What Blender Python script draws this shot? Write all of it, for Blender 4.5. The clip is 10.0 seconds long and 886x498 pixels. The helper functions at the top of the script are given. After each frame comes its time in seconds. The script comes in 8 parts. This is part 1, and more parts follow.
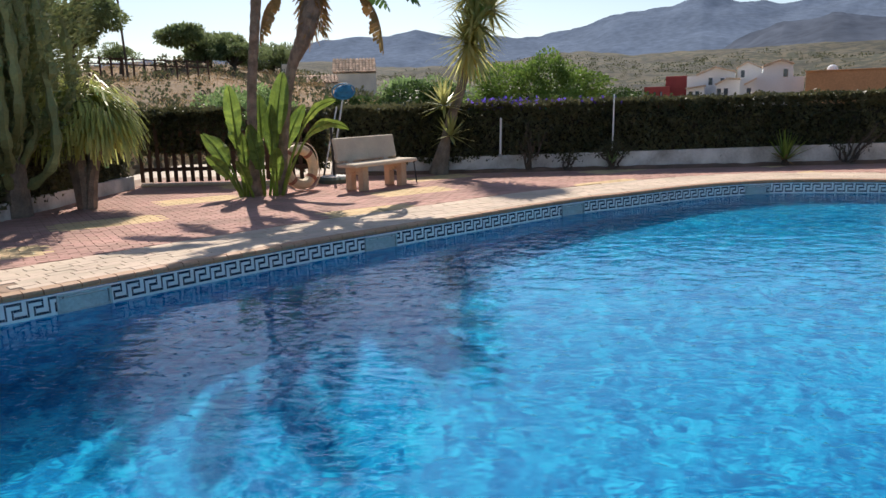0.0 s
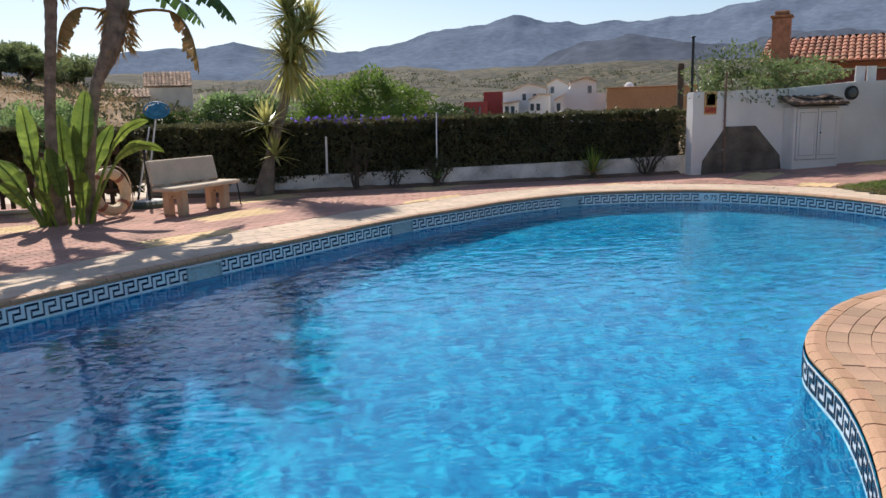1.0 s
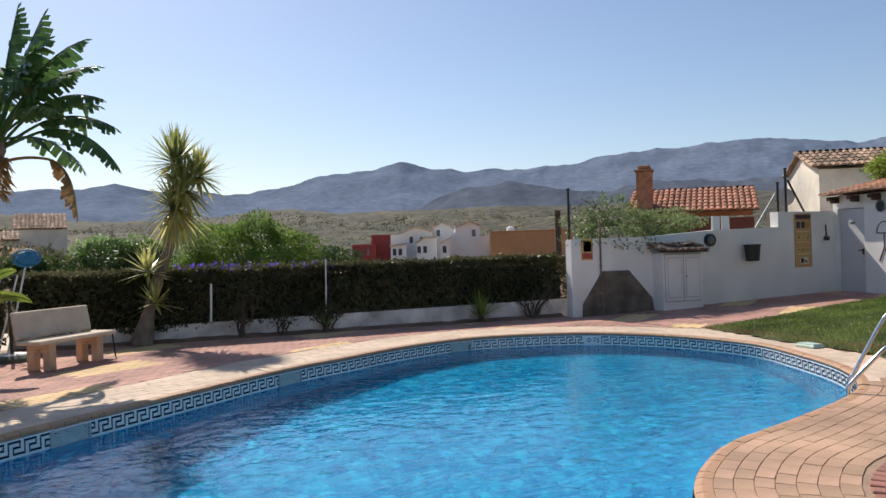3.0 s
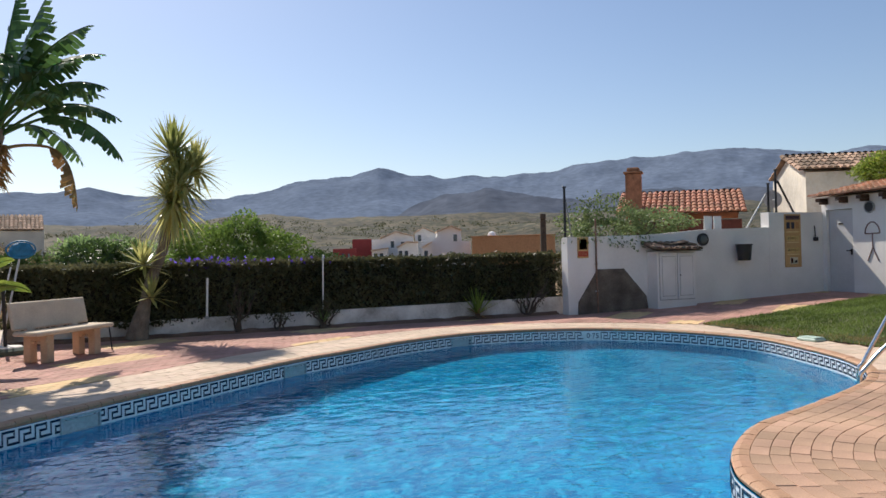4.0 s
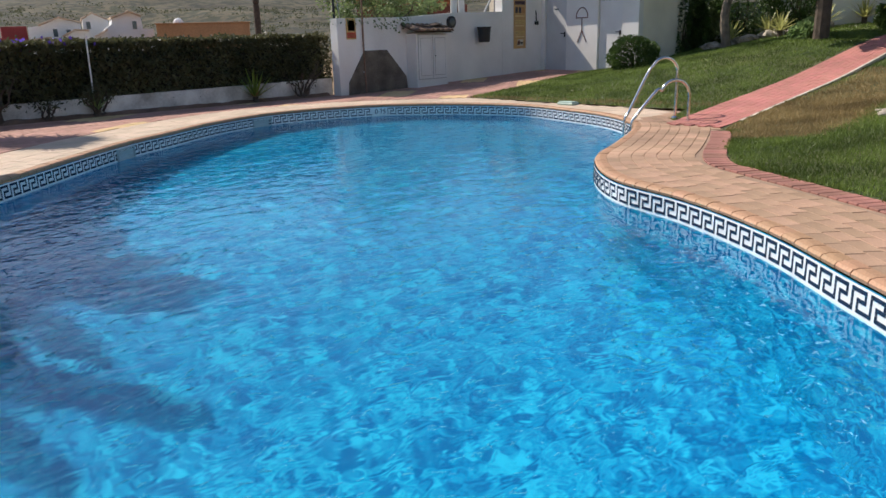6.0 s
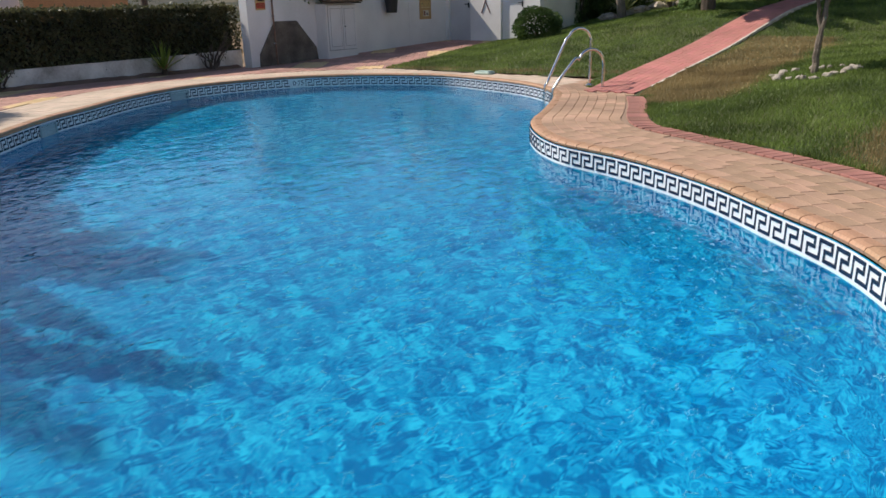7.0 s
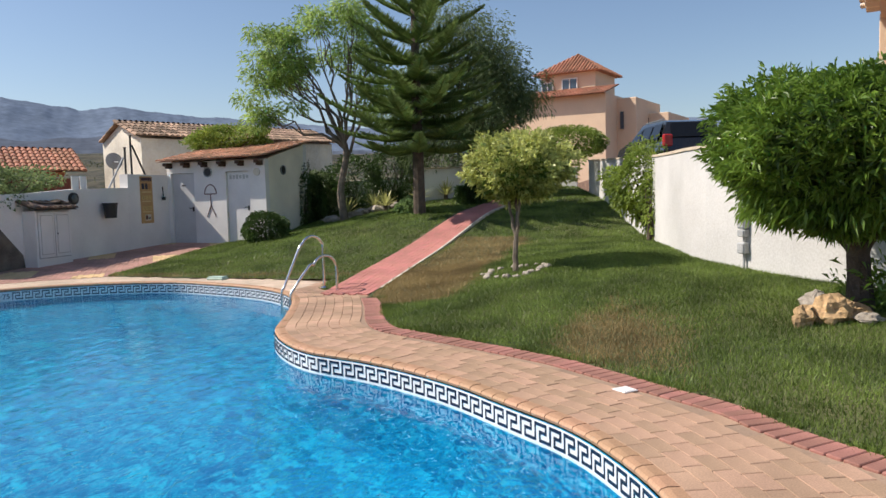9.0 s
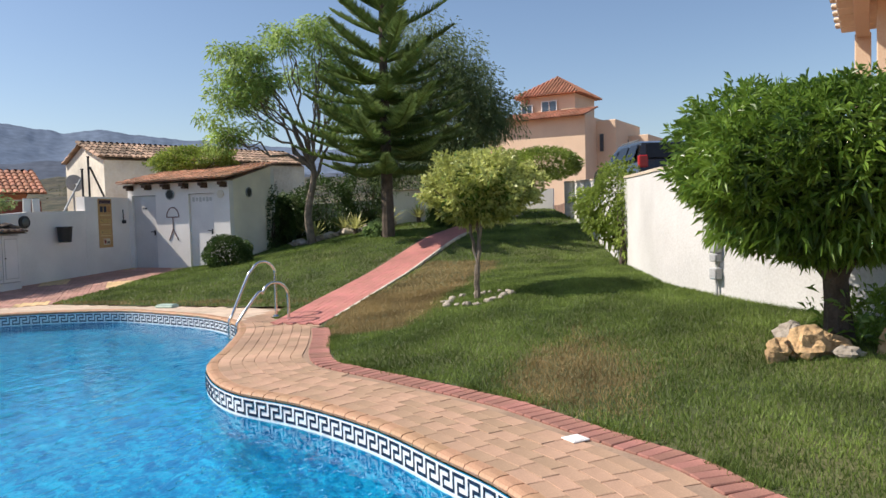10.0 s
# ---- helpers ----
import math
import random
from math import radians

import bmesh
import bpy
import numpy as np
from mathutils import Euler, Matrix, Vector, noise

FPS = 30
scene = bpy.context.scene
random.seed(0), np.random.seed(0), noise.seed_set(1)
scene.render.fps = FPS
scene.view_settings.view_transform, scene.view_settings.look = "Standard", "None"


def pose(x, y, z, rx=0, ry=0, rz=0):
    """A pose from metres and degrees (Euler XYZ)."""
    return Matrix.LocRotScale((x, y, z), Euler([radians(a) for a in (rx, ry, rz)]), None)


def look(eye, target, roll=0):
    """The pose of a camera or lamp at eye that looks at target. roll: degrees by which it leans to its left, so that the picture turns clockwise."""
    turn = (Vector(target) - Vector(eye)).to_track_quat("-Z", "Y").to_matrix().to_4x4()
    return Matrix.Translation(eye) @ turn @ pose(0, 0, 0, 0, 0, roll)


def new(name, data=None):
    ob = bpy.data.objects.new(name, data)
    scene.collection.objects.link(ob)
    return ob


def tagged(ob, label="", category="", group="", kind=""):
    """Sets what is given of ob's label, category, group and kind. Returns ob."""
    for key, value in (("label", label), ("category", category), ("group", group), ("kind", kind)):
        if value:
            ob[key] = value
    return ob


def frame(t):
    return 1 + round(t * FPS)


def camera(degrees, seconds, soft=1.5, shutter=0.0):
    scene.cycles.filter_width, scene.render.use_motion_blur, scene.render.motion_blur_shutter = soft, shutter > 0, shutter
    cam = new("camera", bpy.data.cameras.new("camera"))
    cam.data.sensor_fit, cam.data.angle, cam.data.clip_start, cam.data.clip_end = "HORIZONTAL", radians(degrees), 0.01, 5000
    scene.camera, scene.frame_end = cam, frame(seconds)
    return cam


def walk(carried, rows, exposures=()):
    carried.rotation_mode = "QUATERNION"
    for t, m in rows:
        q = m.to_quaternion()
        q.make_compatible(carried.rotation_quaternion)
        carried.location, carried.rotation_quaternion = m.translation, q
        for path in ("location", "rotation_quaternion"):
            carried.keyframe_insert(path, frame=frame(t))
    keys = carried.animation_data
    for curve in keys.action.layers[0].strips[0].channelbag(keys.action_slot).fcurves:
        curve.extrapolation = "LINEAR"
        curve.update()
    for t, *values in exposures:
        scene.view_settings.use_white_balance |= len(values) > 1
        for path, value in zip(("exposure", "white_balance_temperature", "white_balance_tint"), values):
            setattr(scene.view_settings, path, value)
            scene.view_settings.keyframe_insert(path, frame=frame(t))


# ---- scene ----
cam = camera(62.1, 10.0)
PATH = [
    (0, (0.484, 0.231, 1.389), (0.401, 2.19, 0.997), -1.6),
    (0.5, (0.501, 0.258, 1.445), (0.702, 2.208, 1.048), -1.7),
    (1, (0.492, 0.272, 1.476), (0.865, 2.202, 1.107), -1.7),
    (1.5, (0.463, 0.26, 1.546), (0.947, 2.179, 1.261), -1.6),
    (2, (0.465, 0.275, 1.594), (1.031, 2.186, 1.425), -1.6),
    (2.5, (0.494, 0.264, 1.569), (1.125, 2.161, 1.508), -1.7),
    (3, (0.467, 0.281, 1.578), (1.148, 2.161, 1.578), -1.7),
    (4.3, (-0.156, 0.479, 1.338), (0.621, 2.321, 1.352), -1.4),
    (4.5, (-0.368, 0.435, 1.329), (0.462, 2.254, 1.31), -1.5),
    (5, (-0.891, 0.498, 1.232), (0.198, 2.154, 0.965), -1.5),
    (5.5, (-1.516, 0.617, 1.205), (-0.246, 2.093, 0.75), -1.4),
    (6.8, (-2.766, 0.873, 1.244), (-1.275, 2.051, 0.62), -1.6),
    (7, (-2.807, 0.901, 1.248), (-1.274, 2.021, 0.618), -1.5),
    (7.5, (-3.003, 0.924, 1.341), (-1.353, 1.862, 0.709), -1.5),
    (8, (-3.221, 0.946, 1.439), (-1.436, 1.668, 0.896), -1.3),
    (8.5, (-3.256, 0.954, 1.503), (-1.368, 1.527, 1.171), -1.5),
    (9, (-3.107, 0.959, 1.496), (-1.178, 1.463, 1.345), -1.5),
    (9.5, (-2.817, 0.861, 1.506), (-0.877, 1.34, 1.408), -1.7),
    (10, (-2.382, 0.74, 1.485), (-0.439, 1.204, 1.394), -1.6),
]
walk(cam, [(t, look(eye, target, roll)) for t, eye, target, roll in PATH],
     [(0, 0.16), (2.5, 0.11), (5.5, 0.13), (6.5, 0.02), (8.0, -0.06), (9.0, 0.18), (10, 0.28)])

# ---- world and sun ----
SUN_DIR = Vector((-0.15, 0.69, 0.71)).normalized()
world = bpy.data.worlds.new("world")
scene.world = world
world.use_nodes = True
wn = world.node_tree.nodes
sky = wn.new("ShaderNodeTexSky")
sky.sky_type, sky.sun_disc = "NISHITA", False
sky.sun_elevation, sky.sun_rotation = math.asin(SUN_DIR.z), math.atan2(SUN_DIR.x, SUN_DIR.y)
sky.air_density, sky.dust_density, sky.ozone_density = 1.0, 0.7, 2.0
wn["Background"].inputs[1].default_value = 0.108
tint = wn.new("ShaderNodeMix")
tint.data_type, tint.blend_type = "RGBA", "MULTIPLY"
tint.inputs["Factor"].default_value, tint.inputs["B"].default_value = 1.0, (1.0, 0.985, 1.015, 1)
world.node_tree.links.new(sky.outputs[0], tint.inputs["A"])
world.node_tree.links.new(tint.outputs["Result"], wn["Background"].inputs[0])
sun = new("sun", bpy.data.lights.new("sun", "SUN"))
sun.data.energy, sun.data.angle, sun.data.color = 4.9, radians(0.55), (1.0, 0.915, 0.82)
sun.matrix_world = look(SUN_DIR * 60, (0, 0, 0))

# ---- materials ----
def mat(name, rgb, rough=0.8, vary=0.25, scale=6.0, fine=60.0, bump=0.3, dist=0.01, metal=0.0, rand="", rgb2=None, spec=0.5,
        through_light=0.0, gloss=0.0, spread=0.0):
    """A procedural surface: two scales of colour change, fine relief, and change from piece to piece (rand: object or island)."""
    m = bpy.data.materials.new(name)
    m.use_nodes = True
    t = m.node_tree
    n, l = t.nodes, t.links
    p = n["Principled BSDF"]
    tc = n.new("ShaderNodeTexCoord")
    def noi(s, d):
        q = n.new("ShaderNodeTexNoise")
        q.inputs["Scale"].default_value, q.inputs["Detail"].default_value = s, d
        l.new(tc.outputs["Object"], q.inputs["Vector"])
        return q
    a, b = noi(scale, 4), noi(fine, 3)
    r = n.new("ShaderNodeValToRGB")
    e = r.color_ramp.elements
    lo = [max(0, c * (1 - vary)) for c in rgb]
    hi = [min(1, c * (1 + vary)) for c in (rgb2 or rgb)]
    e[0].position, e[1].position = 0.32, 0.68
    e[0].color, e[1].color = (*lo, 1), (*hi, 1)
    l.new(a.outputs["Fac"], r.inputs["Fac"])
    mx = n.new("ShaderNodeMix")
    mx.data_type, mx.blend_type = "RGBA", "OVERLAY"
    mx.inputs["Factor"].default_value = 0.35
    l.new(r.outputs["Color"], mx.inputs["A"])
    l.new(b.outputs["Fac"], mx.inputs["B"])
    col = mx.outputs["Result"]
    if rand:
        src = n.new("ShaderNodeObjectInfo" if rand == "object" else "ShaderNodeNewGeometry")
        out = src.outputs["Random"] if rand == "object" else src.outputs["Random Per Island"]
        mr = n.new("ShaderNodeMapRange")
        mr.inputs["To Min"].default_value, mr.inputs["To Max"].default_value = (1 - spread, 1 + spread) if spread else (0.78, 1.22) if through_light else (0.92, 1.07)
        l.new(out, mr.inputs["Value"])
        hs = n.new("ShaderNodeHueSaturation")
        l.new(mr.outputs["Result"], hs.inputs["Value"])
        mh = n.new("ShaderNodeMapRange")
        mh.inputs["To Min"].default_value, mh.inputs["To Max"].default_value = 0.506, 0.494
        l.new(out, mh.inputs["Value"])
        l.new(mh.outputs["Result"], hs.inputs["Hue"])
        l.new(col, hs.inputs["Color"])
        col = hs.outputs["Color"]
    l.new(col, p.inputs["Base Color"])
    p.inputs["Roughness"].default_value, p.inputs["Metallic"].default_value = rough, metal
    p.inputs["Specular IOR Level"].default_value = spec
    if gloss:
        p.inputs["Coat Weight"].default_value = gloss
    if bump:
        bp = n.new("ShaderNodeBump")
        bp.inputs["Strength"].default_value, bp.inputs["Distance"].default_value = bump, dist
        l.new(b.outputs["Fac"], bp.inputs["Height"])
        l.new(bp.outputs["Normal"], p.inputs["Normal"])
    if through_light:
        tr = n.new("ShaderNodeBsdfTranslucent")
        l.new(col, tr.inputs["Color"])
        ms = n.new("ShaderNodeMixShader")
        ms.inputs["Fac"].default_value = through_light
        l.new(p.outputs["BSDF"], ms.inputs[1])
        l.new(tr.outputs["BSDF"], ms.inputs[2])
        l.new(ms.outputs["Shader"], n["Material Output"].inputs["Surface"])
    return m


WHITE = mat("white_paint", (0.84, 0.81, 0.77), 0.85, 0.08, 1.0, 40, 0.2, 0.005)
# white lowered so the retaining wall doesn't blow out in the sun
DIMMEDW = mat("dimmed_white", (0.63, 0.61, 0.58), 0.9, 0.10, 0.8, 40, 0.12, 0.004)
DIRTYW = mat("stained_white", (0.50, 0.45, 0.39), 0.95, 0.2, 1.6, 25, 0.6, 0.012, rgb2=(0.78, 0.74, 0.68))
CREAM_BOUNCE = mat("cream_wash_bounce", (0.92, 0.86, 0.72), 0.85, 0.08, 1.3, 40, 0.35, 0.008)
WHITE_DOOR = mat("door_paint", (0.80, 0.78, 0.76), 0.5, 0.05, 2, 50, 0.1, 0.002)
CREAM = mat("cream_render", (0.74, 0.68, 0.56), 0.9, 0.12, 0.9, 30, 0.4, 0.01)
PEACH = mat("peach_render", (0.80, 0.58, 0.40), 0.9, 0.05, 0.6, 30, 0.2, 0.01)
OLDWALL = mat("old_render", (0.72, 0.66, 0.55), 0.95, 0.25, 0.8, 12, 0.5, 0.02)
GREYCEM = mat("bare_cement", (0.15, 0.125, 0.10), 0.95, 0.35, 3, 30, 0.5, 0.01)
PALE = mat("pale_paver", (0.43, 0.275, 0.18), 0.85, 0.24, 1.1, 90, 0.5, 0.004, rand="island", spread=0.14)
PALE_OB = mat("pale_paver_single", (0.43, 0.275, 0.18), 0.85, 0.24, 1.1, 90, 0.5, 0.004, rand="object", spread=0.14)
SAND_B = mat("sand_band_paver", (0.60, 0.47, 0.35), 0.85, 0.12, 1.5, 90, 0.5, 0.004, rand="island")
REDB = mat("red_paver", (0.44, 0.245, 0.19), 0.85, 0.22, 0.9, 90, 0.5, 0.004, rand="island", spread=0.12)
YELB = mat("yellow_paver", (0.66, 0.47, 0.24), 0.85, 0.12, 1.2, 90, 0.5, 0.004, rand="island")
PATHB = mat("path_brick", (0.50, 0.20, 0.165), 0.85, 0.15, 1.2, 90, 0.5, 0.004, rand="island")
KERBB = mat("kerb_brick", (0.36, 0.165, 0.125), 0.85, 0.3, 1.5, 90, 0.5, 0.004, rand="object", spread=0.16)
COPING = mat("coping_brick", (0.46, 0.268, 0.155), 0.7, 0.15, 3, 80, 0.4, 0.004, rand="object")
JOINT = mat("joint_sand", (0.33, 0.225, 0.155), 0.95, 0.2, 3, 60, 0.4, 0.005)
EARTH = mat("dry_earth", (0.20, 0.12, 0.08), 0.95, 0.3, 2, 30, 0.8, 0.02)
LAWNM = mat("lawn_soil", (0.055, 0.085, 0.022), 0.95, 0.3, 0.7, 50, 0.8, 0.02, rgb2=(0.10, 0.10, 0.04))
ROOFT = mat("roof_tile", (0.40, 0.175, 0.10), 0.8, 0.25, 1.5, 40, 0.4, 0.005, rand="island", spread=0.2)
OLDROOF = mat("old_roof_tile", (0.34, 0.23, 0.155), 0.9, 0.4, 1.1, 30, 0.5, 0.008, rand="island", spread=0.45)
BARK = mat("grey_bark", (0.21, 0.17, 0.13), 0.95, 0.3, 6, 40, 0.9, 0.02)
DARKBARK = mat("dark_bark", (0.10, 0.075, 0.055), 0.95, 0.3, 6, 40, 0.9, 0.02)
STEEL = mat("polished_steel", (0.72, 0.72, 0.70), 0.16, 0.03, 3, 40, 0.0, 0.001, metal=1.0)
BLACKM = mat("black_metal", (0.02, 0.02, 0.022), 0.5, 0.2, 4, 60, 0.1, 0.002)
GREYM = mat("galvanised_metal", (0.35, 0.36, 0.36), 0.5, 0.15, 4, 60, 0.1, 0.002, metal=0.6)
STONEB = mat("cast_stone", (0.60, 0.50, 0.38), 0.9, 0.12, 3, 80, 0.5, 0.004)
ROCK = mat("sandstone_rock", (0.50, 0.33, 0.17), 0.95, 0.3, 2.5, 25, 0.9, 0.03)
GREYROCK = mat("grey_rock", (0.38, 0.33, 0.27), 0.95, 0.3, 2.5, 25, 0.9, 0.03)
WOODD = mat("dark_wood", (0.07, 0.035, 0.02), 0.7, 0.25, 4, 50, 0.4, 0.004)


def leafmat(name, rgb, rgb2=None, rough=0.5, thr=0.35):
    return mat(name, rgb, rough, 0.2, 1.2, 25, 0.0, 0.01, rand="island", rgb2=rgb2, spec=0.4, through_light=thr)


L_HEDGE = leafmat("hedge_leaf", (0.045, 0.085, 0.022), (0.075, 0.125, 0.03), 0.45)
L_HEDGEB = leafmat("dry_hedge_leaf", (0.085, 0.090, 0.040), (0.13, 0.125, 0.060), 0.5, 0.35)
L_STREL = leafmat("strelitzia_leaf", (0.12, 0.19, 0.035), (0.23, 0.32, 0.06), 0.35, 0.42)
L_STRELD = leafmat("strelitzia_crown_leaf", (0.06, 0.13, 0.04), (0.10, 0.19, 0.05), 0.35, 0.3)
L_DEAD = leafmat("dead_leaf", (0.30, 0.17, 0.06), (0.38, 0.24, 0.09), 0.7, 0.3)
L_YUCCA = leafmat("yucca_leaf", (0.29, 0.33, 0.09), (0.62, 0.58, 0.24), 0.35, 0.5)
L_LOLLY = leafmat("variegated_leaf", (0.30, 0.35, 0.07), (0.60, 0.62, 0.22), 0.4, 0.4)
L_SHRUB = leafmat("oleander_leaf", (0.10, 0.19, 0.028), (0.23, 0.35, 0.055), 0.28, 0.38)
L_NORF = leafmat("norfolk_needle", (0.13, 0.20, 0.062), (0.235, 0.32, 0.105), 0.5, 0.45)
L_DROOP = leafmat("drooping_pepper_leaf", (0.13, 0.185, 0.075), (0.21, 0.275, 0.11), 0.5, 0.45)
L_JAC = leafmat("jacaranda_leaf", (0.27, 0.40, 0.10), (0.44, 0.56, 0.17), 0.45, 0.5)
L_PEPPER = leafmat("pepper_leaf", (0.19, 0.29, 0.11), (0.29, 0.40, 0.16), 0.5, 0.5)
L_CREEP = leafmat("creeper_leaf", (0.18, 0.26, 0.045), (0.32, 0.40, 0.08), 0.45, 0.45)
L_PINE = leafmat("pine_needle", (0.15, 0.20, 0.085), (0.23, 0.28, 0.12), 0.6, 0.5)
L_GRASS = mat("grass_blade", (0.104, 0.160, 0.028), 0.5, 0.25, 1.2, 25, 0.0, 0.01, rand="island", rgb2=(0.185, 0.255, 0.055), spec=0.4, through_light=0.35, spread=0.45)
L_DRYG = leafmat("dry_grass_blade", (0.28, 0.20, 0.085), (0.39, 0.29, 0.13), 0.7, 0.25)
L_SCRUB = leafmat("hill_scrub", (0.085, 0.095, 0.050), (0.125, 0.13, 0.07), 0.8, 0.4)
L_DRY = leafmat("dry_scrub", (0.40, 0.27, 0.14), (0.52, 0.38, 0.21), 0.8, 0.3)
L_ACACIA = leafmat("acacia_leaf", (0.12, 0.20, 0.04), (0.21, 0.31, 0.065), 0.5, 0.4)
L_PURPLE = leafmat("morning_glory_petal", (0.11, 0.06, 0.45), (0.20, 0.13, 0.62), 0.5, 0.4)
L_CACT = leafmat("euphorbia_skin", (0.17, 0.20, 0.08), (0.25, 0.27, 0.11), 0.6, 0.15)


# ---- mesh helpers ----
class Geo:
    """Collects points and faces of one mesh."""

    def __init__(self):
        self.v, self.f = [], []

    def add(self, vs, fs):
        k = len(self.v)
        self.v.extend(tuple(p) for p in vs)
        self.f.extend(tuple(k + i for i in q) for q in fs)
        return self

    def box(self, c, s, m=None, b=0.0):
        h = [q / 2 for q in s]
        b = min(b, min(h) * 0.6)
        vs, idx = [], {}
        if b <= 0:
            for x in (-1, 1):
                for y in (-1, 1):
                    for z in (-1, 1):
                        vs.append(Vector((x * h[0], y * h[1], z * h[2])))
            fs = [(0, 1, 3, 2), (4, 6, 7, 5), (0, 4, 5, 1), (2, 3, 7, 6), (0, 2, 6, 4), (1, 5, 7, 3)]
        else:
            for x in (-1, 1):
                for y in (-1, 1):
                    for z in (-1, 1):
                        for a in range(3):
                            sg = (x, y, z)
                            idx[(x, y, z, a)] = len(vs)
                            vs.append(Vector([sg[k] * (h[k] if k == a else h[k] - b) for k in range(3)]))
            fs = []
            for a in range(3):
                p, q = [k for k in range(3) if k != a]
                for sa in (-1, 1):
                    ring = []
                    for sp, sq in ((-1, -1), (1, -1), (1, 1), (-1, 1)):
                        sg = [0, 0, 0]
                        sg[a], sg[p], sg[q] = sa, sp, sq
                        ring.append(idx[(*sg, a)])
                    fs.append(ring)
                for sp in (-1, 1):
                    for sq in (-1, 1):
                        sg = [0, 0, 0]
                        sg[p], sg[q] = sp, sq
                        lo, hi = list(sg), list(sg)
                        lo[a], hi[a] = -1, 1
                        fs.append([idx[(*lo, p)], idx[(*hi, p)], idx[(*hi, q)], idx[(*lo, q)]])
            for x in (-1, 1):
                for y in (-1, 1):
                    for z in (-1, 1):
                        fs.append([idx[(x, y, z, a)] for a in range(3)])
            out = []
            for f in fs:
                nrm = (vs[f[1]] - vs[f[0]]).cross(vs[f[2]] - vs[f[0]])
                mid = sum((vs[i] for i in f), Vector())
                out.append(f if nrm.dot(mid) > 0 else f[::-1])
            fs = out
        c = Vector(c)
        return self.add([(m @ p if m else p) + c for p in vs], fs)

    def tube(self, pts, radii, n=8, cap=True):
        pts = [Vector(p) for p in pts]
        if not hasattr(radii, "__len__"):
            radii = [radii] * len(pts)
        vs, fs = [], []
        side = None
        for i, p in enumerate(pts):
            d = (pts[min(i + 1, len(pts) - 1)] - pts[max(i - 1, 0)]).normalized()
            if side is None:
                side = d.orthogonal().normalized()
            side = (side - d * side.dot(d)).normalized()
            up = d.cross(side)
            for k in range(n):
                a = 2 * math.pi * k / n
                vs.append(p + (side * math.cos(a) + up * math.sin(a)) * radii[i])
        for i in range(len(pts) - 1):
            for k in range(n):
                fs.append((i * n + k, i * n + (k + 1) % n, (i + 1) * n + (k + 1) % n, (i + 1) * n + k))
        if cap:
            fs.append(tuple(range(n))[::-1])
            fs.append(tuple((len(pts) - 1) * n + k for k in range(n)))
        return self.add(vs, fs)

    def disc(self, c, axis, r, thick, n=24):
        a = Vector(axis).normalized()
        c = Vector(c)
        return self.tube([c, c + a * thick], r, n)

    def prism(self, poly, z0, z1):
        n = len(poly)
        vs = [(x, y, z0) for x, y in poly] + [(x, y, z1) for x, y in poly]
        fs = [tuple(range(n))[::-1], tuple(range(n, 2 * n))] + [(i, (i + 1) % n, n + (i + 1) % n, n + i) for i in range(n)]
        return self.add(vs, fs)

    def blob(self, c, r, seed=0, rough=0.25, seg=10, flat=1.0):
        """A lumpy stone."""
        vs, fs = [], []
        rings = seg // 2 + 1
        for i in range(rings + 1):
            th = math.pi * i / rings
            for k in range(seg):
                ph = 2 * math.pi * k / seg
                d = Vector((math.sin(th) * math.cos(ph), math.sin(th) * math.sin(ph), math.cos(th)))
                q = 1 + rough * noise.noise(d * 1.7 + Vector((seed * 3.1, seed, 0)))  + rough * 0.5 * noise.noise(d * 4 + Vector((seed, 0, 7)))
                vs.append((c[0] + d.x * r[0] * q, c[1] + d.y * r[1] * q, c[2] + d.z * r[2] * q * flat))
        for i in range(rings):
            for k in range(seg):
                fs.append((i * seg + k, (i + 1) * seg + k, (i + 1) * seg + (k + 1) % seg, i * seg + (k + 1) % seg))
        return self.add(vs, fs)

    def mesh(self, name, material, smooth=False):
        me = bpy.data.meshes.new(name)
        me.from_pydata(self.v, [], self.f)
        me.materials.append(material)
        if smooth:
            me.polygons.foreach_set("use_smooth", [True] * len(me.polygons))
        me.update()
        return me

    def ob(self, name, material, parent=None, label="", smooth=False):
        o = new(name, self.mesh(name, material, smooth))
        if parent:
            o.parent = parent
        return tagged(o, label) if label else o


def thing(name, label, category, at=(0, 0, 0), group="", kind=""):
    e = new(name)
    e.location = at
    e.empty_display_size = 0.1
    return tagged(e, label, category, group, kind)


def part(name, g, material, parent, label="", smooth=False):
    """Links the collected mesh, given in world places, as one part under a thing."""
    o = g.ob(name, material, None, label, smooth)
    top = parent
    off = Vector()
    while top:
        off += Vector(top.location)
        top = top.parent
    o.data.transform(Matrix.Translation(-off))
    o.parent = parent
    return o


def many(name, V, F, material, smooth=False):
    """A mesh from numpy arrays of points and equal faces."""
    me = bpy.data.meshes.new(name)
    V, F = np.asarray(V, np.float32), np.asarray(F, np.int32)
    k = F.shape[1]
    me.vertices.add(len(V))
    me.vertices.foreach_set("co", V.ravel())
    me.loops.add(F.size)
    me.loops.foreach_set("vertex_index", F.ravel())
    me.polygons.add(len(F))
    me.polygons.foreach_set("loop_start", np.arange(0, F.size, k, dtype=np.int32))
    me.polygons.foreach_set("use_smooth", np.full(len(F), smooth, bool))
    me.materials.append(material)
    me.update(calc_edges=True)
    me.validate()
    return me


def unit(a):
    return a / np.maximum(np.linalg.norm(a, axis=-1, keepdims=True), 1e-6)


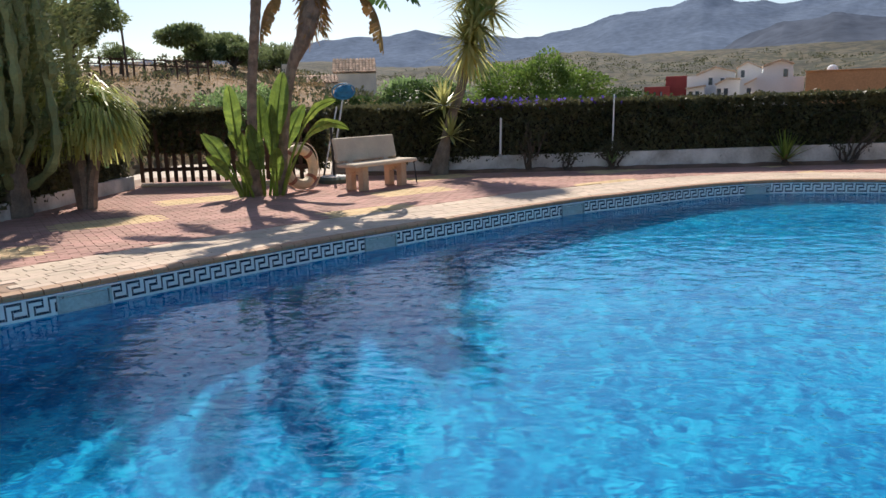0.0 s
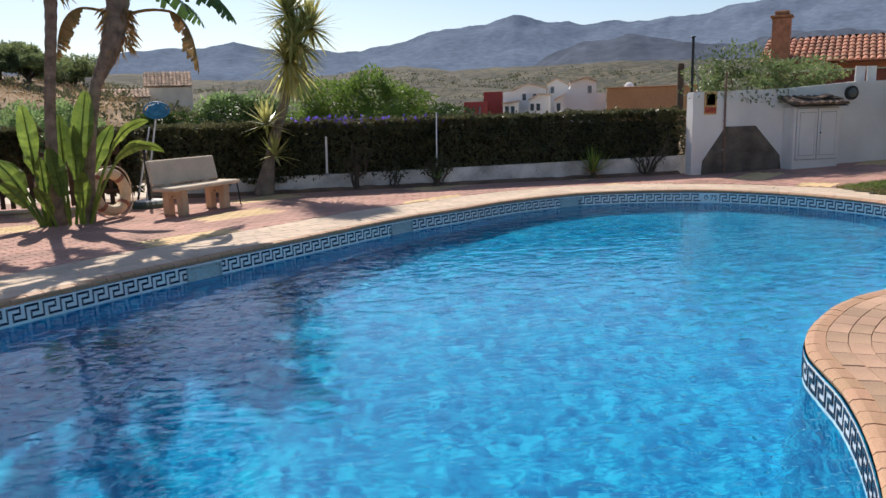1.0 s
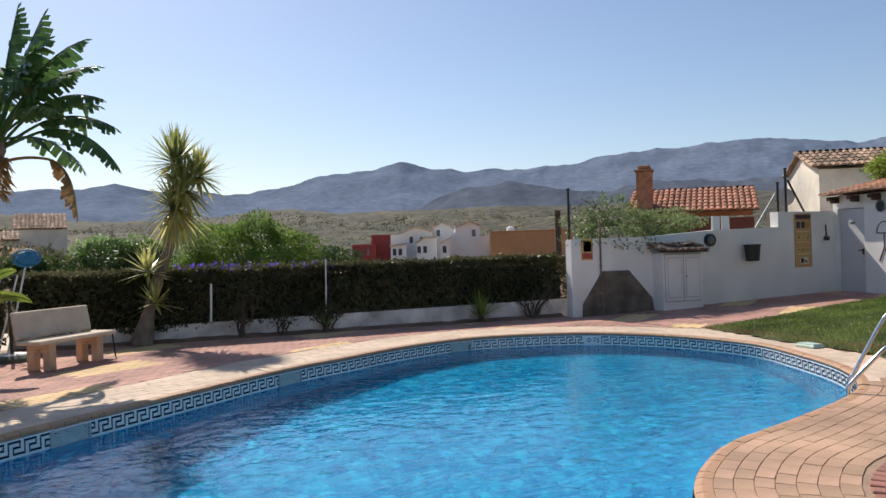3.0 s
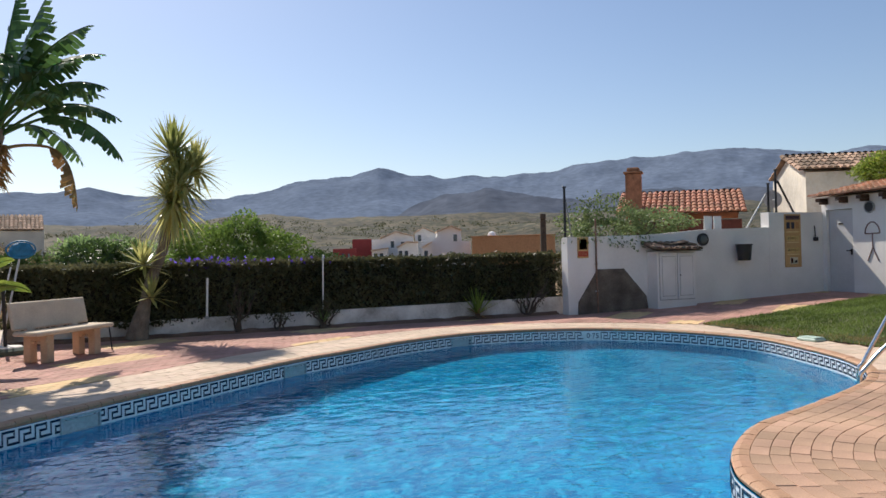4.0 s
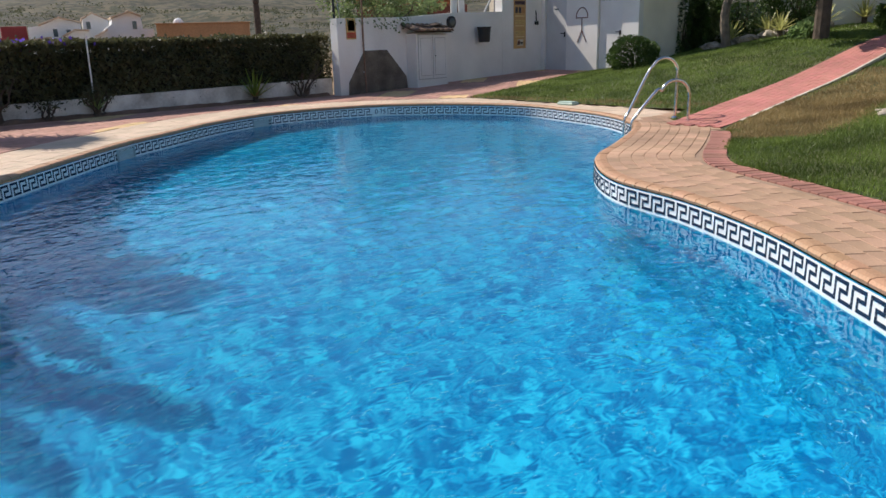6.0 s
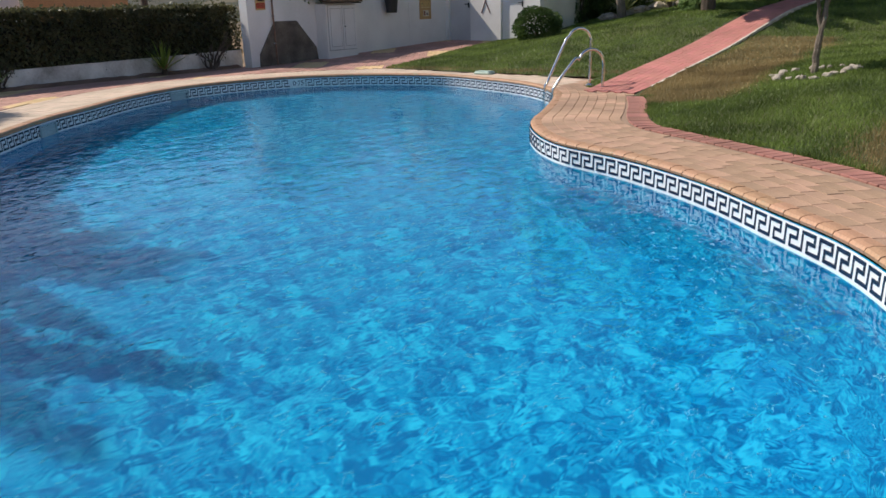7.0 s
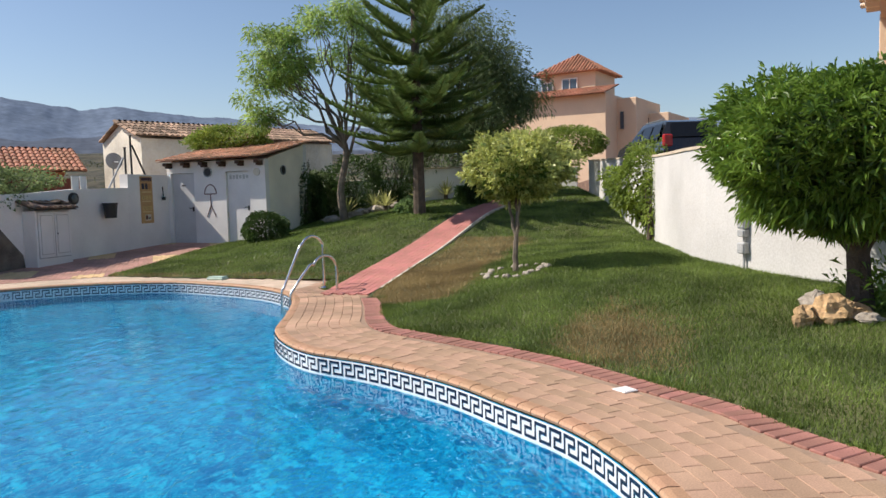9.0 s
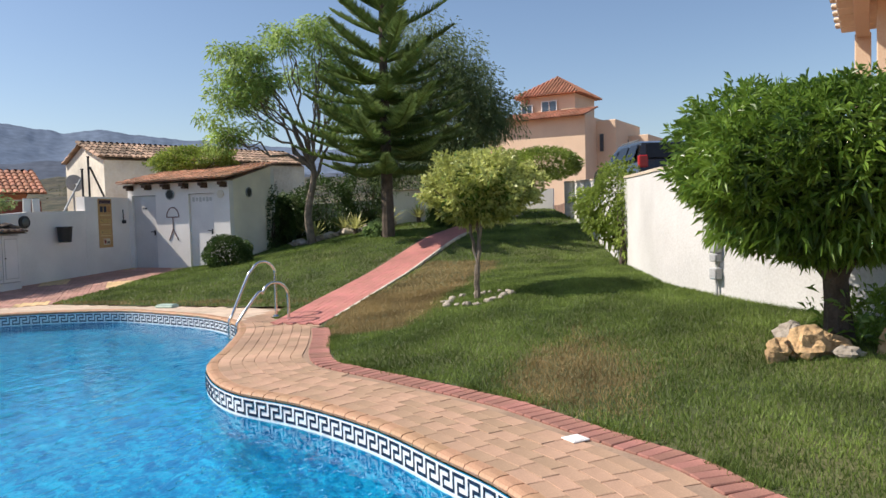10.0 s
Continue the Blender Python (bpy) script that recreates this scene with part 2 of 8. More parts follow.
def leaves_mesh(name, P, D, L, W, material, rng, droop=0.25, jitter=0.5):
    """Folded leaves: at points P, along D, of length L and width W."""
    n = len(P)
    D = unit(D + rng.normal(0, jitter, (n, 3)))
    L = L * rng.uniform(0.65, 1.25, (n, 1))
    W = W * rng.uniform(0.75, 1.2, (n, 1))
    S = unit(np.cross(D, rng.normal(0, 1, (n, 3))))
    N = np.cross(S, D)
    down = np.array([0, 0, -1.0])
    mid = P + D * L * 0.5
    tip = P + D * L + down * L * droop
    V = np.stack([P, mid + S * W * 0.5 + N * W * 0.12, tip, mid - S * W * 0.5 + N * W * 0.12], 1).reshape(-1, 3)
    i = np.arange(n)[:, None] * 4
    F = np.concatenate([i + np.array([[0, 1, 2]]), i + np.array([[0, 2, 3]])], 0)
    return many(name, V, F, material)


def crown_points(c, r, n, rng, lump=0.28, freq=1.6, fill=0.55, cut=None):
    """Points in a lumpy ellipsoid, thicker towards its skin; and the way out from its middle."""
    d = unit(rng.normal(0, 1, (n, 3)))
    k = np.array([1 + lump * noise.noise(Vector(q) * freq + Vector((c[0], c[1], c[2]))) * 1.6 for q in d])[:, None]
    rad = rng.uniform(fill, 1.0, (n, 1)) ** 0.6
    P = np.array(c) + d * np.array(r) * k * rad
    return P, d


def shoots(c, r, n, k, rng, power=4.0, lump=0.15, freq=2.0, fill=0.8, taper=0.0, rise=0.5):
    """Leafy shoot tips near the skin of a clipped, boxy crown: k leaves whorled round each tip. Gives points and ways."""
    d = unit(rng.normal(0, 1, (n, 3)))
    d = d / (np.abs(d) ** power).sum(1, keepdims=True) ** (1 / power)
    f = np.array([1 + lump * (noise.noise(Vector(q) * freq + Vector(c)) + 0.5 * noise.noise(Vector(q) * freq * 2.7)) for q in d])[:, None]
    P = d * f * rng.uniform(fill, 1.0, (n, 1))
    low = np.clip(-P[:, 2], 0, 1)[:, None]
    P[:, :2] *= 1 - taper * low
    P = np.array(c) + P * np.array(r)
    A = unit(unit(d) + np.array([0, 0, rise]) + rng.normal(0, 0.35, (n, 3)))
    P, A = np.repeat(P, k, 0), np.repeat(A, k, 0)
    side = unit(np.cross(A, rng.normal(0, 1, A.shape)))
    t = np.tile(np.linspace(0, 1, k), n)[:, None]
    return P - A * t * 0.07, A * (1.0 - 0.75 * t) + side * (0.35 + 0.65 * t)


def scatter(name, meshpart, parent, label=""):
    o = new(name, meshpart)
    o.parent = parent
    top = parent
    off = Vector()
    while top:
        off += Vector(top.location)
        top = top.parent
    meshpart.transform(Matrix.Translation(-off))
    return tagged(o, label) if label else o


def spline(pts, step, closed=False):
    """Points at even steps on a smooth curve through pts (x, y)."""
    p = np.array(pts, float)
    n = len(p)
    out = []
    for i in range(n if closed else n - 1):
        a, b, c, d = (p[(i + k) % n] if closed else p[min(max(i + k, 0), n - 1)] for k in (-1, 0, 1, 2))
        for t in np.linspace(0, 1, 24, endpoint=False):
            out.append(0.5 * (2 * b + (c - a) * t + (2 * a - 5 * b + 4 * c - d) * t * t + (3 * b - a - 3 * c + d) * t ** 3))
    if closed:
        out.append(out[0])
    else:
        out.append(p[-1])
    q = np.array(out)
    s = np.r_[0, np.cumsum(np.linalg.norm(np.diff(q, axis=0), axis=1))]
    m = max(2, int(round(s[-1] / step)))
    u = np.linspace(0, s[-1], m + 1)
    r = np.stack([np.interp(u, s, q[:, k]) for k in range(q.shape[1])], 1)
    return r[:-1] if closed else r


def inside(x, y, poly):
    """Which of the points (x, y) lie in the polygon."""
    x, y = np.asarray(x, float), np.asarray(y, float)
    r = np.zeros(x.shape, bool)
    px, py = poly[:, 0], poly[:, 1]
    for i in range(len(poly)):
        j = i - 1
        c = (py[i] > y) != (py[j] > y)
        with np.errstate(divide="ignore", invalid="ignore"):
            r ^= c & (x < (px[j] - px[i]) * (y - py[i]) / (py[j] - py[i]) + px[i])
    return r


def normals2(poly, closed=True):
    """Ways to the outside of a closed line that runs with its inside on one hand."""
    d = np.roll(poly, -1, 0) - np.roll(poly, 1, 0) if closed else np.gradient(poly, axis=0)
    d = d / np.linalg.norm(d, axis=1, keepdims=True)
    return np.stack([-d[:, 1], d[:, 0]], 1)


# ---- the plan ----
POOL = [(-3.2, 5.64), (-2.68, 6.22), (-1.9, 7.08), (-0.97, 8.04), (0.23, 9.15), (1.8, 10.55), (2.8, 11.2), (3.9, 11.9), (5.2, 12.38),
        (6.35, 12.3), (7.4, 11.9), (8.15, 11.15), (8.6, 10.25), (8.78, 9.2), (8.5, 8.15), (8.1, 7.15), (7.55, 6.4), (6.8, 5.85),
        (5.4, 5.27), (4.52, 4.95), (3.89, 4.51), (3.51, 4.09), (3.35, 3.75), (3.21, 3.4), (2.94, 2.92), (2.53, 2.35), (2.02, 1.81),
        (1.58, 1.36), (1.09, 1.04), (0.56, 0.8), (0.0, 0.68), (-0.71, 0.73), (-1.61, 0.95), (-2.6, 1.3), (-3.5, 1.75), (-4.3, 2.5),
        (-4.6, 3.5), (-4.3, 4.5), (-3.8, 5.1)]
EDGE = spline(POOL, 0.1, True)
OUT = normals2(EDGE)          # the line runs clockwise: outwards is to its left
WATER = -0.22
KERB = [(0.0, -4.0), (0.05, -2.7), (0.36, -1.6), (0.9, -0.75), (1.61, -0.07), (2.13, 0.26), (2.6, 0.74), (3.0, 1.14), (3.44, 1.62), (4.1, 2.61), (4.49, 3.25), (4.75, 3.6),
        (5.3, 3.9), (6.2, 4.25), (6.97, 4.59)]
KERBL = spline(KERB, 0.1)
WALLB = [(5.0, -4.0), (5.9, -1.8), (6.5, -1.1), (7.35, -0.55), (8.45, 0.1), (10.6, 0.42), (14.59, 0.99), (17.59, 1.68), (21.56, 2.4)]
LAWN_EDGE = [(7.9, 5.95), (8.95, 6.2), (9.06, 7.0), (9.15, 9.0), (9.4, 11.2), (11.5, 11.55), (14.0, 12.0), (16.3, 12.5)]
HEIGHTS = np.array([(1.6, -0.1, 0), (2.6, 0.74, 0), (3.44, 1.62, 0), (4.3, 3.0, 0), (5.3, 3.9, 0), (7.0, 4.6, 0), (8.2, 5.4, 0.02),
                    (9.05, 7, 0.02), (9.15, 9, 0.02), (9.4, 11.2, 0.02), (11.5, 11.55, 0.09), (16.3, 12.4, 0.25), (16.8, 14.4, 0.25),
                    (12, 14.4, 0.16), (8.6, 14.5, 0.04), (7.76, 2.68, 0.29), (16.0, 6.55, 1.0), (16.9, 9.07, 0.78), (8.4, 0.1, 0.43), (8.3, 1.2, 0.46),
                    (7.35, -0.55, 0.37), (6.5, -1.1, 0.34), (5.9, -1.8, 0.32), (4.5, -1.1, 0.27), (14.6, 1, 0.6), (17.6, 1.7, 1.12),
                    (21.5, 2.4, 1.4), (17.1, 5, 1.04), (11.9, 5.3, 0.34), (13, 9.0, 0.42), (22, 9, 1.35), (3, -4, 0.2), (0.05, -2.7, 0), (0, -4, 0)])


def _tps():
    p = HEIGHTS[:, :2]
    d = np.linalg.norm(p[:, None] - p[None], axis=2)
    k = np.where(d > 0, d * d * np.log(np.maximum(d, 1e-9)), 0) + np.eye(len(p)) * 0.05
    q = np.c_[np.ones(len(p)), p]
    a = np.block([[k, q], [q.T, np.zeros((3, 3))]])
    return np.linalg.solve(a, np.r_[HEIGHTS[:, 2], 0, 0, 0])


TPS = _tps()


def lawn_z(x, y):
    """Height of the sloping garden."""
    x, y = np.asarray(x, float), np.asarray(y, float)
    z = TPS[-3] + TPS[-2] * x + TPS[-1] * y
    for (px, py, _), w in zip(HEIGHTS, TPS):
        d = np.hypot(x - px, y - py)
        z = z + w * np.where(d > 0, d * d * np.log(np.maximum(d, 1e-9)), 0)
    return np.clip(z, -0.02, 1.6)


def deck_z(x, y):
    """Height of the paving, which climbs gently towards the shed."""
    return np.clip((np.asarray(x, float) - 9.0) * 0.033, 0, 0.25)


# ---- ground, hills and distance ----
def hill_z(az, r):
    """Height of the land by its bearing (degrees right of +y) and distance."""
    left = np.clip((-1 - az) / 12, 0, 1) * np.clip((az + 100) / 40, 0, 1)
    rise = np.clip((r - 20) / 50, 0, 1) ** 1.1
    near = left * rise * np.interp(az, [-100, -30, -24, -16, -9, 0], [4.0, 5.2, 5.6, 4.2, 2.6, 1.0])
    slope = np.clip((r - 150) / 450, 0, 1) ** 1.3
    far = slope * 600 * np.tan(np.radians(np.interp(az, [-180, -60, -7, 2, 8.4, 12, 19, 28, 60, 90, 180], [1, 2.0, 2.7, 3.2, 3.75, 3.35, 3.4, 3.35, 3.6, 3.0, 1])))
    dip = -1.5 * np.clip((r - 16) / 15, 0, 1) * (1 - left) * np.clip((70 - az) / 25, 0, 1)
    return near + far + dip


def build_ground():
    az = np.radians(np.r_[np.arange(-180, -60, 4.0), np.arange(-60, 110, 0.6), np.arange(110, 180, 4.0)])
    rr = np.r_[0.5, 8, 14, 18, 21, np.geomspace(23, 700, 90), 1200, 2500, 4500]
    A, R = np.meshgrid(az, rr)
    X, Y = R * np.sin(A) + 3, R * np.cos(A) + 5
    Z = hill_z(np.degrees(A), R)
    for i in range(Z.shape[0]):
        for j in range(Z.shape[1]):
            q = Vector((X[i, j], Y[i, j], 0))
            f = min(1, max(0, (R[i, j] - 20) / 60))
            Z[i, j] += f * (noise.fractal(q / 14, 1.0, 2.0, 4) * 0.7 + noise.fractal(q / 90, 1.0, 2.0, 4) * min(6, R[i, j] / 60))
    Z -= np.where(R < 24, 2.6 * np.clip((24 - R) / 4, 0, 1), 0.0)
    Z = np.where(R < 21, -2.6, Z)
    n = len(az)
    V = np.stack([X, Y, Z], 2).reshape(-1, 3)
    i, j = np.meshgrid(np.arange(len(rr) - 1), np.arange(n), indexing="ij")
    a, b = i * n + j, i * n + (j + 1) % n
    F = np.stack([a, a + n, b + n, b], 2).reshape(-1, 4)
    m = mat("scrub_land", (0.066, 0.056, 0.029), 0.95, 0.35, 0.03, 0.9, 0.6, 0.4, rgb2=(0.085, 0.070, 0.038))
    t = m.node_tree
    n_, l_ = t.nodes, t.links
    geo = n_.new("ShaderNodeNewGeometry")
    vor = n_.new("ShaderNodeTexNoise")
    vor.inputs["Scale"].default_value, vor.inputs["Detail"].default_value = 0.16, 8
    l_.new(geo.outputs["Position"], vor.inputs["Vector"])
    ramp = n_.new("ShaderNodeValToRGB")
    ramp.color_ramp.elements[0].position, ramp.color_ramp.elements[1].position = 0.47, 0.56
    ramp.color_ramp.elements[0].color, ramp.color_ramp.elements[1].color = (1, 1, 1, 1), (0.30, 0.42, 0.30, 1)
    l_.new(vor.outputs["Fac"], ramp.inputs["Fac"])
    mul = n_.new("ShaderNodeMix")
    mul.data_type, mul.blend_type = "RGBA", "MULTIPLY"
    mul.inputs["Factor"].default_value = 1.0
    src = n_["Principled BSDF"].inputs["Base Color"].links[0].from_socket
    l_.new(src, mul.inputs["A"])
    l_.new(ramp.outputs["Color"], mul.inputs["B"])
    # golden dry grass on the near slopes, scrub further off
    ln = n_.new("ShaderNodeVectorMath")
    ln.operation = "LENGTH"
    l_.new(geo.outputs["Position"], ln.inputs[0])
    far_f = n_.new("ShaderNodeMapRange")
    far_f.inputs["From Min"].default_value, far_f.inputs["From Max"].default_value = 75, 120
    l_.new(ln.outputs["Value"], far_f.inputs["Value"])
    straw = n_.new("ShaderNodeValToRGB")
    straw.color_ramp.elements[0].position, straw.color_ramp.elements[1].position = 0.40, 0.62
    straw.color_ramp.elements[0].color, straw.color_ramp.elements[1].color = (0.31, 0.20, 0.105, 1), (0.15, 0.105, 0.055, 1)
    l_.new(vor.outputs["Fac"], straw.inputs["Fac"])
    blend = n_.new("ShaderNodeMix")
    blend.data_type = "RGBA"
    l_.new(far_f.outputs["Result"], blend.inputs["Factor"])
    l_.new(straw.outputs["Color"], blend.inputs["A"])
    l_.new(mul.outputs["Result"], blend.inputs["B"])
    l_.new(blend.outputs["Result"], n_["Principled BSDF"].inputs["Base Color"])
    o = new("ground", many("ground", V, F, m, True))
    tagged(o, "dry scrub-covered land rising into hills", "ground", kind="structure")


build_ground()


def mountains(name, r, sky_az, sky_el, rgb, label, rough, seed):
    """A far range whose skyline follows the given bearings and heights in degrees."""
    az = np.r_[np.arange(-180, -40, 1.0), np.arange(-40, 80, 0.12), np.arange(80, 180, 1.0)]
    el = np.interp(az, sky_az, sky_el)
    rows = 26
    V = np.zeros((rows, len(az), 3))
    for k in range(rows):
        f = k / (rows - 1)
        dist = r * (0.55 + 0.45 * f)
        for j, a in enumerate(az):
            x, y = math.sin(radians(a)), math.cos(radians(a))
            q = Vector((x * dist, y * dist, seed * 50)) / (r * 0.11)
            fold = noise.fractal(q, 0.9, 2.1, 5)
            h = el[j] * f ** 0.8 + 0.34 * fold * math.sin(math.pi * f) ** 0.8 + rough * noise.fractal(Vector((x, y, seed + 0.8 * f)) * 22, 1, 2, 4) * f ** 2
            V[k, j] = (x * dist + 0.5, y * dist, 1.5 + dist * math.tan(radians(max(-1.5, h - 0.8 * (1 - f)))))
    n = len(az)
    i, j = np.meshgrid(np.arange(rows - 1), np.arange(n), indexing="ij")
    a, b = i * n + j, i * n + (j + 1) % n
    F = np.stack([a, b, b + n, a + n], 2).reshape(-1, 4)
    # rgb already carries the haze of distance; the air itself is clear
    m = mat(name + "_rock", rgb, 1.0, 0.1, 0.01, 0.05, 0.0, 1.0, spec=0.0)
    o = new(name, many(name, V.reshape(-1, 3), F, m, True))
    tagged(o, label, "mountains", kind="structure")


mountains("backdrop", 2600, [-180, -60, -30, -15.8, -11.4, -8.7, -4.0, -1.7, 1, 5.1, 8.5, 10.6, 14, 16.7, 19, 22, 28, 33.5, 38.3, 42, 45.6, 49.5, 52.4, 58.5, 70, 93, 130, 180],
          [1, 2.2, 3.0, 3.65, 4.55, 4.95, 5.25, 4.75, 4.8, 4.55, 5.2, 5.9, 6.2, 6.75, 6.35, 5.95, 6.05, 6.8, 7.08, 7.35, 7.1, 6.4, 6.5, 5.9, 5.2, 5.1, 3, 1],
          (0.155, 0.195, 0.26), "blue mountain range, haze painted into its colour", 0.25, 3.0)
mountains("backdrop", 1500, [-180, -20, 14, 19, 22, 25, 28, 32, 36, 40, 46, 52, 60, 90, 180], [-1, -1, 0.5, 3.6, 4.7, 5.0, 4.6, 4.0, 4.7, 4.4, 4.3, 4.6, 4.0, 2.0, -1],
          (0.105, 0.122, 0.155), "nearer dark foothills, haze painted into their colour", 0.3, 9.0)

# ---- pool ----
def build_pool():
    ring = EDGE
    inner = ring - OUT * 0.03
    V, F = [], []
    n = len(ring)
    cx, cy = 1.8, 5.8
    def depth(x, y):
        return 0.55 + 1.0 * np.clip((11.5 - y) / 7.5, 0, 1)
    levels = [(0.0, -0.05), (0.0, -0.62), (0.10, None)]
    for off, z in levels:
        for k in range(n):
            x, y = inner[k] - OUT[k] * off
            V.append((x, y, z if z is not None else WATER - depth(x, y)))
    for s in (0.75, 0.5, 0.25, 0.02):
        for k in range(n):
            x, y = cx + (inner[k][0] - cx) * s, cy + (inner[k][1] - cy) * s
            V.append((x, y, WATER - depth(x, y)))
    for i in range(len(levels) + 3):
        for k in range(n):
            F.append((i * n + k, i * n + (k + 1) % n, (i + 1) * n + (k + 1) % n, (i + 1) * n + k))
    F.append(tuple((len(levels) + 3) * n + k for k in range(n)))
    m = bpy.data.materials.new("mosaic_caustics")
    m.use_nodes = True
    t = m.node_tree
    nn, l = t.nodes, t.links
    p = nn["Principled BSDF"]
    tc = nn.new("ShaderNodeTexCoord")
    vo = nn.new("ShaderNodeTexVoronoi")
    vo.distance = "CHEBYCHEV"
    vo.inputs["Scale"].default_value, vo.inputs["Randomness"].default_value = 38, 0.0
    l.new(tc.outputs["Object"], vo.inputs["Vector"])
    wn_ = nn.new("ShaderNodeTexWhiteNoise")
    l.new(vo.outputs["Position"], wn_.inputs["Vector"])
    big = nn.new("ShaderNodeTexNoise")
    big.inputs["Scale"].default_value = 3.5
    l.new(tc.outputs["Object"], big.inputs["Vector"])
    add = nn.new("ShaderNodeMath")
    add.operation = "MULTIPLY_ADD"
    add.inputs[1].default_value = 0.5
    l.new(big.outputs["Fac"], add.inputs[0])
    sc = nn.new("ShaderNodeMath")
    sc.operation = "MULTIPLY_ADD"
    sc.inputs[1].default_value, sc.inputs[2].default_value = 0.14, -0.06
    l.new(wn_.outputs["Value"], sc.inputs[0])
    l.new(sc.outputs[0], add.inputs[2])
    # light and dark noise patches paint caustic ripple light into the mosaic colour
    caustic_noise = nn.new("ShaderNodeTexNoise")
    caustic_noise.inputs["Scale"].default_value, caustic_noise.inputs["Detail"].default_value, caustic_noise.inputs["Distortion"].default_value = 7.0, 2.0, 1.2
    l.new(tc.outputs["Object"], caustic_noise.inputs["Vector"])
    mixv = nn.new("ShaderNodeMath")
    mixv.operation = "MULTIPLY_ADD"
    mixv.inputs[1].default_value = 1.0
    l.new(caustic_noise.outputs["Fac"], mixv.inputs[0])
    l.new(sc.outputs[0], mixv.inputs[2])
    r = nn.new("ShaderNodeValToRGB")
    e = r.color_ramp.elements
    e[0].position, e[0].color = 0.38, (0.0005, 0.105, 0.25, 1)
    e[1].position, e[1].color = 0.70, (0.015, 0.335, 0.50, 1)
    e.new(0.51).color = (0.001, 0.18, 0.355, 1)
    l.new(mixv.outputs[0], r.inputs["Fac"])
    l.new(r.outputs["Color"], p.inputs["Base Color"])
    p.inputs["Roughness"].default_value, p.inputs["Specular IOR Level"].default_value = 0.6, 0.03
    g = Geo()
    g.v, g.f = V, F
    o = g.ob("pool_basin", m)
    tagged(o, "blue mosaic-lined pool basin with caustic mottling painted in", "pool", kind="structure")
    # water
    w = bpy.data.materials.new("pool_water")
    w.use_nodes = True
    t = w.node_tree
    nn, l = t.nodes, t.links
    p = nn["Principled BSDF"]
    p.inputs["Base Color"].default_value = (0.55, 0.92, 1.0, 1)
    p.inputs["Transmission Weight"].default_value, p.inputs["IOR"].default_value, p.inputs["Roughness"].default_value = 1.0, 1.33, 0.02
    geo = nn.new("ShaderNodeNewGeometry")
    hs = []
    for s, st in ((2.4, 0.46), (7.0, 0.24), (19.0, 0.34)):
        mp = nn.new("ShaderNodeMapping")
        mp.inputs["Scale"].default_value = (0.75, 1.2, 1)
        mp.inputs["Rotation"].default_value = (0, 0, 0.35)
        l.new(geo.outputs["Position"], mp.inputs["Vector"])
        q = nn.new("ShaderNodeTexNoise")
        q.inputs["Scale"].default_value, q.inputs["Detail"].default_value, q.inputs["Distortion"].default_value = s, 2, 0.6
        l.new(mp.outputs["Vector"], q.inputs["Vector"])
        mu = nn.new("ShaderNodeMath")
        mu.operation = "MULTIPLY"
        mu.inputs[1].default_value = st
        src = q.outputs["Fac"]
        if 10 < s < 30:
            crest = nn.new("ShaderNodeMapRange")
            crest.interpolation_type = "SMOOTHSTEP"
            crest.inputs["From Min"].default_value, crest.inputs["From Max"].default_value = 0.63, 0.76
            l.new(src, crest.inputs["Value"])
            src = crest.outputs["Result"]
        l.new(src, mu.inputs[0])
        hs.append(mu)
    a2 = hs[0]
    for h in hs[1:]:
        a1 = nn.new("ShaderNodeMath")
        l.new(a2.outputs[0], a1.inputs[0])
        l.new(h.outputs[0], a1.inputs[1])
        a2 = a1
    bp = nn.new("ShaderNodeBump")
    bp.inputs["Strength"].default_value, bp.inputs["Distance"].default_value = 1.0, 0.03
    l.new(a2.outputs[0], bp.inputs["Height"])
    l.new(bp.outputs["Normal"], p.inputs["Normal"])
    g = Geo()
    g.add([(*(inner[k] - OUT[k] * 0.001), WATER) for k in range(n)], [tuple(range(n))[::-1]])
    o = g.ob("water", w)
    o.visible_shadow = False
    tagged(o, "rippled clear blue pool water", "water", kind="structure")


build_pool()


def along(line, step):
    """Places and turns at even steps on a line of points; closed lines give their last stretch too."""
    return spline([tuple(p) for p in line[::3]], step, True)


GAPS = [(-0.41, 8.25), (2.07, 10.34), (5.2, 11.96), (-2.62, 5.98)]


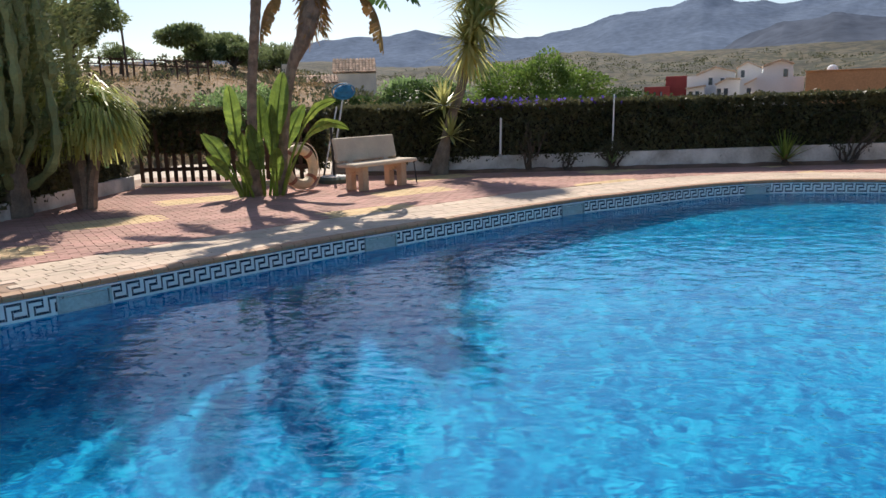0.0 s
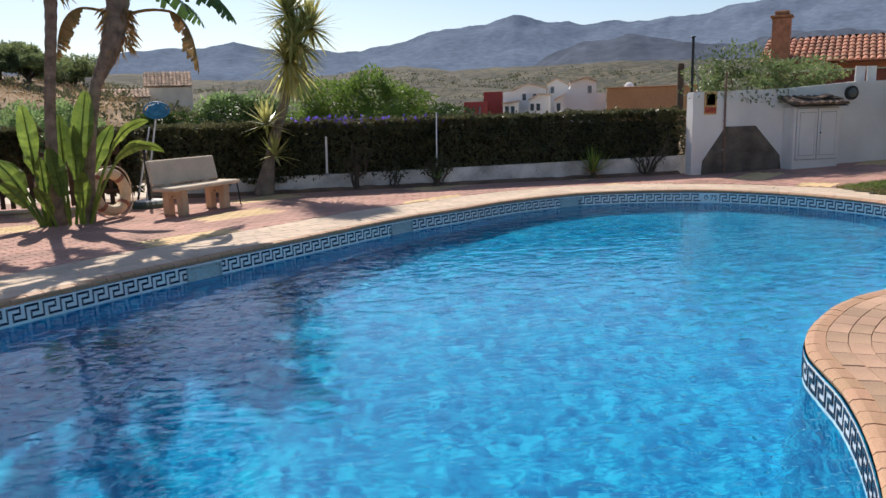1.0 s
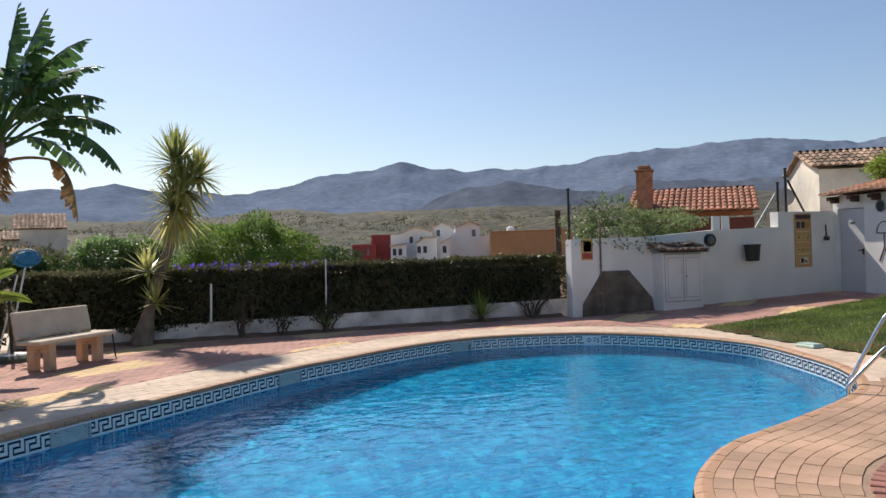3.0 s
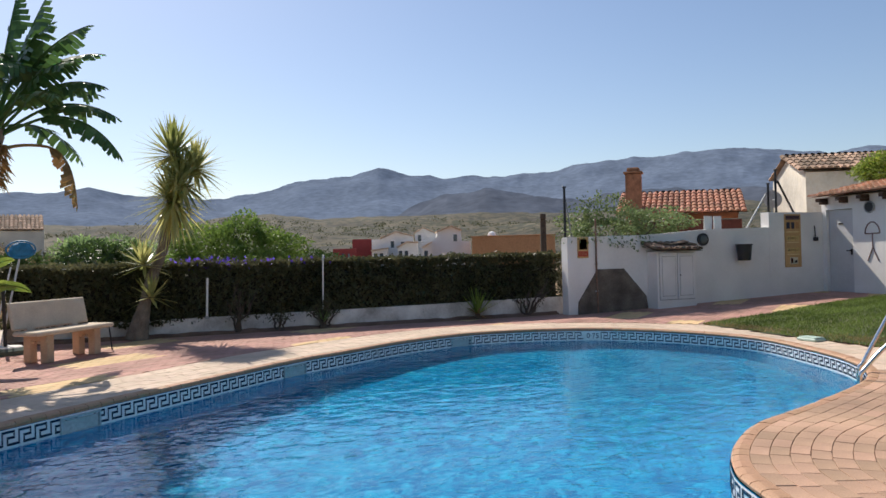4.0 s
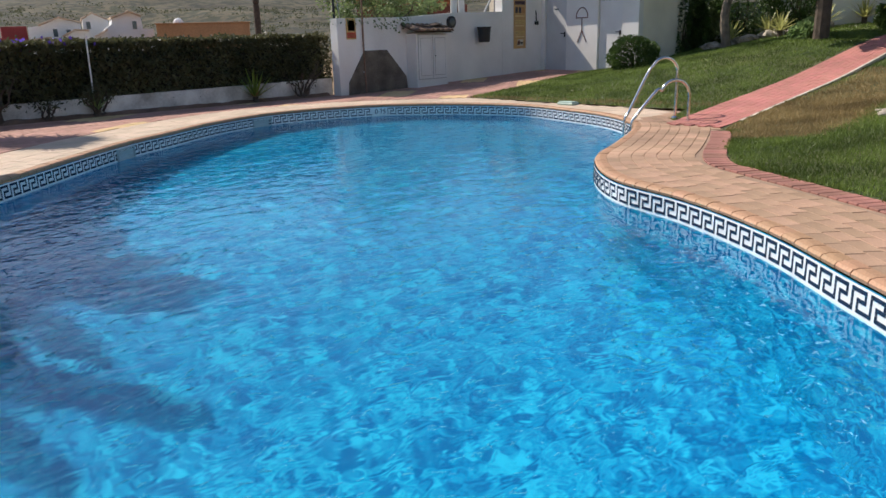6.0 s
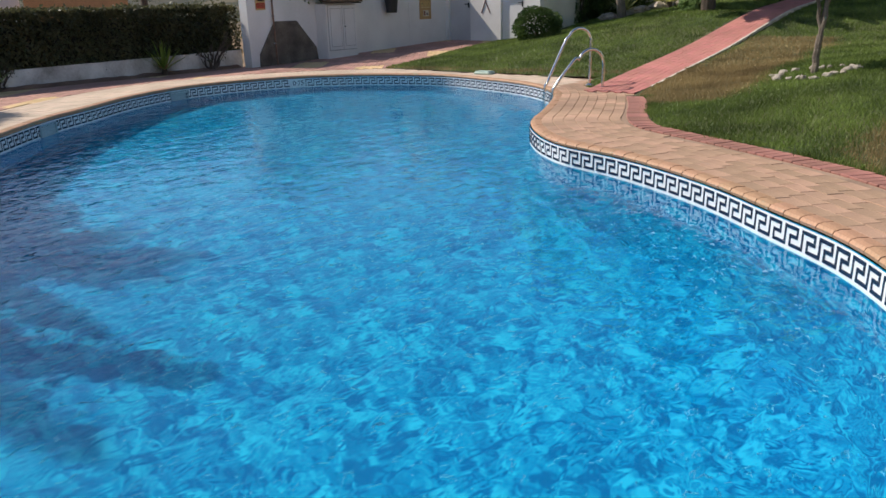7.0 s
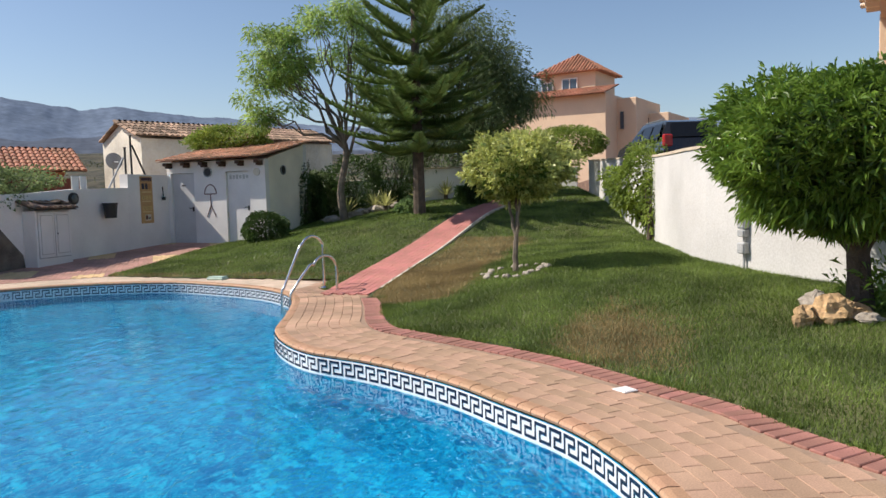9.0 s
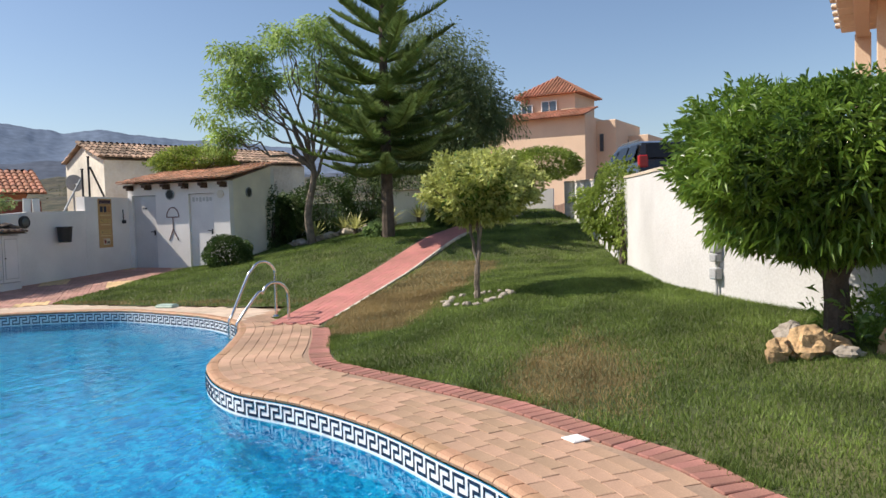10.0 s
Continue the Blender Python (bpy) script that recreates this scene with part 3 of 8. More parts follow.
def build_band():
    """Greek-key tile band: a white backing, and one dark key to each tile."""
    n = len(EDGE)
    a = EDGE - OUT * 0.035
    V = [(*p, z) for z in (-0.25, -0.055) for p in a]
    F = [(k, (k + 1) % n, n + (k + 1) % n, n + k) for k in range(n)]
    g = Geo()
    g.v, g.f = V, F
    band = g.ob("tile_band", mat("white_tile", (0.88, 0.88, 0.87), 0.25, 0.05, 8, 60, 0.1, 0.001))
    tagged(band, "white pool tile band with dark blue key pattern", "tile band", kind="structure")
    dark = mat("dark_blue_tile", (0.018, 0.028, 0.06), 0.25, 0.3, 12, 90, 0.1, 0.001, rand="object")
    L, t, u = 0.158, 0.0245, 0.0158
    key = Geo()
    def bar(x0, x1, z0, z1):
        nx, nz = max(1, int(round((x1 - x0) * u / t / 0.02))), max(1, int(round((z1 - z0) / 0.0225)))
        for i in range(nx):
            for k in range(nz):
                key.box(((x0 + (i + 0.5) * (x1 - x0) / nx) * u / t, 0, z0 + (k + 0.5) * (z1 - z0) / nz), ((x1 - x0) * u / t / nx - 0.003, 0.006, (z1 - z0) / nz - 0.003))
    b, h = -0.203, 0.135
    bar(0.0, t, b, b + h)
    bar(t, 0.196, b + h - t, b + h)
    bar(0.196 - t, 0.196, b + 0.058, b + h - t)
    bar(0.098, 0.196 - t, b + 0.058, b + 0.058 + t)
    bar(0.0735, 0.098, b, b + 0.058 + t)
    bar(0.098, 0.245, b, b + t)
    me = key.mesh("key_tile", dark)
    pts = along(EDGE, L)
    k = len(pts)
    for i in range(k):
        p, q = pts[i], pts[(i + 1) % k]
        d = (q - p) / np.linalg.norm(q - p)
        mid = (p + q) / 2
        if min(math.hypot(mid[0] - x, mid[1] - y) for x, y in GAPS) < 0.25 or math.hypot(mid[0] - 7.45, mid[1] - 11.86) < 0.17:
            continue
        o = new("key_tile", me)
        nx, ny = -d[1], d[0]
        o.parent = band
        o.matrix_basis = Matrix(((d[0], nx, 0, p[0] - nx * 0.037), (d[1], ny, 0, p[1] - ny * 0.037), (0, 0, 1, 0), (0, 0, 0, 1)))
    # depth mark
    j = int(np.argmin(np.hypot(EDGE[:, 0] - 7.45, EDGE[:, 1] - 11.86)))
    c, nrm = EDGE[j] - OUT[j] * 0.042, OUT[j]
    cu = bpy.data.curves.new("depth_mark", "FONT")
    cu.body, cu.size, cu.extrude, cu.align_x, cu.align_y = "0\u00b775", 0.125, 0.002, "CENTER", "CENTER"
    cu.materials.append(dark)
    o = new("depth_mark", cu)
    o.parent = band
    o.matrix_basis = Matrix(((nrm[1], 0, -nrm[0], c[0]), (-nrm[0], 0, -nrm[1], c[1]), (0, 1, 0, -0.14), (0, 0, 0, 1)))
    tagged(o, "dark depth figures on the tile band")
    # skimmer mouths
    grey = mat("skimmer_plastic", (0.42, 0.50, 0.50), 0.5, 0.08, 5, 40, 0.1, 0.002)
    for x, y in GAPS:
        j = int(np.argmin(np.hypot(EDGE[:, 0] - x, EDGE[:, 1] - y)))
        c, nrm = EDGE[j] - OUT[j] * 0.05, OUT[j]
        d = np.array([nrm[1], -nrm[0]])
        m = Matrix(((d[0], nrm[0], 0), (d[1], nrm[1], 0), (0, 0, 1)))
        s = thing("pool_skimmer", "grey plastic skimmer mouth set in the pool wall", "pool skimmer", (c[0], c[1], -0.15), "pool skimmers")
        g = Geo()
        for dz in (-0.075, 0.075):
            g.box((c[0], c[1], -0.15 + dz), (0.44, 0.03, 0.02), m, 0.004)
        for dx in (-0.21, 0.21):
            g.box((c[0] + d[0] * dx, c[1] + d[1] * dx, -0.15), (0.02, 0.03, 0.15), m, 0.004)
        part("frame", g, grey, s)
        g = Geo().box((c[0] + nrm[0] * 0.008, c[1] + nrm[1] * 0.008, -0.16), (0.39, 0.01, 0.12), m, 0.003)
        part("flap", g, grey, s, "slightly sunken weir flap")


def build_coping():
    """Bullnose bricks round the edge, each one a piece."""
    base = Geo()
    n = len(EDGE)
    V = [(*(EDGE[k] + OUT[k] * o), z) for o, z in ((0.0, -0.055), (0.0, -0.012), (0.30, -0.012)) for k in range(n)]
    F = [(i * n + k, i * n + (k + 1) % n, (i + 1) * n + (k + 1) % n, (i + 1) * n + k) for i in range(2) for k in range(n)]
    base.v, base.f = V, F
    cop = base.ob("coping", JOINT)
    tagged(cop, "bullnose brick coping round the pool edge", "coping", kind="structure")
    L = 0.15
    prof = [(0.085, -0.045), (0.085, 0.0), (0.020, 0.002), (-0.016, -0.006), (-0.030, -0.024), (-0.024, -0.044), (0.0, -0.052)]
    g = Geo()
    w = L / 2 - 0.004
    k = len(prof)
    g.add([(x, y, z) for x in (-w, w) for y, z in prof], [tuple(range(k)), tuple(range(2 * k - 1, k - 1, -1))] + [(i, k + i, k + (i + 1) % k, (i + 1) % k) for i in range(k)])
    me = g.mesh("coping_brick", COPING)
    pts = along(EDGE, L)
    m = len(pts)
    for i in range(m):
        p, q = pts[i], pts[(i + 1) % m]
        d = (q - p) / np.linalg.norm(q - p)
        c = (p + q) / 2
        o = new("coping_brick", me)
        o.parent = cop
        o.matrix_basis = Matrix(((d[0], -d[1], 0, c[0]), (d[1], d[0], 0, c[1]), (0, 0, 1, random.uniform(-0.002, 0.002)), (0, 0, 0, 1)))


build_band()
build_coping()


def bricks_mesh(name, quads, material, h=0.03, gap=0.005, bev=0.0035, seed=1):
    """Pavers joined into one mesh. quads: (n, 4, 3) corners of their tops; each gets sunk chamfered sides."""
    Q = np.asarray(quads, float)
    rng = np.random.default_rng(seed)
    c = Q.mean(1, keepdims=True)
    e = Q - c
    ln = np.linalg.norm(e, axis=2, keepdims=True)
    top = c + e * (1 - (gap / 2 + bev) * 1.4 / ln)
    rim = c + e * (1 - gap / 2 * 1.4 / ln)
    top[:, :, 2] += rng.normal(0, 0.0009, (len(Q), 1)) + rng.normal(0, 0.0005, (len(Q), 4))
    rim[:, :, 2] -= bev
    bot = rim.copy()
    bot[:, :, 2] -= h
    V = np.concatenate([top, rim, bot], 1).reshape(-1, 3)
    i = np.arange(len(Q))[:, None] * 12
    F = [i + np.array([[0, 1, 2, 3]])]
    for a in range(4):
        b = (a + 1) % 4
        F += [i + np.array([[a, 4 + a, 4 + b, b]]), i + np.array([[4 + a, 8 + a, 8 + b, 4 + b]])]
    return many(name, V, np.concatenate(F, 0), material)


LAWN_POLY = np.array([tuple(p) for p in spline(KERB, 0.2)] + LAWN_EDGE + [(16.45, 12.3), (16.75, 11.2), (20.5, 12.0), (25, 11.0), (25, 3.2)] + WALLB[::-1] )


def build_deck():
    """Joint bed of the terrace, open over the pool, and its pavers."""
    c = 0.2
    xs, ys = np.arange(-6.4, 17.4, c), np.arange(-5.0, 15.4, c)
    X, Y = np.meshgrid(xs, ys)
    mx, my = X + c / 2, Y + c / 2
    grown = EDGE + OUT * 0.15
    rim = EDGE + OUT * 0.04
    keep = ~inside(mx, my, grown)
    lawn = inside(mx, my, LAWN_POLY)
    keep &= ~lawn
    V, F = [], []
    for x, y in zip(X[keep], Y[keep]):
        k = len(V)
        for dx, dy in ((0, 0), (c, 0), (c, c), (0, c)):
            V.append((x + dx, y + dy, float(deck_z(x + dx, y + dy)) - 0.008))
        F.append((k, k + 1, k + 2, k + 3))
    o = new("pavement", many("pavement", V, F, JOINT))
    tagged(o, "brick-paved pool terrace", "paving", kind="structure")
    # rows of pale pavers that follow the pool's edge
    line = spline(POOL, 0.02, True)
    nrm = normals2(line)
    pale, sand, single = [], [], []
    rng = np.random.default_rng(4)
    rows = np.r_[0.085, 0.085 + 0.125 * np.arange(1, 14)]
    for r in range(13):
        a, b = line + nrm * rows[r], line + nrm * rows[r + 1]
        s = np.r_[0, np.cumsum(np.linalg.norm(np.diff((a + b) / 2, axis=0), axis=1))]
        u = np.arange(rng.uniform(0, 0.2), s[-1], 0.225)
        ia = np.clip(np.searchsorted(s, u), 0, len(line) - 1)
        for i, j in zip(ia[:-1], ia[1:]):
            q = np.array([a[i], a[j], b[j], b[i]])
            m = q.mean(0)
            if inside(m[:1], m[1:], rim)[0] or inside(m[:1], m[1:], LAWN_POLY)[0] or np.linalg.norm(a[i] - a[j]) < 0.05 or np.linalg.norm(b[i] - b[j]) < 0.05:
                continue
            area = 0.5 * np.cross(q[2] - q[0], q[3] - q[1])
            if area < 0.01:
                continue
            d = np.min(np.hypot(KERBL[:, 0] - m[0], KERBL[:, 1] - m[1]))
            near_kerb = d < 0.31
            east = m[0] > 2.2 and m[1] < 6.3 or m[0] > 0 and m[1] < 2.5
            if near_kerb or (not east and r > 7) or (m[1] > 6.2 and r > 6 and m[0] > 7.5):
                continue
            z = deck_z(q[:, 0], q[:, 1])
            quad = np.c_[q, z]
            if east or m[1] < 2.6:
                (single if len(single) < 300 and 1.0 < m[0] < 4.6 and m[1] < 4.4 else pale).append(quad)
            else:
                sand.append(quad)
    for k, (lst, mm, lab) in enumerate(((pale, PALE, "buff pavers beside the lawn"), (sand, SAND_B, "pale sand-coloured pavers along the pool"))):
        q = new("pavers", bricks_mesh("pavers", lst, mm, seed=k))
        q.parent = o
        tagged(q, lab, kind="stuff")
    for k, quad in enumerate(single):
        c0 = quad.mean(0)
        me = bricks_mesh("paver", [quad - c0], PALE_OB, seed=k)
        b = new("paver", me)
        b.parent, b.location = o, c0
    # red field with yellow patches beyond the pale rows
    grown2 = EDGE + OUT * 1.10
    red, yel = [], []
    w, h = 0.20, 0.10
    ang = 0.62
    ca, sa = math.cos(ang), math.sin(ang)
    gx, gy = np.meshgrid(np.arange(-90, 110), np.arange(-160, 170))
    u = gx * w + (gy % 2) * w / 2
    v = gy * h
    x = 2 + u * ca - v * sa
    y = 10 + u * sa + v * ca
    ok = (x > -5.7) & (x < 17.2) & (y > -4.9) & (y < 14.75) & ~inside(x, y, grown2) & ~inside(x, y, LAWN_POLY)
    ok &= ~((x > 0) & (y < 6.3) & (x < 9.3) & (y > -1.0))
    ok &= ~((x > 8.4) & (y < 5.9))
    ok &= ~((x > 16.55) & (y < 14.2))
    pu, pv = np.floor(u / 1.5), np.floor((v + 0.3) / 1.5)
    isy = ((pu + 2 * pv) % 3 == 0) & (u % 1.5 < 1.25) & ((v + 0.3) % 1.5 < 0.62)
    for xx, yy, yl in zip(x[ok], y[ok], isy[ok]):
        q = []
        for du, dv in ((-w / 2, -h / 2), (w / 2, -h / 2), (w / 2, h / 2), (-w / 2, h / 2)):
            px, py = xx + du * ca - dv * sa, yy + du * sa + dv * ca
            q.append((px, py, float(deck_z(px, py))))
        (yel if yl else red).append(q)
    for k, (lst, mm, lab) in enumerate(((red, REDB, "faded red brick pavers"), (yel, YELB, "yellow brick pavers in rectangular patches"))):
        q = new("pavers", bricks_mesh("pavers", lst, mm, seed=7 + k))
        q.parent = o
        tagged(q, lab, kind="stuff")
    # red soldier course along the lawn
    kb = tagged(new("kerb", Geo().box((1.2, -0.75, -0.05), (0.3, 0.1, 0.05)).mesh("kerb", JOINT)), "red brick edging between paving and lawn", "kerb", kind="structure")
    me = Geo().box((0, 0, 0), (0.094, 0.235, 0.06), None, 0.006).mesh("kerb_brick", KERBB)
    pts = spline(KERB, 0.1)
    nk = normals2(pts, False)
    for i in range(len(pts) - 1):
        p = (pts[i] + pts[i + 1]) / 2
        d = pts[i + 1] - pts[i]
        d = d / np.linalg.norm(d)
        b = new("kerb_brick", me)
        b.parent = kb
        b.matrix_basis = Matrix(((d[0], -d[1], 0, p[0] - d[1] * 0.13), (d[1], d[0], 0, p[1] + d[0] * 0.13), (0, 0, 1, -0.022 + random.uniform(-0.002, 0.003)), (0, 0, 0, 1)))


build_deck()

PATH_LINE = [(7.2, 5.25), (8.2, 5.28), (10.0, 5.32), (11.9, 5.3), (14.5, 5.15), (17.15, 4.95), (19.5, 4.6), (22.0, 4.2)]


def build_lawn():
    c = 0.15
    xs, ys = np.arange(0, 25.2, c), np.arange(-4.2, 12.6, c)
    X, Y = np.meshgrid(xs, ys)
    keep = inside(X + c / 2, Y + c / 2, LAWN_POLY)
    nx = len(xs)
    VX, VY = np.meshgrid(np.r_[xs, xs[-1] + c], np.r_[ys, ys[-1] + c])
    Z = lawn_z(VX, VY) + 0.0
    V = np.stack([VX, VY, Z], 2).reshape(-1, 3)
    i, j = np.nonzero(keep)
    a = i * (nx + 1) + j
    F = np.stack([a, a + 1, a + nx + 2, a + nx + 1], 1)
    o = new("lawn", many("lawn", V, F, LAWNM, True))
    tagged(o, "sloping mown lawn with dry patches", "lawn", kind="structure")
    # soil that meets the brick edging
    kl = spline(KERB, 0.1)
    kn = normals2(kl, False)
    V = []
    for off in (0.03, -0.10, -0.32):
        e = kl + kn * off
        V += [(p[0], p[1], float(lawn_z(*p)) - 0.006 if off < 0 else -0.012) for p in e]
    m = len(kl)
    F = [(r * m + i, (r + 1) * m + i, (r + 1) * m + i + 1, r * m + i + 1) for r in range(2) for i in range(m - 1)]
    tagged(new("lawn_edge", many("lawn_edge", V, F, LAWNM, True)), "bare soil edge of the lawn", "soil", kind="structure")
    # brick path up the slope
    line = spline(PATH_LINE, 0.02)
    nrm = normals2(line, False)
    s = np.r_[0, np.cumsum(np.linalg.norm(np.diff(line, axis=0), axis=1))]
    quads = []
    for r in range(8):
        lo, hi = -0.40 + r * 0.1, -0.30 + r * 0.1
        u = np.arange(0.1 * (r % 2), s[-1], 0.2)
        k = np.clip(np.searchsorted(s, u), 0, len(line) - 1)
        for p, q in zip(k[:-1], k[1:]):
            cs = [line[p] + nrm[p] * lo, line[q] + nrm[q] * lo, line[q] + nrm[q] * hi, line[p] + nrm[p] * hi]
            quads.append([(x, y, float(lawn_z(line[t][0], line[t][1])) + 0.035) for (x, y), t in zip(cs, (p, q, q, p))])
    path = new("path", bricks_mesh("path", quads, PATHB, h=0.06))
    tagged(path, "red brick footpath climbing the lawn", "path", kind="structure")
    g = Geo()
    st = line[::15]
    nn = nrm[::15]
    for k in range(2, len(st) - 1):
        cs = []
        for t in (k, k + 1):
            for o_, dz in ((-0.41, -0.05), (-0.41, 0.045), (-0.45, 0.045), (-0.45, -0.05)):
                x, y = st[t] + nn[t] * o_
                cs.append((x, y, float(lawn_z(*st[t])) + dz))
        g.add(cs, [(0, 4, 5, 1), (1, 5, 6, 2), (2, 6, 7, 3)])
    tagged(g.ob("path_edging", mat("pale_concrete", (0.62, 0.56, 0.46), 0.9, 0.2, 3, 60, 0.4, 0.004)), "pale worn concrete edging strip", "edging", kind="structure")
    # blades
    rng = np.random.default_rng(11)
    def blades(n, box, hgt, w, dry):
        x = rng.uniform(box[0], box[1], n)
        y = rng.uniform(box[2], box[3], n)
        ok = inside(x, y, LAWN_POLY)
        dl = np.min(np.hypot(x[:, None] - line[::25, 0][None], y[:, None] - line[::25, 1][None]), 1)
        ok &= dl > 0.5
        f = np.array([noise.noise(Vector((a * 0.8, b * 0.8, 2))) + 0.4 * noise.noise(Vector((a * 3.1, b * 3.1, 5))) for a, b in zip(x, y)])
        patch = np.exp(-(((x - 4.2) / 0.95) ** 2 + ((y - 1.25) / 0.65) ** 2)) * 1.15 + np.exp(-(((y - 4.1 + 0.02 * (x - 7)) / 0.75) ** 2)) * ((x > 6.2) & (x < 13)) * 1.7 \
            + np.exp(-(((x - 3.2) / 0.8) ** 2 + ((y - 0.7) / 0.5) ** 2)) * 0.3 + np.exp(-(((x - 9.4) / 0.35) ** 2)) * (y > 5.6) * 0.6
        isdry = f * 0.34 + patch + rng.normal(0, 0.15, n) > 0.56
        ok &= isdry == dry
        x, y = x[ok], y[ok]
        m = len(x)
        z = lawn_z(x, y)
        a = rng.uniform(0, 2 * math.pi, m)
        h = hgt * rng.uniform(0.5, 1.3, m)
        lean = rng.normal(0, 0.45, (m, 2)) * h[:, None]
        bx, by = np.cos(a) * w / 2, np.sin(a) * w / 2
        V = np.stack([np.stack([x - bx, y - by, z - 0.005], 1), np.stack([x + bx, y + by, z - 0.005], 1), np.stack([x + lean[:, 0], y + lean[:, 1], z + h], 1)], 1).reshape(-1, 3)
        return V
    for dry, mm, lab in ((False, L_GRASS, "short green grass blades"), (True, L_DRYG, "dry yellow grass blades")):
        V = np.concatenate([blades(400000, (0, 9.5, -4.2, 5), 0.042, 0.0075, dry), blades(240000, (7.5, 18, -1, 12.5), 0.042, 0.013, dry), blades(40000, (15, 25, 1.5, 12), 0.05, 0.03, dry)], 0)
        if not dry:
            # tufts that hang over the brick edging
            i = rng.integers(0, len(kl), 16000)
            e = kl[i] + kn[i] * rng.normal(-0.03, 0.035, (16000, 1)) + rng.normal(0, 0.03, (16000, 2))
            keep_e = np.array([noise.noise(Vector((*q, 3)) * 2.2) > -0.15 for q in e])
            e = e[keep_e]
            b = np.c_[e, lawn_z(e[:, 0], e[:, 1]) - 0.006]
            a = rng.uniform(0, 2 * math.pi, len(e))
            h = rng.uniform(0.015, 0.05, (len(e), 1))
            sd = np.c_[np.cos(a), np.sin(a), np.zeros(len(e))] * 0.004
            tip = b + np.c_[rng.normal(0, 0.5, (len(e), 2)), np.ones(len(e))] * h
            V = np.concatenate([V, np.stack([b - sd, b + sd, tip], 1).reshape(-1, 3)], 0)
        F = np.arange(len(V)).reshape(-1, 3)
        tagged(new("grass", many("grass", V, F, mm)), lab, "grass", kind="stuff")


build_lawn()

# ---- walls, hedge line, shed ----
def wall_run(name, pts, tops, base_fn, thick, material, label, side=1, parent=None):
    """An upright wall along a line of points, with its thickness to one side."""
    p = np.array(pts, float)
    nrm = normals2(p, False) * side
    g = Geo()
    for k in range(len(p) - 1):
        vs = []
        for t in (k, k + 1):
            a, b = p[t], p[t] + nrm[t] * thick
            z0 = base_fn(*p[t])
            vs += [(a[0], a[1], z0), (b[0], b[1], z0), (b[0], b[1], tops[t]), (a[0], a[1], tops[t])]
        g.add(vs, [(0, 4, 7, 3), (1, 2, 6, 5), (3, 7, 6, 2), (0, 1, 5, 4), (0, 3, 2, 1), (4, 5, 6, 7)])
    o = g.ob(name, material)
    return tagged(o, label, "wall", kind="structure")


wall_run("wall_north", [(8.55, 14.4), (10.7, 14.38), (12.4, 14.36), (14.25, 14.34)], [1.70, 1.73, 1.84, 1.87], lambda x, y: -0.1, 0.25, WHITE, "white rendered boundary wall beside the shed", 1)
wall_run("wall_north_high", [(14.25, 14.335), (16.1, 14.32)], [2.24, 2.24], lambda x, y: -0.1, 0.26, WHITE, "raised white rendered wall joining the shed", 1)
hx = [(-2.3, 15.05), (-0.1, 15.0), (3.5, 14.95), (8.7, 14.9)]
wall_run("wall_hedge", hx, [0.30, 0.30, 0.33, 0.38], lambda x, y: -0.1, 0.2, DIRTYW, "low white plinth wall under the hedge", 1)
wall_run("wall_west", [(-5.75, 8.0), (-5.72, 11.0), (-5.62, 13.3)], [0.22, 0.22, 0.22], lambda x, y: -0.1, 0.2, DIRTYW, "low white plinth wall under the hedge", 1)
wl = spline(WALLB, 0.4)
wt = np.interp(wl[:, 0], [5, 9.58, 11.6, 14.6, 17.6, 21.6], [2.02, 2.05, 2.08, 2.19, 2.28, 2.42])
wall_run("wall_east", wl, wt, lambda x, y: -0.2, 0.3, DIMMEDW, "curved white retaining wall above the lawn", -1)
g = Geo()
nw = normals2(wl, False)
for k in range(len(wl) - 1):
    vs = []
    for t in (k, k + 1):
        for o_, dz in ((0.02, 0.0), (0.02, 0.045), (-0.33, 0.045), (-0.33, 0.0)):
            vs.append((wl[t][0] + nw[t][0] * o_, wl[t][1] + nw[t][1] * o_, wt[t] + dz))
    g.add(vs, [(0, 4, 5, 1), (1, 5, 6, 2), (2, 6, 7, 3), (3, 7, 4, 0)])
tagged(g.ob("wall_capping", STONEB), "thin stone capping on the retaining wall", "capping", kind="structure")
# upper parking behind the retaining wall
up = np.array([tuple(p + np.array(n_) * -0.3) for p, n_ in zip(wl, nw)] + [(40, 4), (60, 8), (60, -25), (10, -25), (5.5, -8)])
tagged(Geo().prism([tuple(p) for p in up], 0.5, 1.9).ob("pavement_upper", EARTH), "upper parking ground behind the retaining wall", "paving", kind="structure")
tagged(Geo().prism([(24.8, 3.4), (60, 9), (60, 40), (27, 30), (20, 18), (17.5, 15), (19.8, 12.2), (24.8, 11.5)], -2.5, 1.33).ob("garden_upper", EARTH), "earth of the upper garden behind the lawn", "garden", kind="structure")
wall_run("wall_far", [(17.5, 11.9), (20, 11.0), (23.5, 8.2), (24.6, 5.4), (24.4, 3.0)], [1.75, 1.95, 2.15, 2.3, 2.35], lambda x, y: 0.2, 0.2, WHITE, "white garden wall at the top of the lawn", 1)


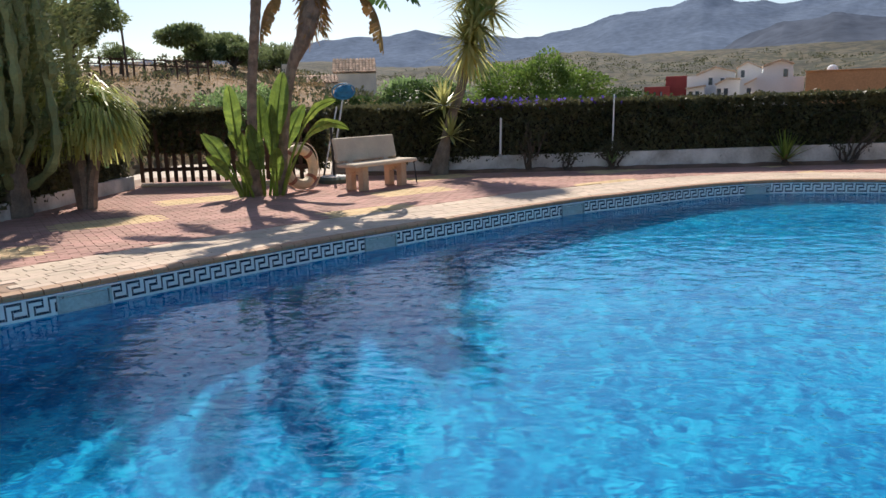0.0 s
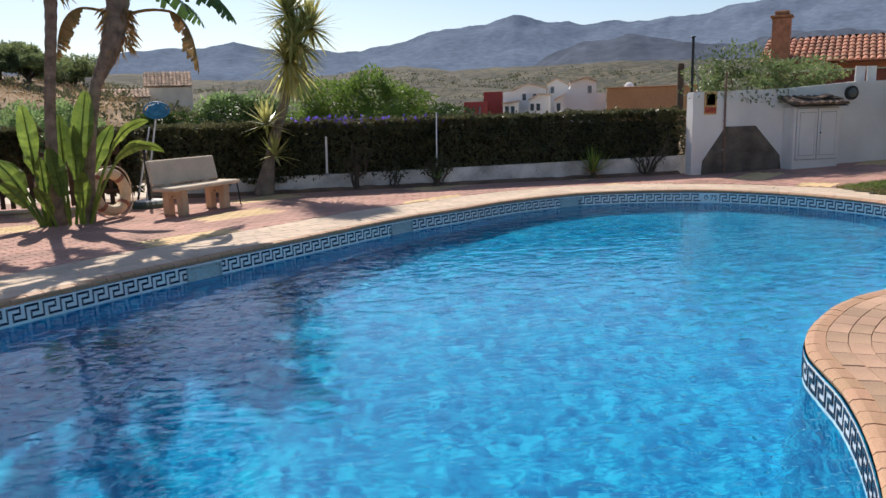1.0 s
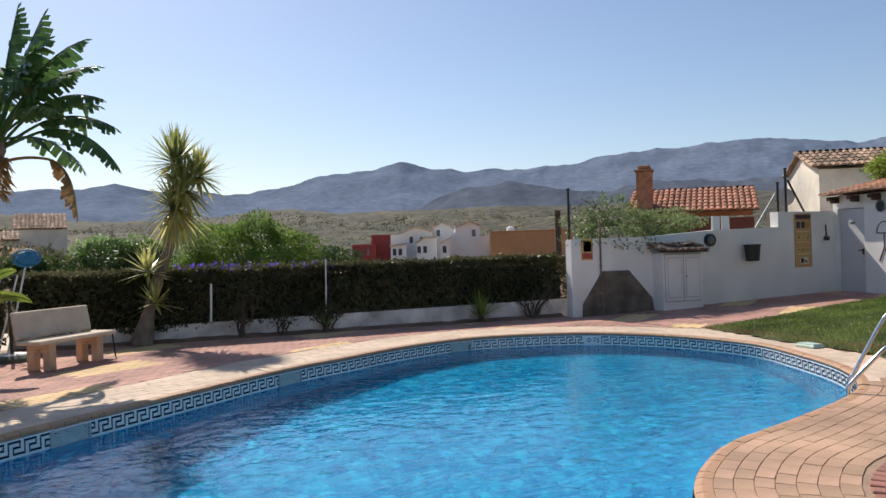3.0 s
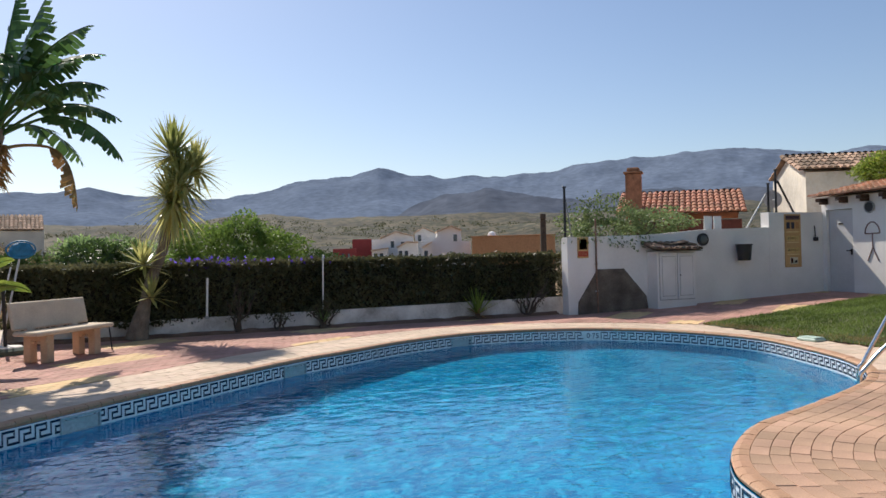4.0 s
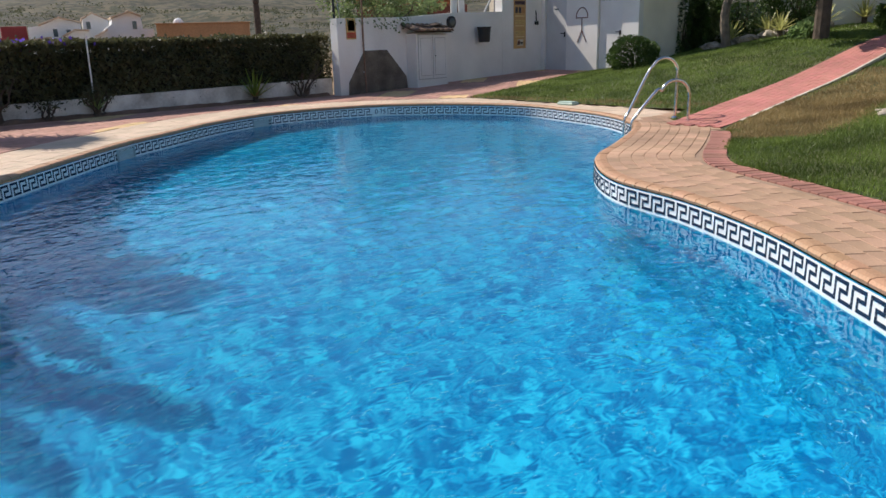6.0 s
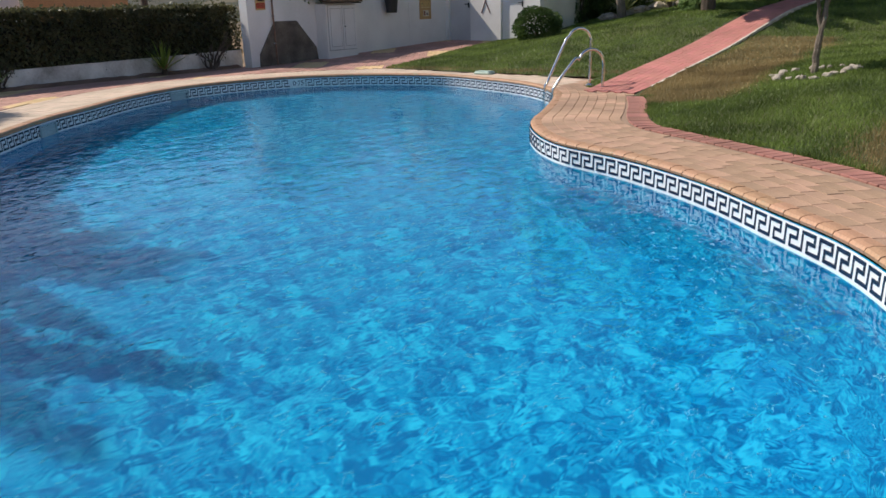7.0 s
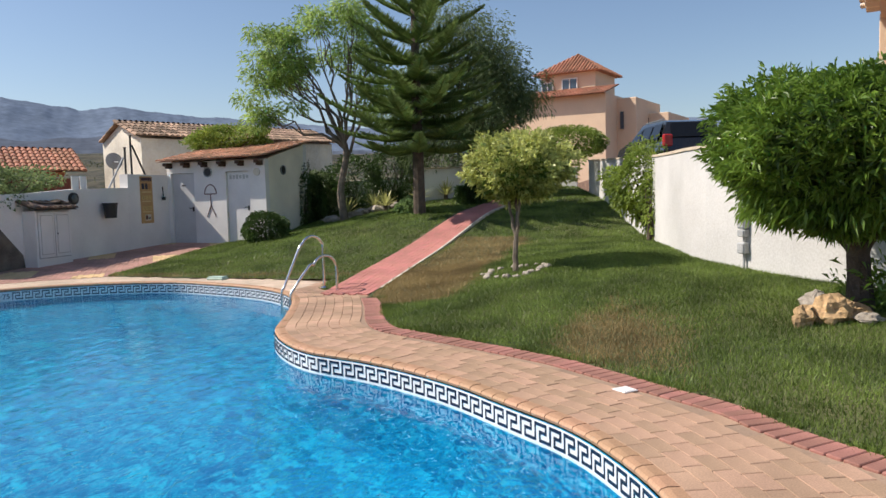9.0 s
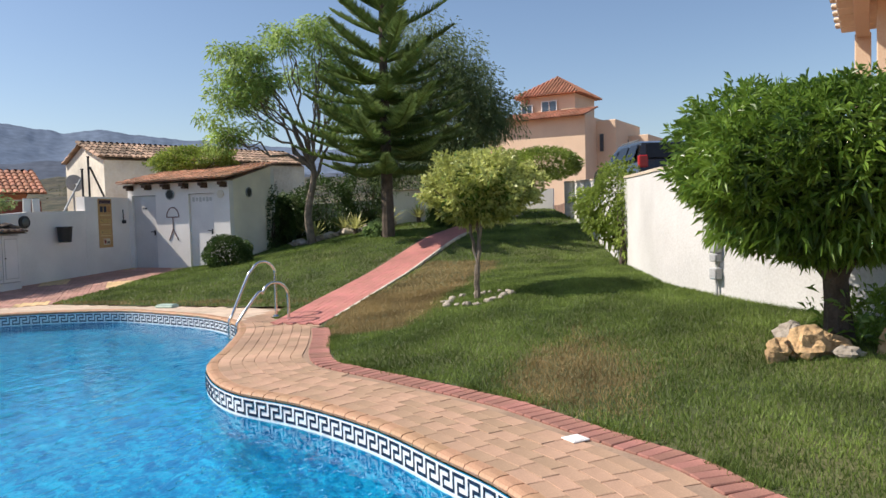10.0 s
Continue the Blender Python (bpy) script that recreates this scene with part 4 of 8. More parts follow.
def tile_roof(name, a, b, up, rise, material, parent, pitch=0.2, row=0.38, label=""):
    """Rows of curved clay tiles. a to b: the eave; up: the way to the ridge on the plan, with the rise over it."""
    a, b, up = Vector(a), Vector(b), Vector(up)
    along_ = (b - a)
    n = max(2, int(along_.length / pitch))
    slope = Vector((up.x, up.y, rise))
    m = max(1, int(slope.length / row))
    ax = along_.normalized()
    sl = slope.normalized()
    nz = ax.cross(sl)
    if nz.z < 0:
        nz = -nz
    g = Geo()
    g.add([a, b, b + slope, a + slope], [(0, 1, 2, 3)])
    for i in range(n):
        for k in range(m):
            p = a + ax * ((i + 0.5) * along_.length / n) + sl * (k * slope.length / m)
            l = slope.length / m * 1.12
            vs = []
            jit = random.uniform(-0.006, 0.006)
            for e, r in ((0, 0.5), (l, 0.42)):
                for q in range(6):
                    th = math.pi * q / 5
                    vs.append(p + sl * e + ax * (math.cos(th) * pitch * r + jit) + nz * (math.sin(th) * pitch * 0.36 + (0.035 if e == 0 else 0.005)))
            fs = [(q, q + 1, 7 + q, 6 + q) for q in range(5)] + [(0, 1, 2, 3, 4, 5)]
            g.add(vs, fs)
    return part(name, g, material, parent, label)


def build_shed():
    s = thing("shed", "white rendered pool shed with a low tiled roof", "shed", (16.9, 12.8, 0.2))
    # front runs from the wall towards the lawn; it looks to the west
    A, B = Vector((16.02, 14.32, 0)), Vector((15.80, 11.02, 0))
    d = (B - A).normalized()
    n = Vector((-d.y, d.x, 0))
    n = n if n.x < 0 else -n
    W, D, H0, H1 = (B - A).length, 2.2, 2.60, 3.1
    def P(u, w, z):
        q = A + d * u - n * w
        return (q.x, q.y, z)
    t = 0.2
    doors = [(0.12, 0.92), (2.0, 2.8)]
    def slab(u0, u1, w0, w1, z0, z1, z1b=None, paint=WHITE):
        z1b = z1 if z1b is None else z1b
        vs = [P(u0, w0, z0), P(u1, w0, z0), P(u1, w1, z0), P(u0, w1, z0), P(u0, w0, z1), P(u1, w0, z1), P(u1, w1, z1b), P(u0, w1, z1b)]
        part("wall", Geo().add(vs, [(0, 1, 2, 3), (4, 7, 6, 5), (0, 4, 5, 1), (1, 5, 6, 2), (2, 6, 7, 3), (3, 7, 4, 0)]), paint, s)
    edges = [-0.02, 0.12, 0.92, 2.0, 2.8, W]
    for i in range(0, 6, 2):
        slab(edges[i], edges[i + 1], 0, t, 0, H0)
    for u0, u1 in doors:
        slab(u0, u1, 0, t, 2.28, H0)
    # side wall: cream paint, lightened further to stand in for bounced light
    slab(W - t, W, t, D, 0, H0 + 0.03, H1, CREAM_BOUNCE)
    slab(-0.02, t, t, D, 0, H0 + 0.03, H1)
    slab(-0.02, W, D, D + t, 0, H1)
    for k, (u0, u1) in enumerate(doors):
        g = Geo()
        rot = Matrix(((d.x, -n.x, 0), (d.y, -n.y, 0), (0, 0, 1)))
        c = A + d * ((u0 + u1) / 2) - n * 0.10
        g.box((c.x, c.y, 1.24), (u1 - u0 - 0.02, 0.05, 2.06), rot, 0.006)
        dr = part("door", g, WHITE_DOOR if k else mat("grey_door", (0.62, 0.61, 0.60), 0.5, 0.06, 2, 50, 0.1, 0.002), s, "grey painted door" if not k else "white painted door")
        hc = A + d * (u1 - 0.1) - n * 0.05
        g = Geo().box((hc.x, hc.y, 1.22), (0.04, 0.03, 0.14), rot, 0.005)
        q = hc + n * 0.04 - d * 0.05
        g.box((q.x, q.y, 1.25), (0.13, 0.02, 0.025), rot, 0.005)
        part("handle", g, BLACKM, dr)
        if k == 0:
            g = Geo()
            for i in range(3):
                q = A + d * (0.45 + i * 0.05) - n * 0.07
                g.box((q.x, q.y, 1.92), (0.04, 0.006, 0.03), rot)
            part("door_sign", g, BLACKM, dr, "small dark letter plate")
        else:
            g = Geo()
            for i in range(6):
                q = A + d * (2.12 + i * 0.11) - n * 0.07
                g.box((q.x, q.y, 2.12), (0.07, 0.006, 0.1 if i % 2 else 0.13), rot)
            part("lettering", g, mat("faded_letters", (0.55, 0.55, 0.52), 0.8, 0.1, 5, 40, 0.1, 0.001), dr, "faded raised letters")
    # corbels under the eave
    for k in range(6):
        u = 0.12 + k * (W - 0.25) / 5
        q = A + d * u + n * 0.12
        g = Geo()
        rot = Matrix(((d.x, -n.x, 0), (d.y, -n.y, 0), (0, 0, 1)))
        g.box((q.x, q.y, H0 - 0.07), (0.14, 0.3, 0.09), rot, 0.01)
        g.box((q.x - n.x * 0.05, q.y - n.y * 0.05, H0 - 0.14), (0.14, 0.18, 0.07), rot, 0.01)
        part("corbel", g, WOODD, s)
    e0, e1 = A - d * 0.15 + n * 0.32, A + d * (W + 0.12) + n * 0.32
    tile_roof("roof", (e0.x, e0.y, H0 + 0.0), (e1.x, e1.y, H0 + 0.05), -n * (D + 0.6), H1 - H0 + 0.05, mat("faded_roof_tile", (0.52, 0.29, 0.18), 0.85, 0.3, 1.2, 40, 0.4, 0.005, rand="island", spread=0.3), s, 0.17, 0.33, "low-pitched clay tile roof")
    # round vents, one on the front, one on the side
    for c, ax in ((A + d * 1.42, n), (A + d * W - n * 0.95, d)):
        z = 2.28 if ax is n else 2.3
        g = Geo().disc((c.x, c.y, z), ax, 0.13, 0.03, 20)
        part("vent", g, BLACKM, s, "round dark vent grille")
        ring = [Vector((c.x, c.y, z)) + ax * 0.03 + (Vector((-ax.y, ax.x, 0)) * math.cos(a) + Vector((0, 0, 1)) * math.sin(a)) * 0.13 for a in np.linspace(0, 2 * math.pi, 21)]
        part("vent_ring", Geo().tube(ring, 0.016, 6), GREYM, s)
    # painted arch sign between the doors
    g = Geo()
    def stroke(pts):
        g.tube([A + d * u + n * 0.004 + Vector((0, 0, z)) for u, z in pts], 0.016, 6)
    stroke([(1.42 + 0.20 * math.cos(a) + 0.05, 1.65 + 0.27 * math.sin(a)) for a in np.linspace(0, math.pi, 12)])
    stroke([(1.27, 1.65), (1.67, 1.65)])
    stroke([(1.47, 1.65), (1.47, 1.3)])
    stroke([(1.47, 1.32), (1.33, 1.0)])
    stroke([(1.47, 1.32), (1.63, 1.0)])
    part("painted_symbol", g, mat("brown_paint", (0.25, 0.16, 0.14), 0.8, 0.1, 5, 40, 0.1, 0.001), s, "brown painted arch-and-lines symbol")
    # hanging plate and a hook with a rope
    c = A + d * 3.05 + n * 0.02
    part("plate", Geo().disc((c.x, c.y, 2.24), n, 0.11, 0.02, 20), CREAM, s, "round cream ceramic plate")


build_shed()


def board(name, label, cat_, c, w, h, rows):
    """A notice board: a backing, coloured panels and plain bars. rows: (x, z, w, h, colour)."""
    s = thing(name, label, cat_, c)
    part("backing", Geo().box(c, (w, 0.012, h), None, 0.002), mat("notice_back", rows[0], 0.5, 0.05, 3, 50, 0.0, 0.001), s)
    for k, (x, z, ww, hh, rgb) in enumerate(rows[1:]):
        part("panel", Geo().box((c[0] + x, c[1] - 0.008, c[2] + z), (ww, 0.006, hh), None, 0.001), mat("notice_panel", rgb, 0.5, 0.03, 3, 50, 0.0, 0.001), s)
    return s


ORANGE, DKB, CRM, RED_, INK = (0.55, 0.33, 0.13), (0.08, 0.04, 0.05), (0.72, 0.55, 0.27), (0.55, 0.10, 0.06), (0.03, 0.03, 0.05)
rows = [ORANGE, (0, 0.575, 0.46, 0.10, DKB), (0, 0.54, 0.4, 0.012, (0.6, 0.5, 0.4))]
for i in range(3):
    rows.append((-0.15 + i * 0.15, 0.38, 0.11, 0.16, INK if i < 2 else (0.45, 0.22, 0.08)))
for r in range(2):
    for i in range(3):
        rows.append((-0.15 + i * 0.15, 0.06 - r * 0.30, 0.115, 0.12, (0.66, 0.47, 0.18)))
        rows.append((-0.15 + i * 0.15, 0.065 - r * 0.30, 0.05, 0.07, (0.3, 0.2, 0.1)))
    rows.append((0, -0.04 - r * 0.30, 0.4, 0.03, CRM))
rows += [(0.02, -0.5, 0.26, 0.17, (0.7, 0.6, 0.45)), (-0.05, -0.5, 0.08, 0.12, RED_), (0.08, -0.52, 0.09, 0.06, INK), (0, 0.22, 0.42, 0.03, CRM)]
board("notice_board", "tall orange pool rules board with pictogram panels", "sign", (15.0, 14.318, 1.53), 0.54, 1.32, rows)
board("warning_sign", "small orange and red warning sign with bars", "sign", (8.93, 14.375, 1.47), 0.28, 0.46,
      [(0.62, 0.40, 0.16), (0, 0.06, 0.22, 0.26, (0.68, 0.45, 0.2)), (0, 0.07, 0.20, 0.23, INK), (0, 0.06, 0.06, 0.13, (0.8, 0.8, 0.8)), (0, 0.15, 0.05, 0.045, (0.8, 0.8, 0.8)), (0, -0.14, 0.25, 0.12, RED_), (0, -0.12, 0.2, 0.015, CRM), (0, -0.155, 0.2, 0.015, CRM)])


def build_wall_things():
    # bare cement patch: a low trapezoid lean-to left on the wall
    g = Geo()
    poly = [(8.78, 0.0), (8.80, 0.28), (9.30, 0.98), (9.98, 0.98), (10.58, 0.34), (10.62, 0.05)]
    n = len(poly)
    g.add([(x, 14.36 if k else 14.36, z) for k, (x, z) in enumerate(poly)] + [(x, 14.40, z) for x, z in poly],
          [tuple(range(n)), tuple(range(2 * n - 1, n - 1, -1))] + [(i, n + i, n + (i + 1) % n, (i + 1) % n) for i in range(n)])
    tagged(g.ob("cement_patch", GREYCEM), "bare brown cement patch on the white wall", "cement patch")
    # meter cabinet with its little tiled hood
    cx = 11.17
    s = thing("wall_cabinet", "white two-door cabinet with a tiled hood", "cabinet", (cx, 14.1, 0.2))
    part("body", Geo().box((cx, 14.2, 0.66), (1.08, 0.36, 1.36), None, 0.01), WHITE, s)
    # grey backing that shows as lines round the doors and panels
    seam = mat("grey_seam", (0.46, 0.44, 0.42), 0.9, 0.2, 6, 60, 0.2, 0.001)
    part("door_recess", Geo().box((cx, 14.018, 0.78), (0.98, 0.012, 1.08)), seam, s, "grey gaps round the doors")
    for k in (-1, 1):
        dr = part("door", Geo().box((cx + k * 0.244, 14.005, 0.78), (0.465, 0.025, 1.04), None, 0.004), WHITE_DOOR, s)
        part("panel_groove", Geo().box((cx + k * 0.244, 13.9925, 0.78), (0.37, 0.004, 0.90)), seam, dr)
        part("panel", Geo().box((cx + k * 0.244, 13.988, 0.78), (0.345, 0.014, 0.875), None, 0.006), WHITE_DOOR, dr)
    part("knob", Geo().blob((cx + 0.06, 13.97, 0.8), (0.018, 0.02, 0.018), 1, 0.0, 8), BLACKM, s)
    tile_roof("hood", (cx - 0.72, 13.84, 1.36), (cx + 0.60, 13.84, 1.34), (0, 0.5, 0), 0.16, mat("mossy_roof_tile", (0.16, 0.11, 0.08), 0.95, 0.4, 3, 40, 0.5, 0.008, rand="island", spread=0.4), s, 0.16, 0.28, "dark weathered clay tile hood")
    for k, (dx, dz, rz) in enumerate(((-0.2, 0.08, 0.1), (0.18, 0.1, -0.15), (0.42, 0.07, 0.05))):
        part("loose_tile", Geo().box((cx + dx, 14.1, 1.44 + dz), (0.34, 0.2, 0.035), Matrix.Rotation(rz, 3, "Y") @ Matrix.Rotation(0.2, 3, "X"), 0.012), bpy.data.materials["mossy_roof_tile"], s, "broken tile laid on the hood")
    # bucket hung on the wall
    s = thing("bucket", "black plastic bucket hung on the white wall", "bucket", (13.25, 14.2, 1.28))
    V, F = [], []
    n = 18
    for r, z in ((0.15, 1.08), (0.155, 1.09), (0.19, 1.44), (0.205, 1.44), (0.205, 1.47), (0.18, 1.47), (0.14, 1.1)):
        for k in range(n):
            a = 2 * math.pi * k / n
            V.append((13.25 + r * math.cos(a), 14.13 + r * math.sin(a) * 0.9, z))
    for i in range(6):
        for k in range(n):
            F.append((i * n + k, i * n + (k + 1) % n, (i + 1) * n + (k + 1) % n, (i + 1) * n + k))
    F += [tuple(range(n))[::-1], tuple(6 * n + k for k in range(n))]
    g = Geo()
    g.v, g.f = V, F
    part("pail", g, BLACKM, s)
    part("handle", Geo().tube([(13.25 + 0.2 * math.cos(a), 14.13 - 0.02, 1.47 - 0.06 * math.sin(a)) for a in np.linspace(0, math.pi, 9)], 0.006, 6), GREYM, s)
    # bulkhead lamp on the wall
    s = thing("bulkhead_lamp", "round dark bulkhead lamp on the wall", "lamp", (12.2, 14.3, 1.6))
    part("housing", Geo().disc((12.2, 14.36, 1.6), (0, -1, 0), 0.15, 0.06, 24), BLACKM, s)
    part("glass", Geo().blob((12.2, 14.3, 1.6), (0.105, 0.05, 0.105), 1, 0.0, 14), mat("dusty_glass", (0.12, 0.13, 0.12), 0.2, 0.1, 5, 50, 0.0, 0.001), s)
    # pipe up the wall
    s = thing("drain_pipe", "thin rusty pipe clipped to the white wall", "pipe", (9.24, 14.35, 0))
    part("pipe", Geo().tube([(9.27, 14.345, 0.0), (9.25, 14.345, 1.0), (9.25, 14.345, 2.1)], 0.02, 8), mat("rusty_pipe", (0.22, 0.13, 0.09), 0.7, 0.3, 8, 60, 0.3, 0.002), s)
    for z in (0.5, 1.1, 1.6):
        part("clip", Geo().box((9.25, 14.35, z), (0.07, 0.03, 0.03), None, 0.004), GREYM, s)
    # hanging brush
    s = thing("wall_hook", "dark brush hung from a hook by the shed", "brush", (15.72, 14.3, 1.6))
    part("handle", Geo().tube([(15.71, 14.29, 1.9), (15.72, 14.28, 1.62)], 0.014, 8), BLACKM, s)
    part("head", Geo().box((15.72, 14.27, 1.56), (0.15, 0.06, 0.10), None, 0.02), BLACKM, s)
    # steel posts, a brace and white boards above the wall
    for x, zb, zt, b0, b1 in ((14.44, 1.85, 2.96, (13.72, 1.86), (14.37, 2.70)), (14.69, 2.22, 3.31, (15.27, 2.24), (14.75, 3.05)), (8.58, 1.62, 2.80, (8.75, 1.66), (8.62, 2.5))):
        s = thing("fence_post", "dark steel fence post with a slanting brace", "fence post", (x, 14.52, zb), "steel posts")
        part("post", Geo().tube([(x, 14.52, zb), (x, 14.52, zt)], 0.028, 8), BLACKM, s)
        part("brace", Geo().tube([(b0[0], 14.52, b0[1]), (b1[0], 14.52, b1[1])], 0.026 if x > 9 else 0.012, 8), GREYM if x < 14.6 else BLACKM, s)
        part("cap", Geo().box((x, 14.52, zt + 0.01), (0.08, 0.06, 0.03), None, 0.008), BLACKM, s)
    s = thing("white_board", "pair of white boards standing behind the wall", "board", (12.77, 14.62, 1.8))
    for x0, x1, lean in ((12.50, 12.76, 0.05), (12.80, 13.05, -0.02)):
        part("board", Geo().box(((x0 + x1) / 2, 14.64, 1.92), (x1 - x0 - 0.02, 0.03, 0.50), Matrix.Rotation(lean, 3, "Y"), 0.005), WHITE, s)


build_wall_things()


# ---- hedges ----
def hedge(name, x0, x1, y0, y1, z0, z1, n, label, top_flowers=0):
    rng = np.random.default_rng(int(abs(x0 * 7 + y0 * 13)) + 3)
    s = thing(name, label, "hedge", ((x0 + x1) / 2, (y0 + y1) / 2, 0))
    g = Geo()
    long_x = x1 - x0 > y1 - y0
    # dark box behind the leaves stands in for the hedge's inner shade
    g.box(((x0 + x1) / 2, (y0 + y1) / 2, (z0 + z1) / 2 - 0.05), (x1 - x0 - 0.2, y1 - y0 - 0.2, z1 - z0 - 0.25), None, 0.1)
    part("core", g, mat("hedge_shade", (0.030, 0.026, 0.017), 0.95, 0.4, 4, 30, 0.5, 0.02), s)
    P = np.c_[rng.uniform(x0, x1, n), rng.uniform(y0, y1, n), rng.uniform(z0, z1, n)]
    face = rng.integers(0, 5, n)
    k = face < 2
    if long_x:
        P[k, 1] = y0 + rng.exponential(0.05, k.sum())
    else:
        P[k, 0] = x1 - rng.exponential(0.05, k.sum())
    k = (face == 2) | (face == 3)
    P[k, 2] = z1 - rng.exponential(0.05, k.sum())
    bump = np.array([noise.noise(Vector(q) * 1.1) * 0.07 + noise.noise(Vector(q) * 4) * 0.04 for q in P])
    P[:, 2] += bump * (P[:, 2] > z1 - 0.3)
    P[:, 1] += bump * 1.2
    D = np.zeros((n, 3))
    D[:, 2] = np.where(P[:, 2] > z1 - 0.12, 0.7, 0.1)
    D[:, 1 if long_x else 0] = -0.6 if long_x else 0.6
    scatter("leaves", leaves_mesh("leaves", P, D, 0.085, 0.055, L_HEDGEB, rng, 0.2, 0.8), s)
    # loose shoots along the top
    m = n // 9
    u = rng.uniform(0, 1, m)
    T = np.c_[x0 + (x1 - x0) * u, rng.uniform(y0, y1, m), np.full(m, z1 - 0.03)] if long_x else np.c_[rng.uniform(x0, x1, m), y0 + (y1 - y0) * u, np.full(m, z1)]
    T[:, 2] += np.array([0.10 * noise.noise(Vector(q) * 2.3) + 0.06 * noise.noise(Vector(q) * 7) for q in T]) + rng.exponential(0.015, m)
    scatter("top_growth", leaves_mesh("top_growth", T, np.tile([0, -0.3, 0.8], (m, 1)), 0.09, 0.05, L_HEDGEB, rng, 0.15, 0.7), s)["kind"] = "stuff"
    if top_flowers:
        q = rng.uniform(0, 1, top_flowers)
        P = np.c_[np.where(q < 0.75, 1.25, 2.6) + rng.normal(0, 0.45, top_flowers), y0 + rng.uniform(-0.05, 0.5, top_flowers), z1 + rng.uniform(-0.12, 0.1, top_flowers)]
        scatter("blossom", leaves_mesh("blossom", P, np.tile([0, -0.5, 0.7], (top_flowers, 1)), 0.075, 0.07, L_PURPLE, rng, 0.0, 0.6), s, "small violet flowers")["kind"] = "stuff"
    return s


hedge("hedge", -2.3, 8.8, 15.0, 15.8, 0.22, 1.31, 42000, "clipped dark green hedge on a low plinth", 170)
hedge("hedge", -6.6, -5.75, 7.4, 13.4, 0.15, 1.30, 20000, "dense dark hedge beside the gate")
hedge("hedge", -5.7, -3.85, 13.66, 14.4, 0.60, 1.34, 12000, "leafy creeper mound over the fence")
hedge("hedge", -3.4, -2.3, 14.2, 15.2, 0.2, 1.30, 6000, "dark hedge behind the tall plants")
for x in (1.05, 3.25):
    s = thing("hedge_post", "slim white post standing in the hedge", "post", (x, 14.93, 0.3), "hedge posts")
    part("post", Geo().tube([(x, 14.93, 0.3), (x + 0.02, 14.93, 1.05 if x < 2 else 1.45)], 0.022 if x < 2 else 0.015, 8), WHITE, s)
    part("foot", Geo().box((x, 14.93, 0.32), (0.08, 0.06, 0.05), None, 0.005), GREYM, s)


def build_fence():
    """Dark picket fence and gate in the corner."""
    s = thing("picket_fence", "dark stained wooden picket fence", "fence", (-4.4, 13.7, 0))
    a, b = Vector((-5.6, 13.62, 0)), Vector((-2.5, 13.72, 0))
    n = 21
    for k in range(n):
        p = a.lerp(b, k / (n - 1))
        part("picket", Geo().box((p.x, p.y, 0.62), (0.075, 0.022, 1.1), None, 0.006), WOODD, s)
    for z in (0.30, 0.95):
        m = (a + b) / 2
        part("rail", Geo().box((m.x, m.y + 0.035, z), ((b - a).length, 0.04, 0.07), None, 0.006), WOODD, s)
    tagged(Geo().box((-4.3, 13.55, 0.03), (2.6, 0.12, 0.06), None, 0.02).ob("threshold", STONEB), "low stone threshold under the fence", "threshold", kind="structure")
    tagged(Geo().prism([(-7, 13.9), (-2.4, 15.3), (-2.4, 19), (-7, 19)], -0.3, -0.02).ob("pavement_back", STONEB), "pale sunlit yard behind the fence", "paving", kind="structure")


build_fence()


# ---- houses ----
def block(g, x0, x1, y0, y1, z0, z1):
    g.box(((x0 + x1) / 2, (y0 + y1) / 2, (z0 + z1) / 2), (x1 - x0, y1 - y0, z1 - z0))


def window(parent, c, w, h, normal, dark=True):
    """A window: frame and pane, standing in the plane with the given outward way."""
    n = Vector(normal).normalized()
    d = Vector((-n.y, n.x, 0))
    m = Matrix(((d.x, n.x, 0), (d.y, n.y, 0), (0, 0, 1)))
    c = Vector(c) + n * 0.02
    g = Geo()
    for s in (-1, 1):
        q = c + d * (s * w / 2)
        g.box(q, (0.07, 0.06, h), m, 0.005)
        g.box(c + Vector((0, 0, s * h / 2)), (w + 0.07, 0.06, 0.07), m, 0.005)
    g.box(c, (0.05, 0.05, h), m, 0.005)
    fr = part("window", g, WHITE, parent)
    part("pane", Geo().box(c - n * 0.015, (w, 0.02, h), m), GLASS, fr)


GLASS = mat("window_glass", (0.05, 0.07, 0.10), 0.06, 0.1, 1, 10, 0.0, 0.001, spec=0.9)


def polar(az, r, z=0.0):
    return Vector((math.sin(radians(az)) * r - 0.4, math.cos(radians(az)) * r + 0.4, z))


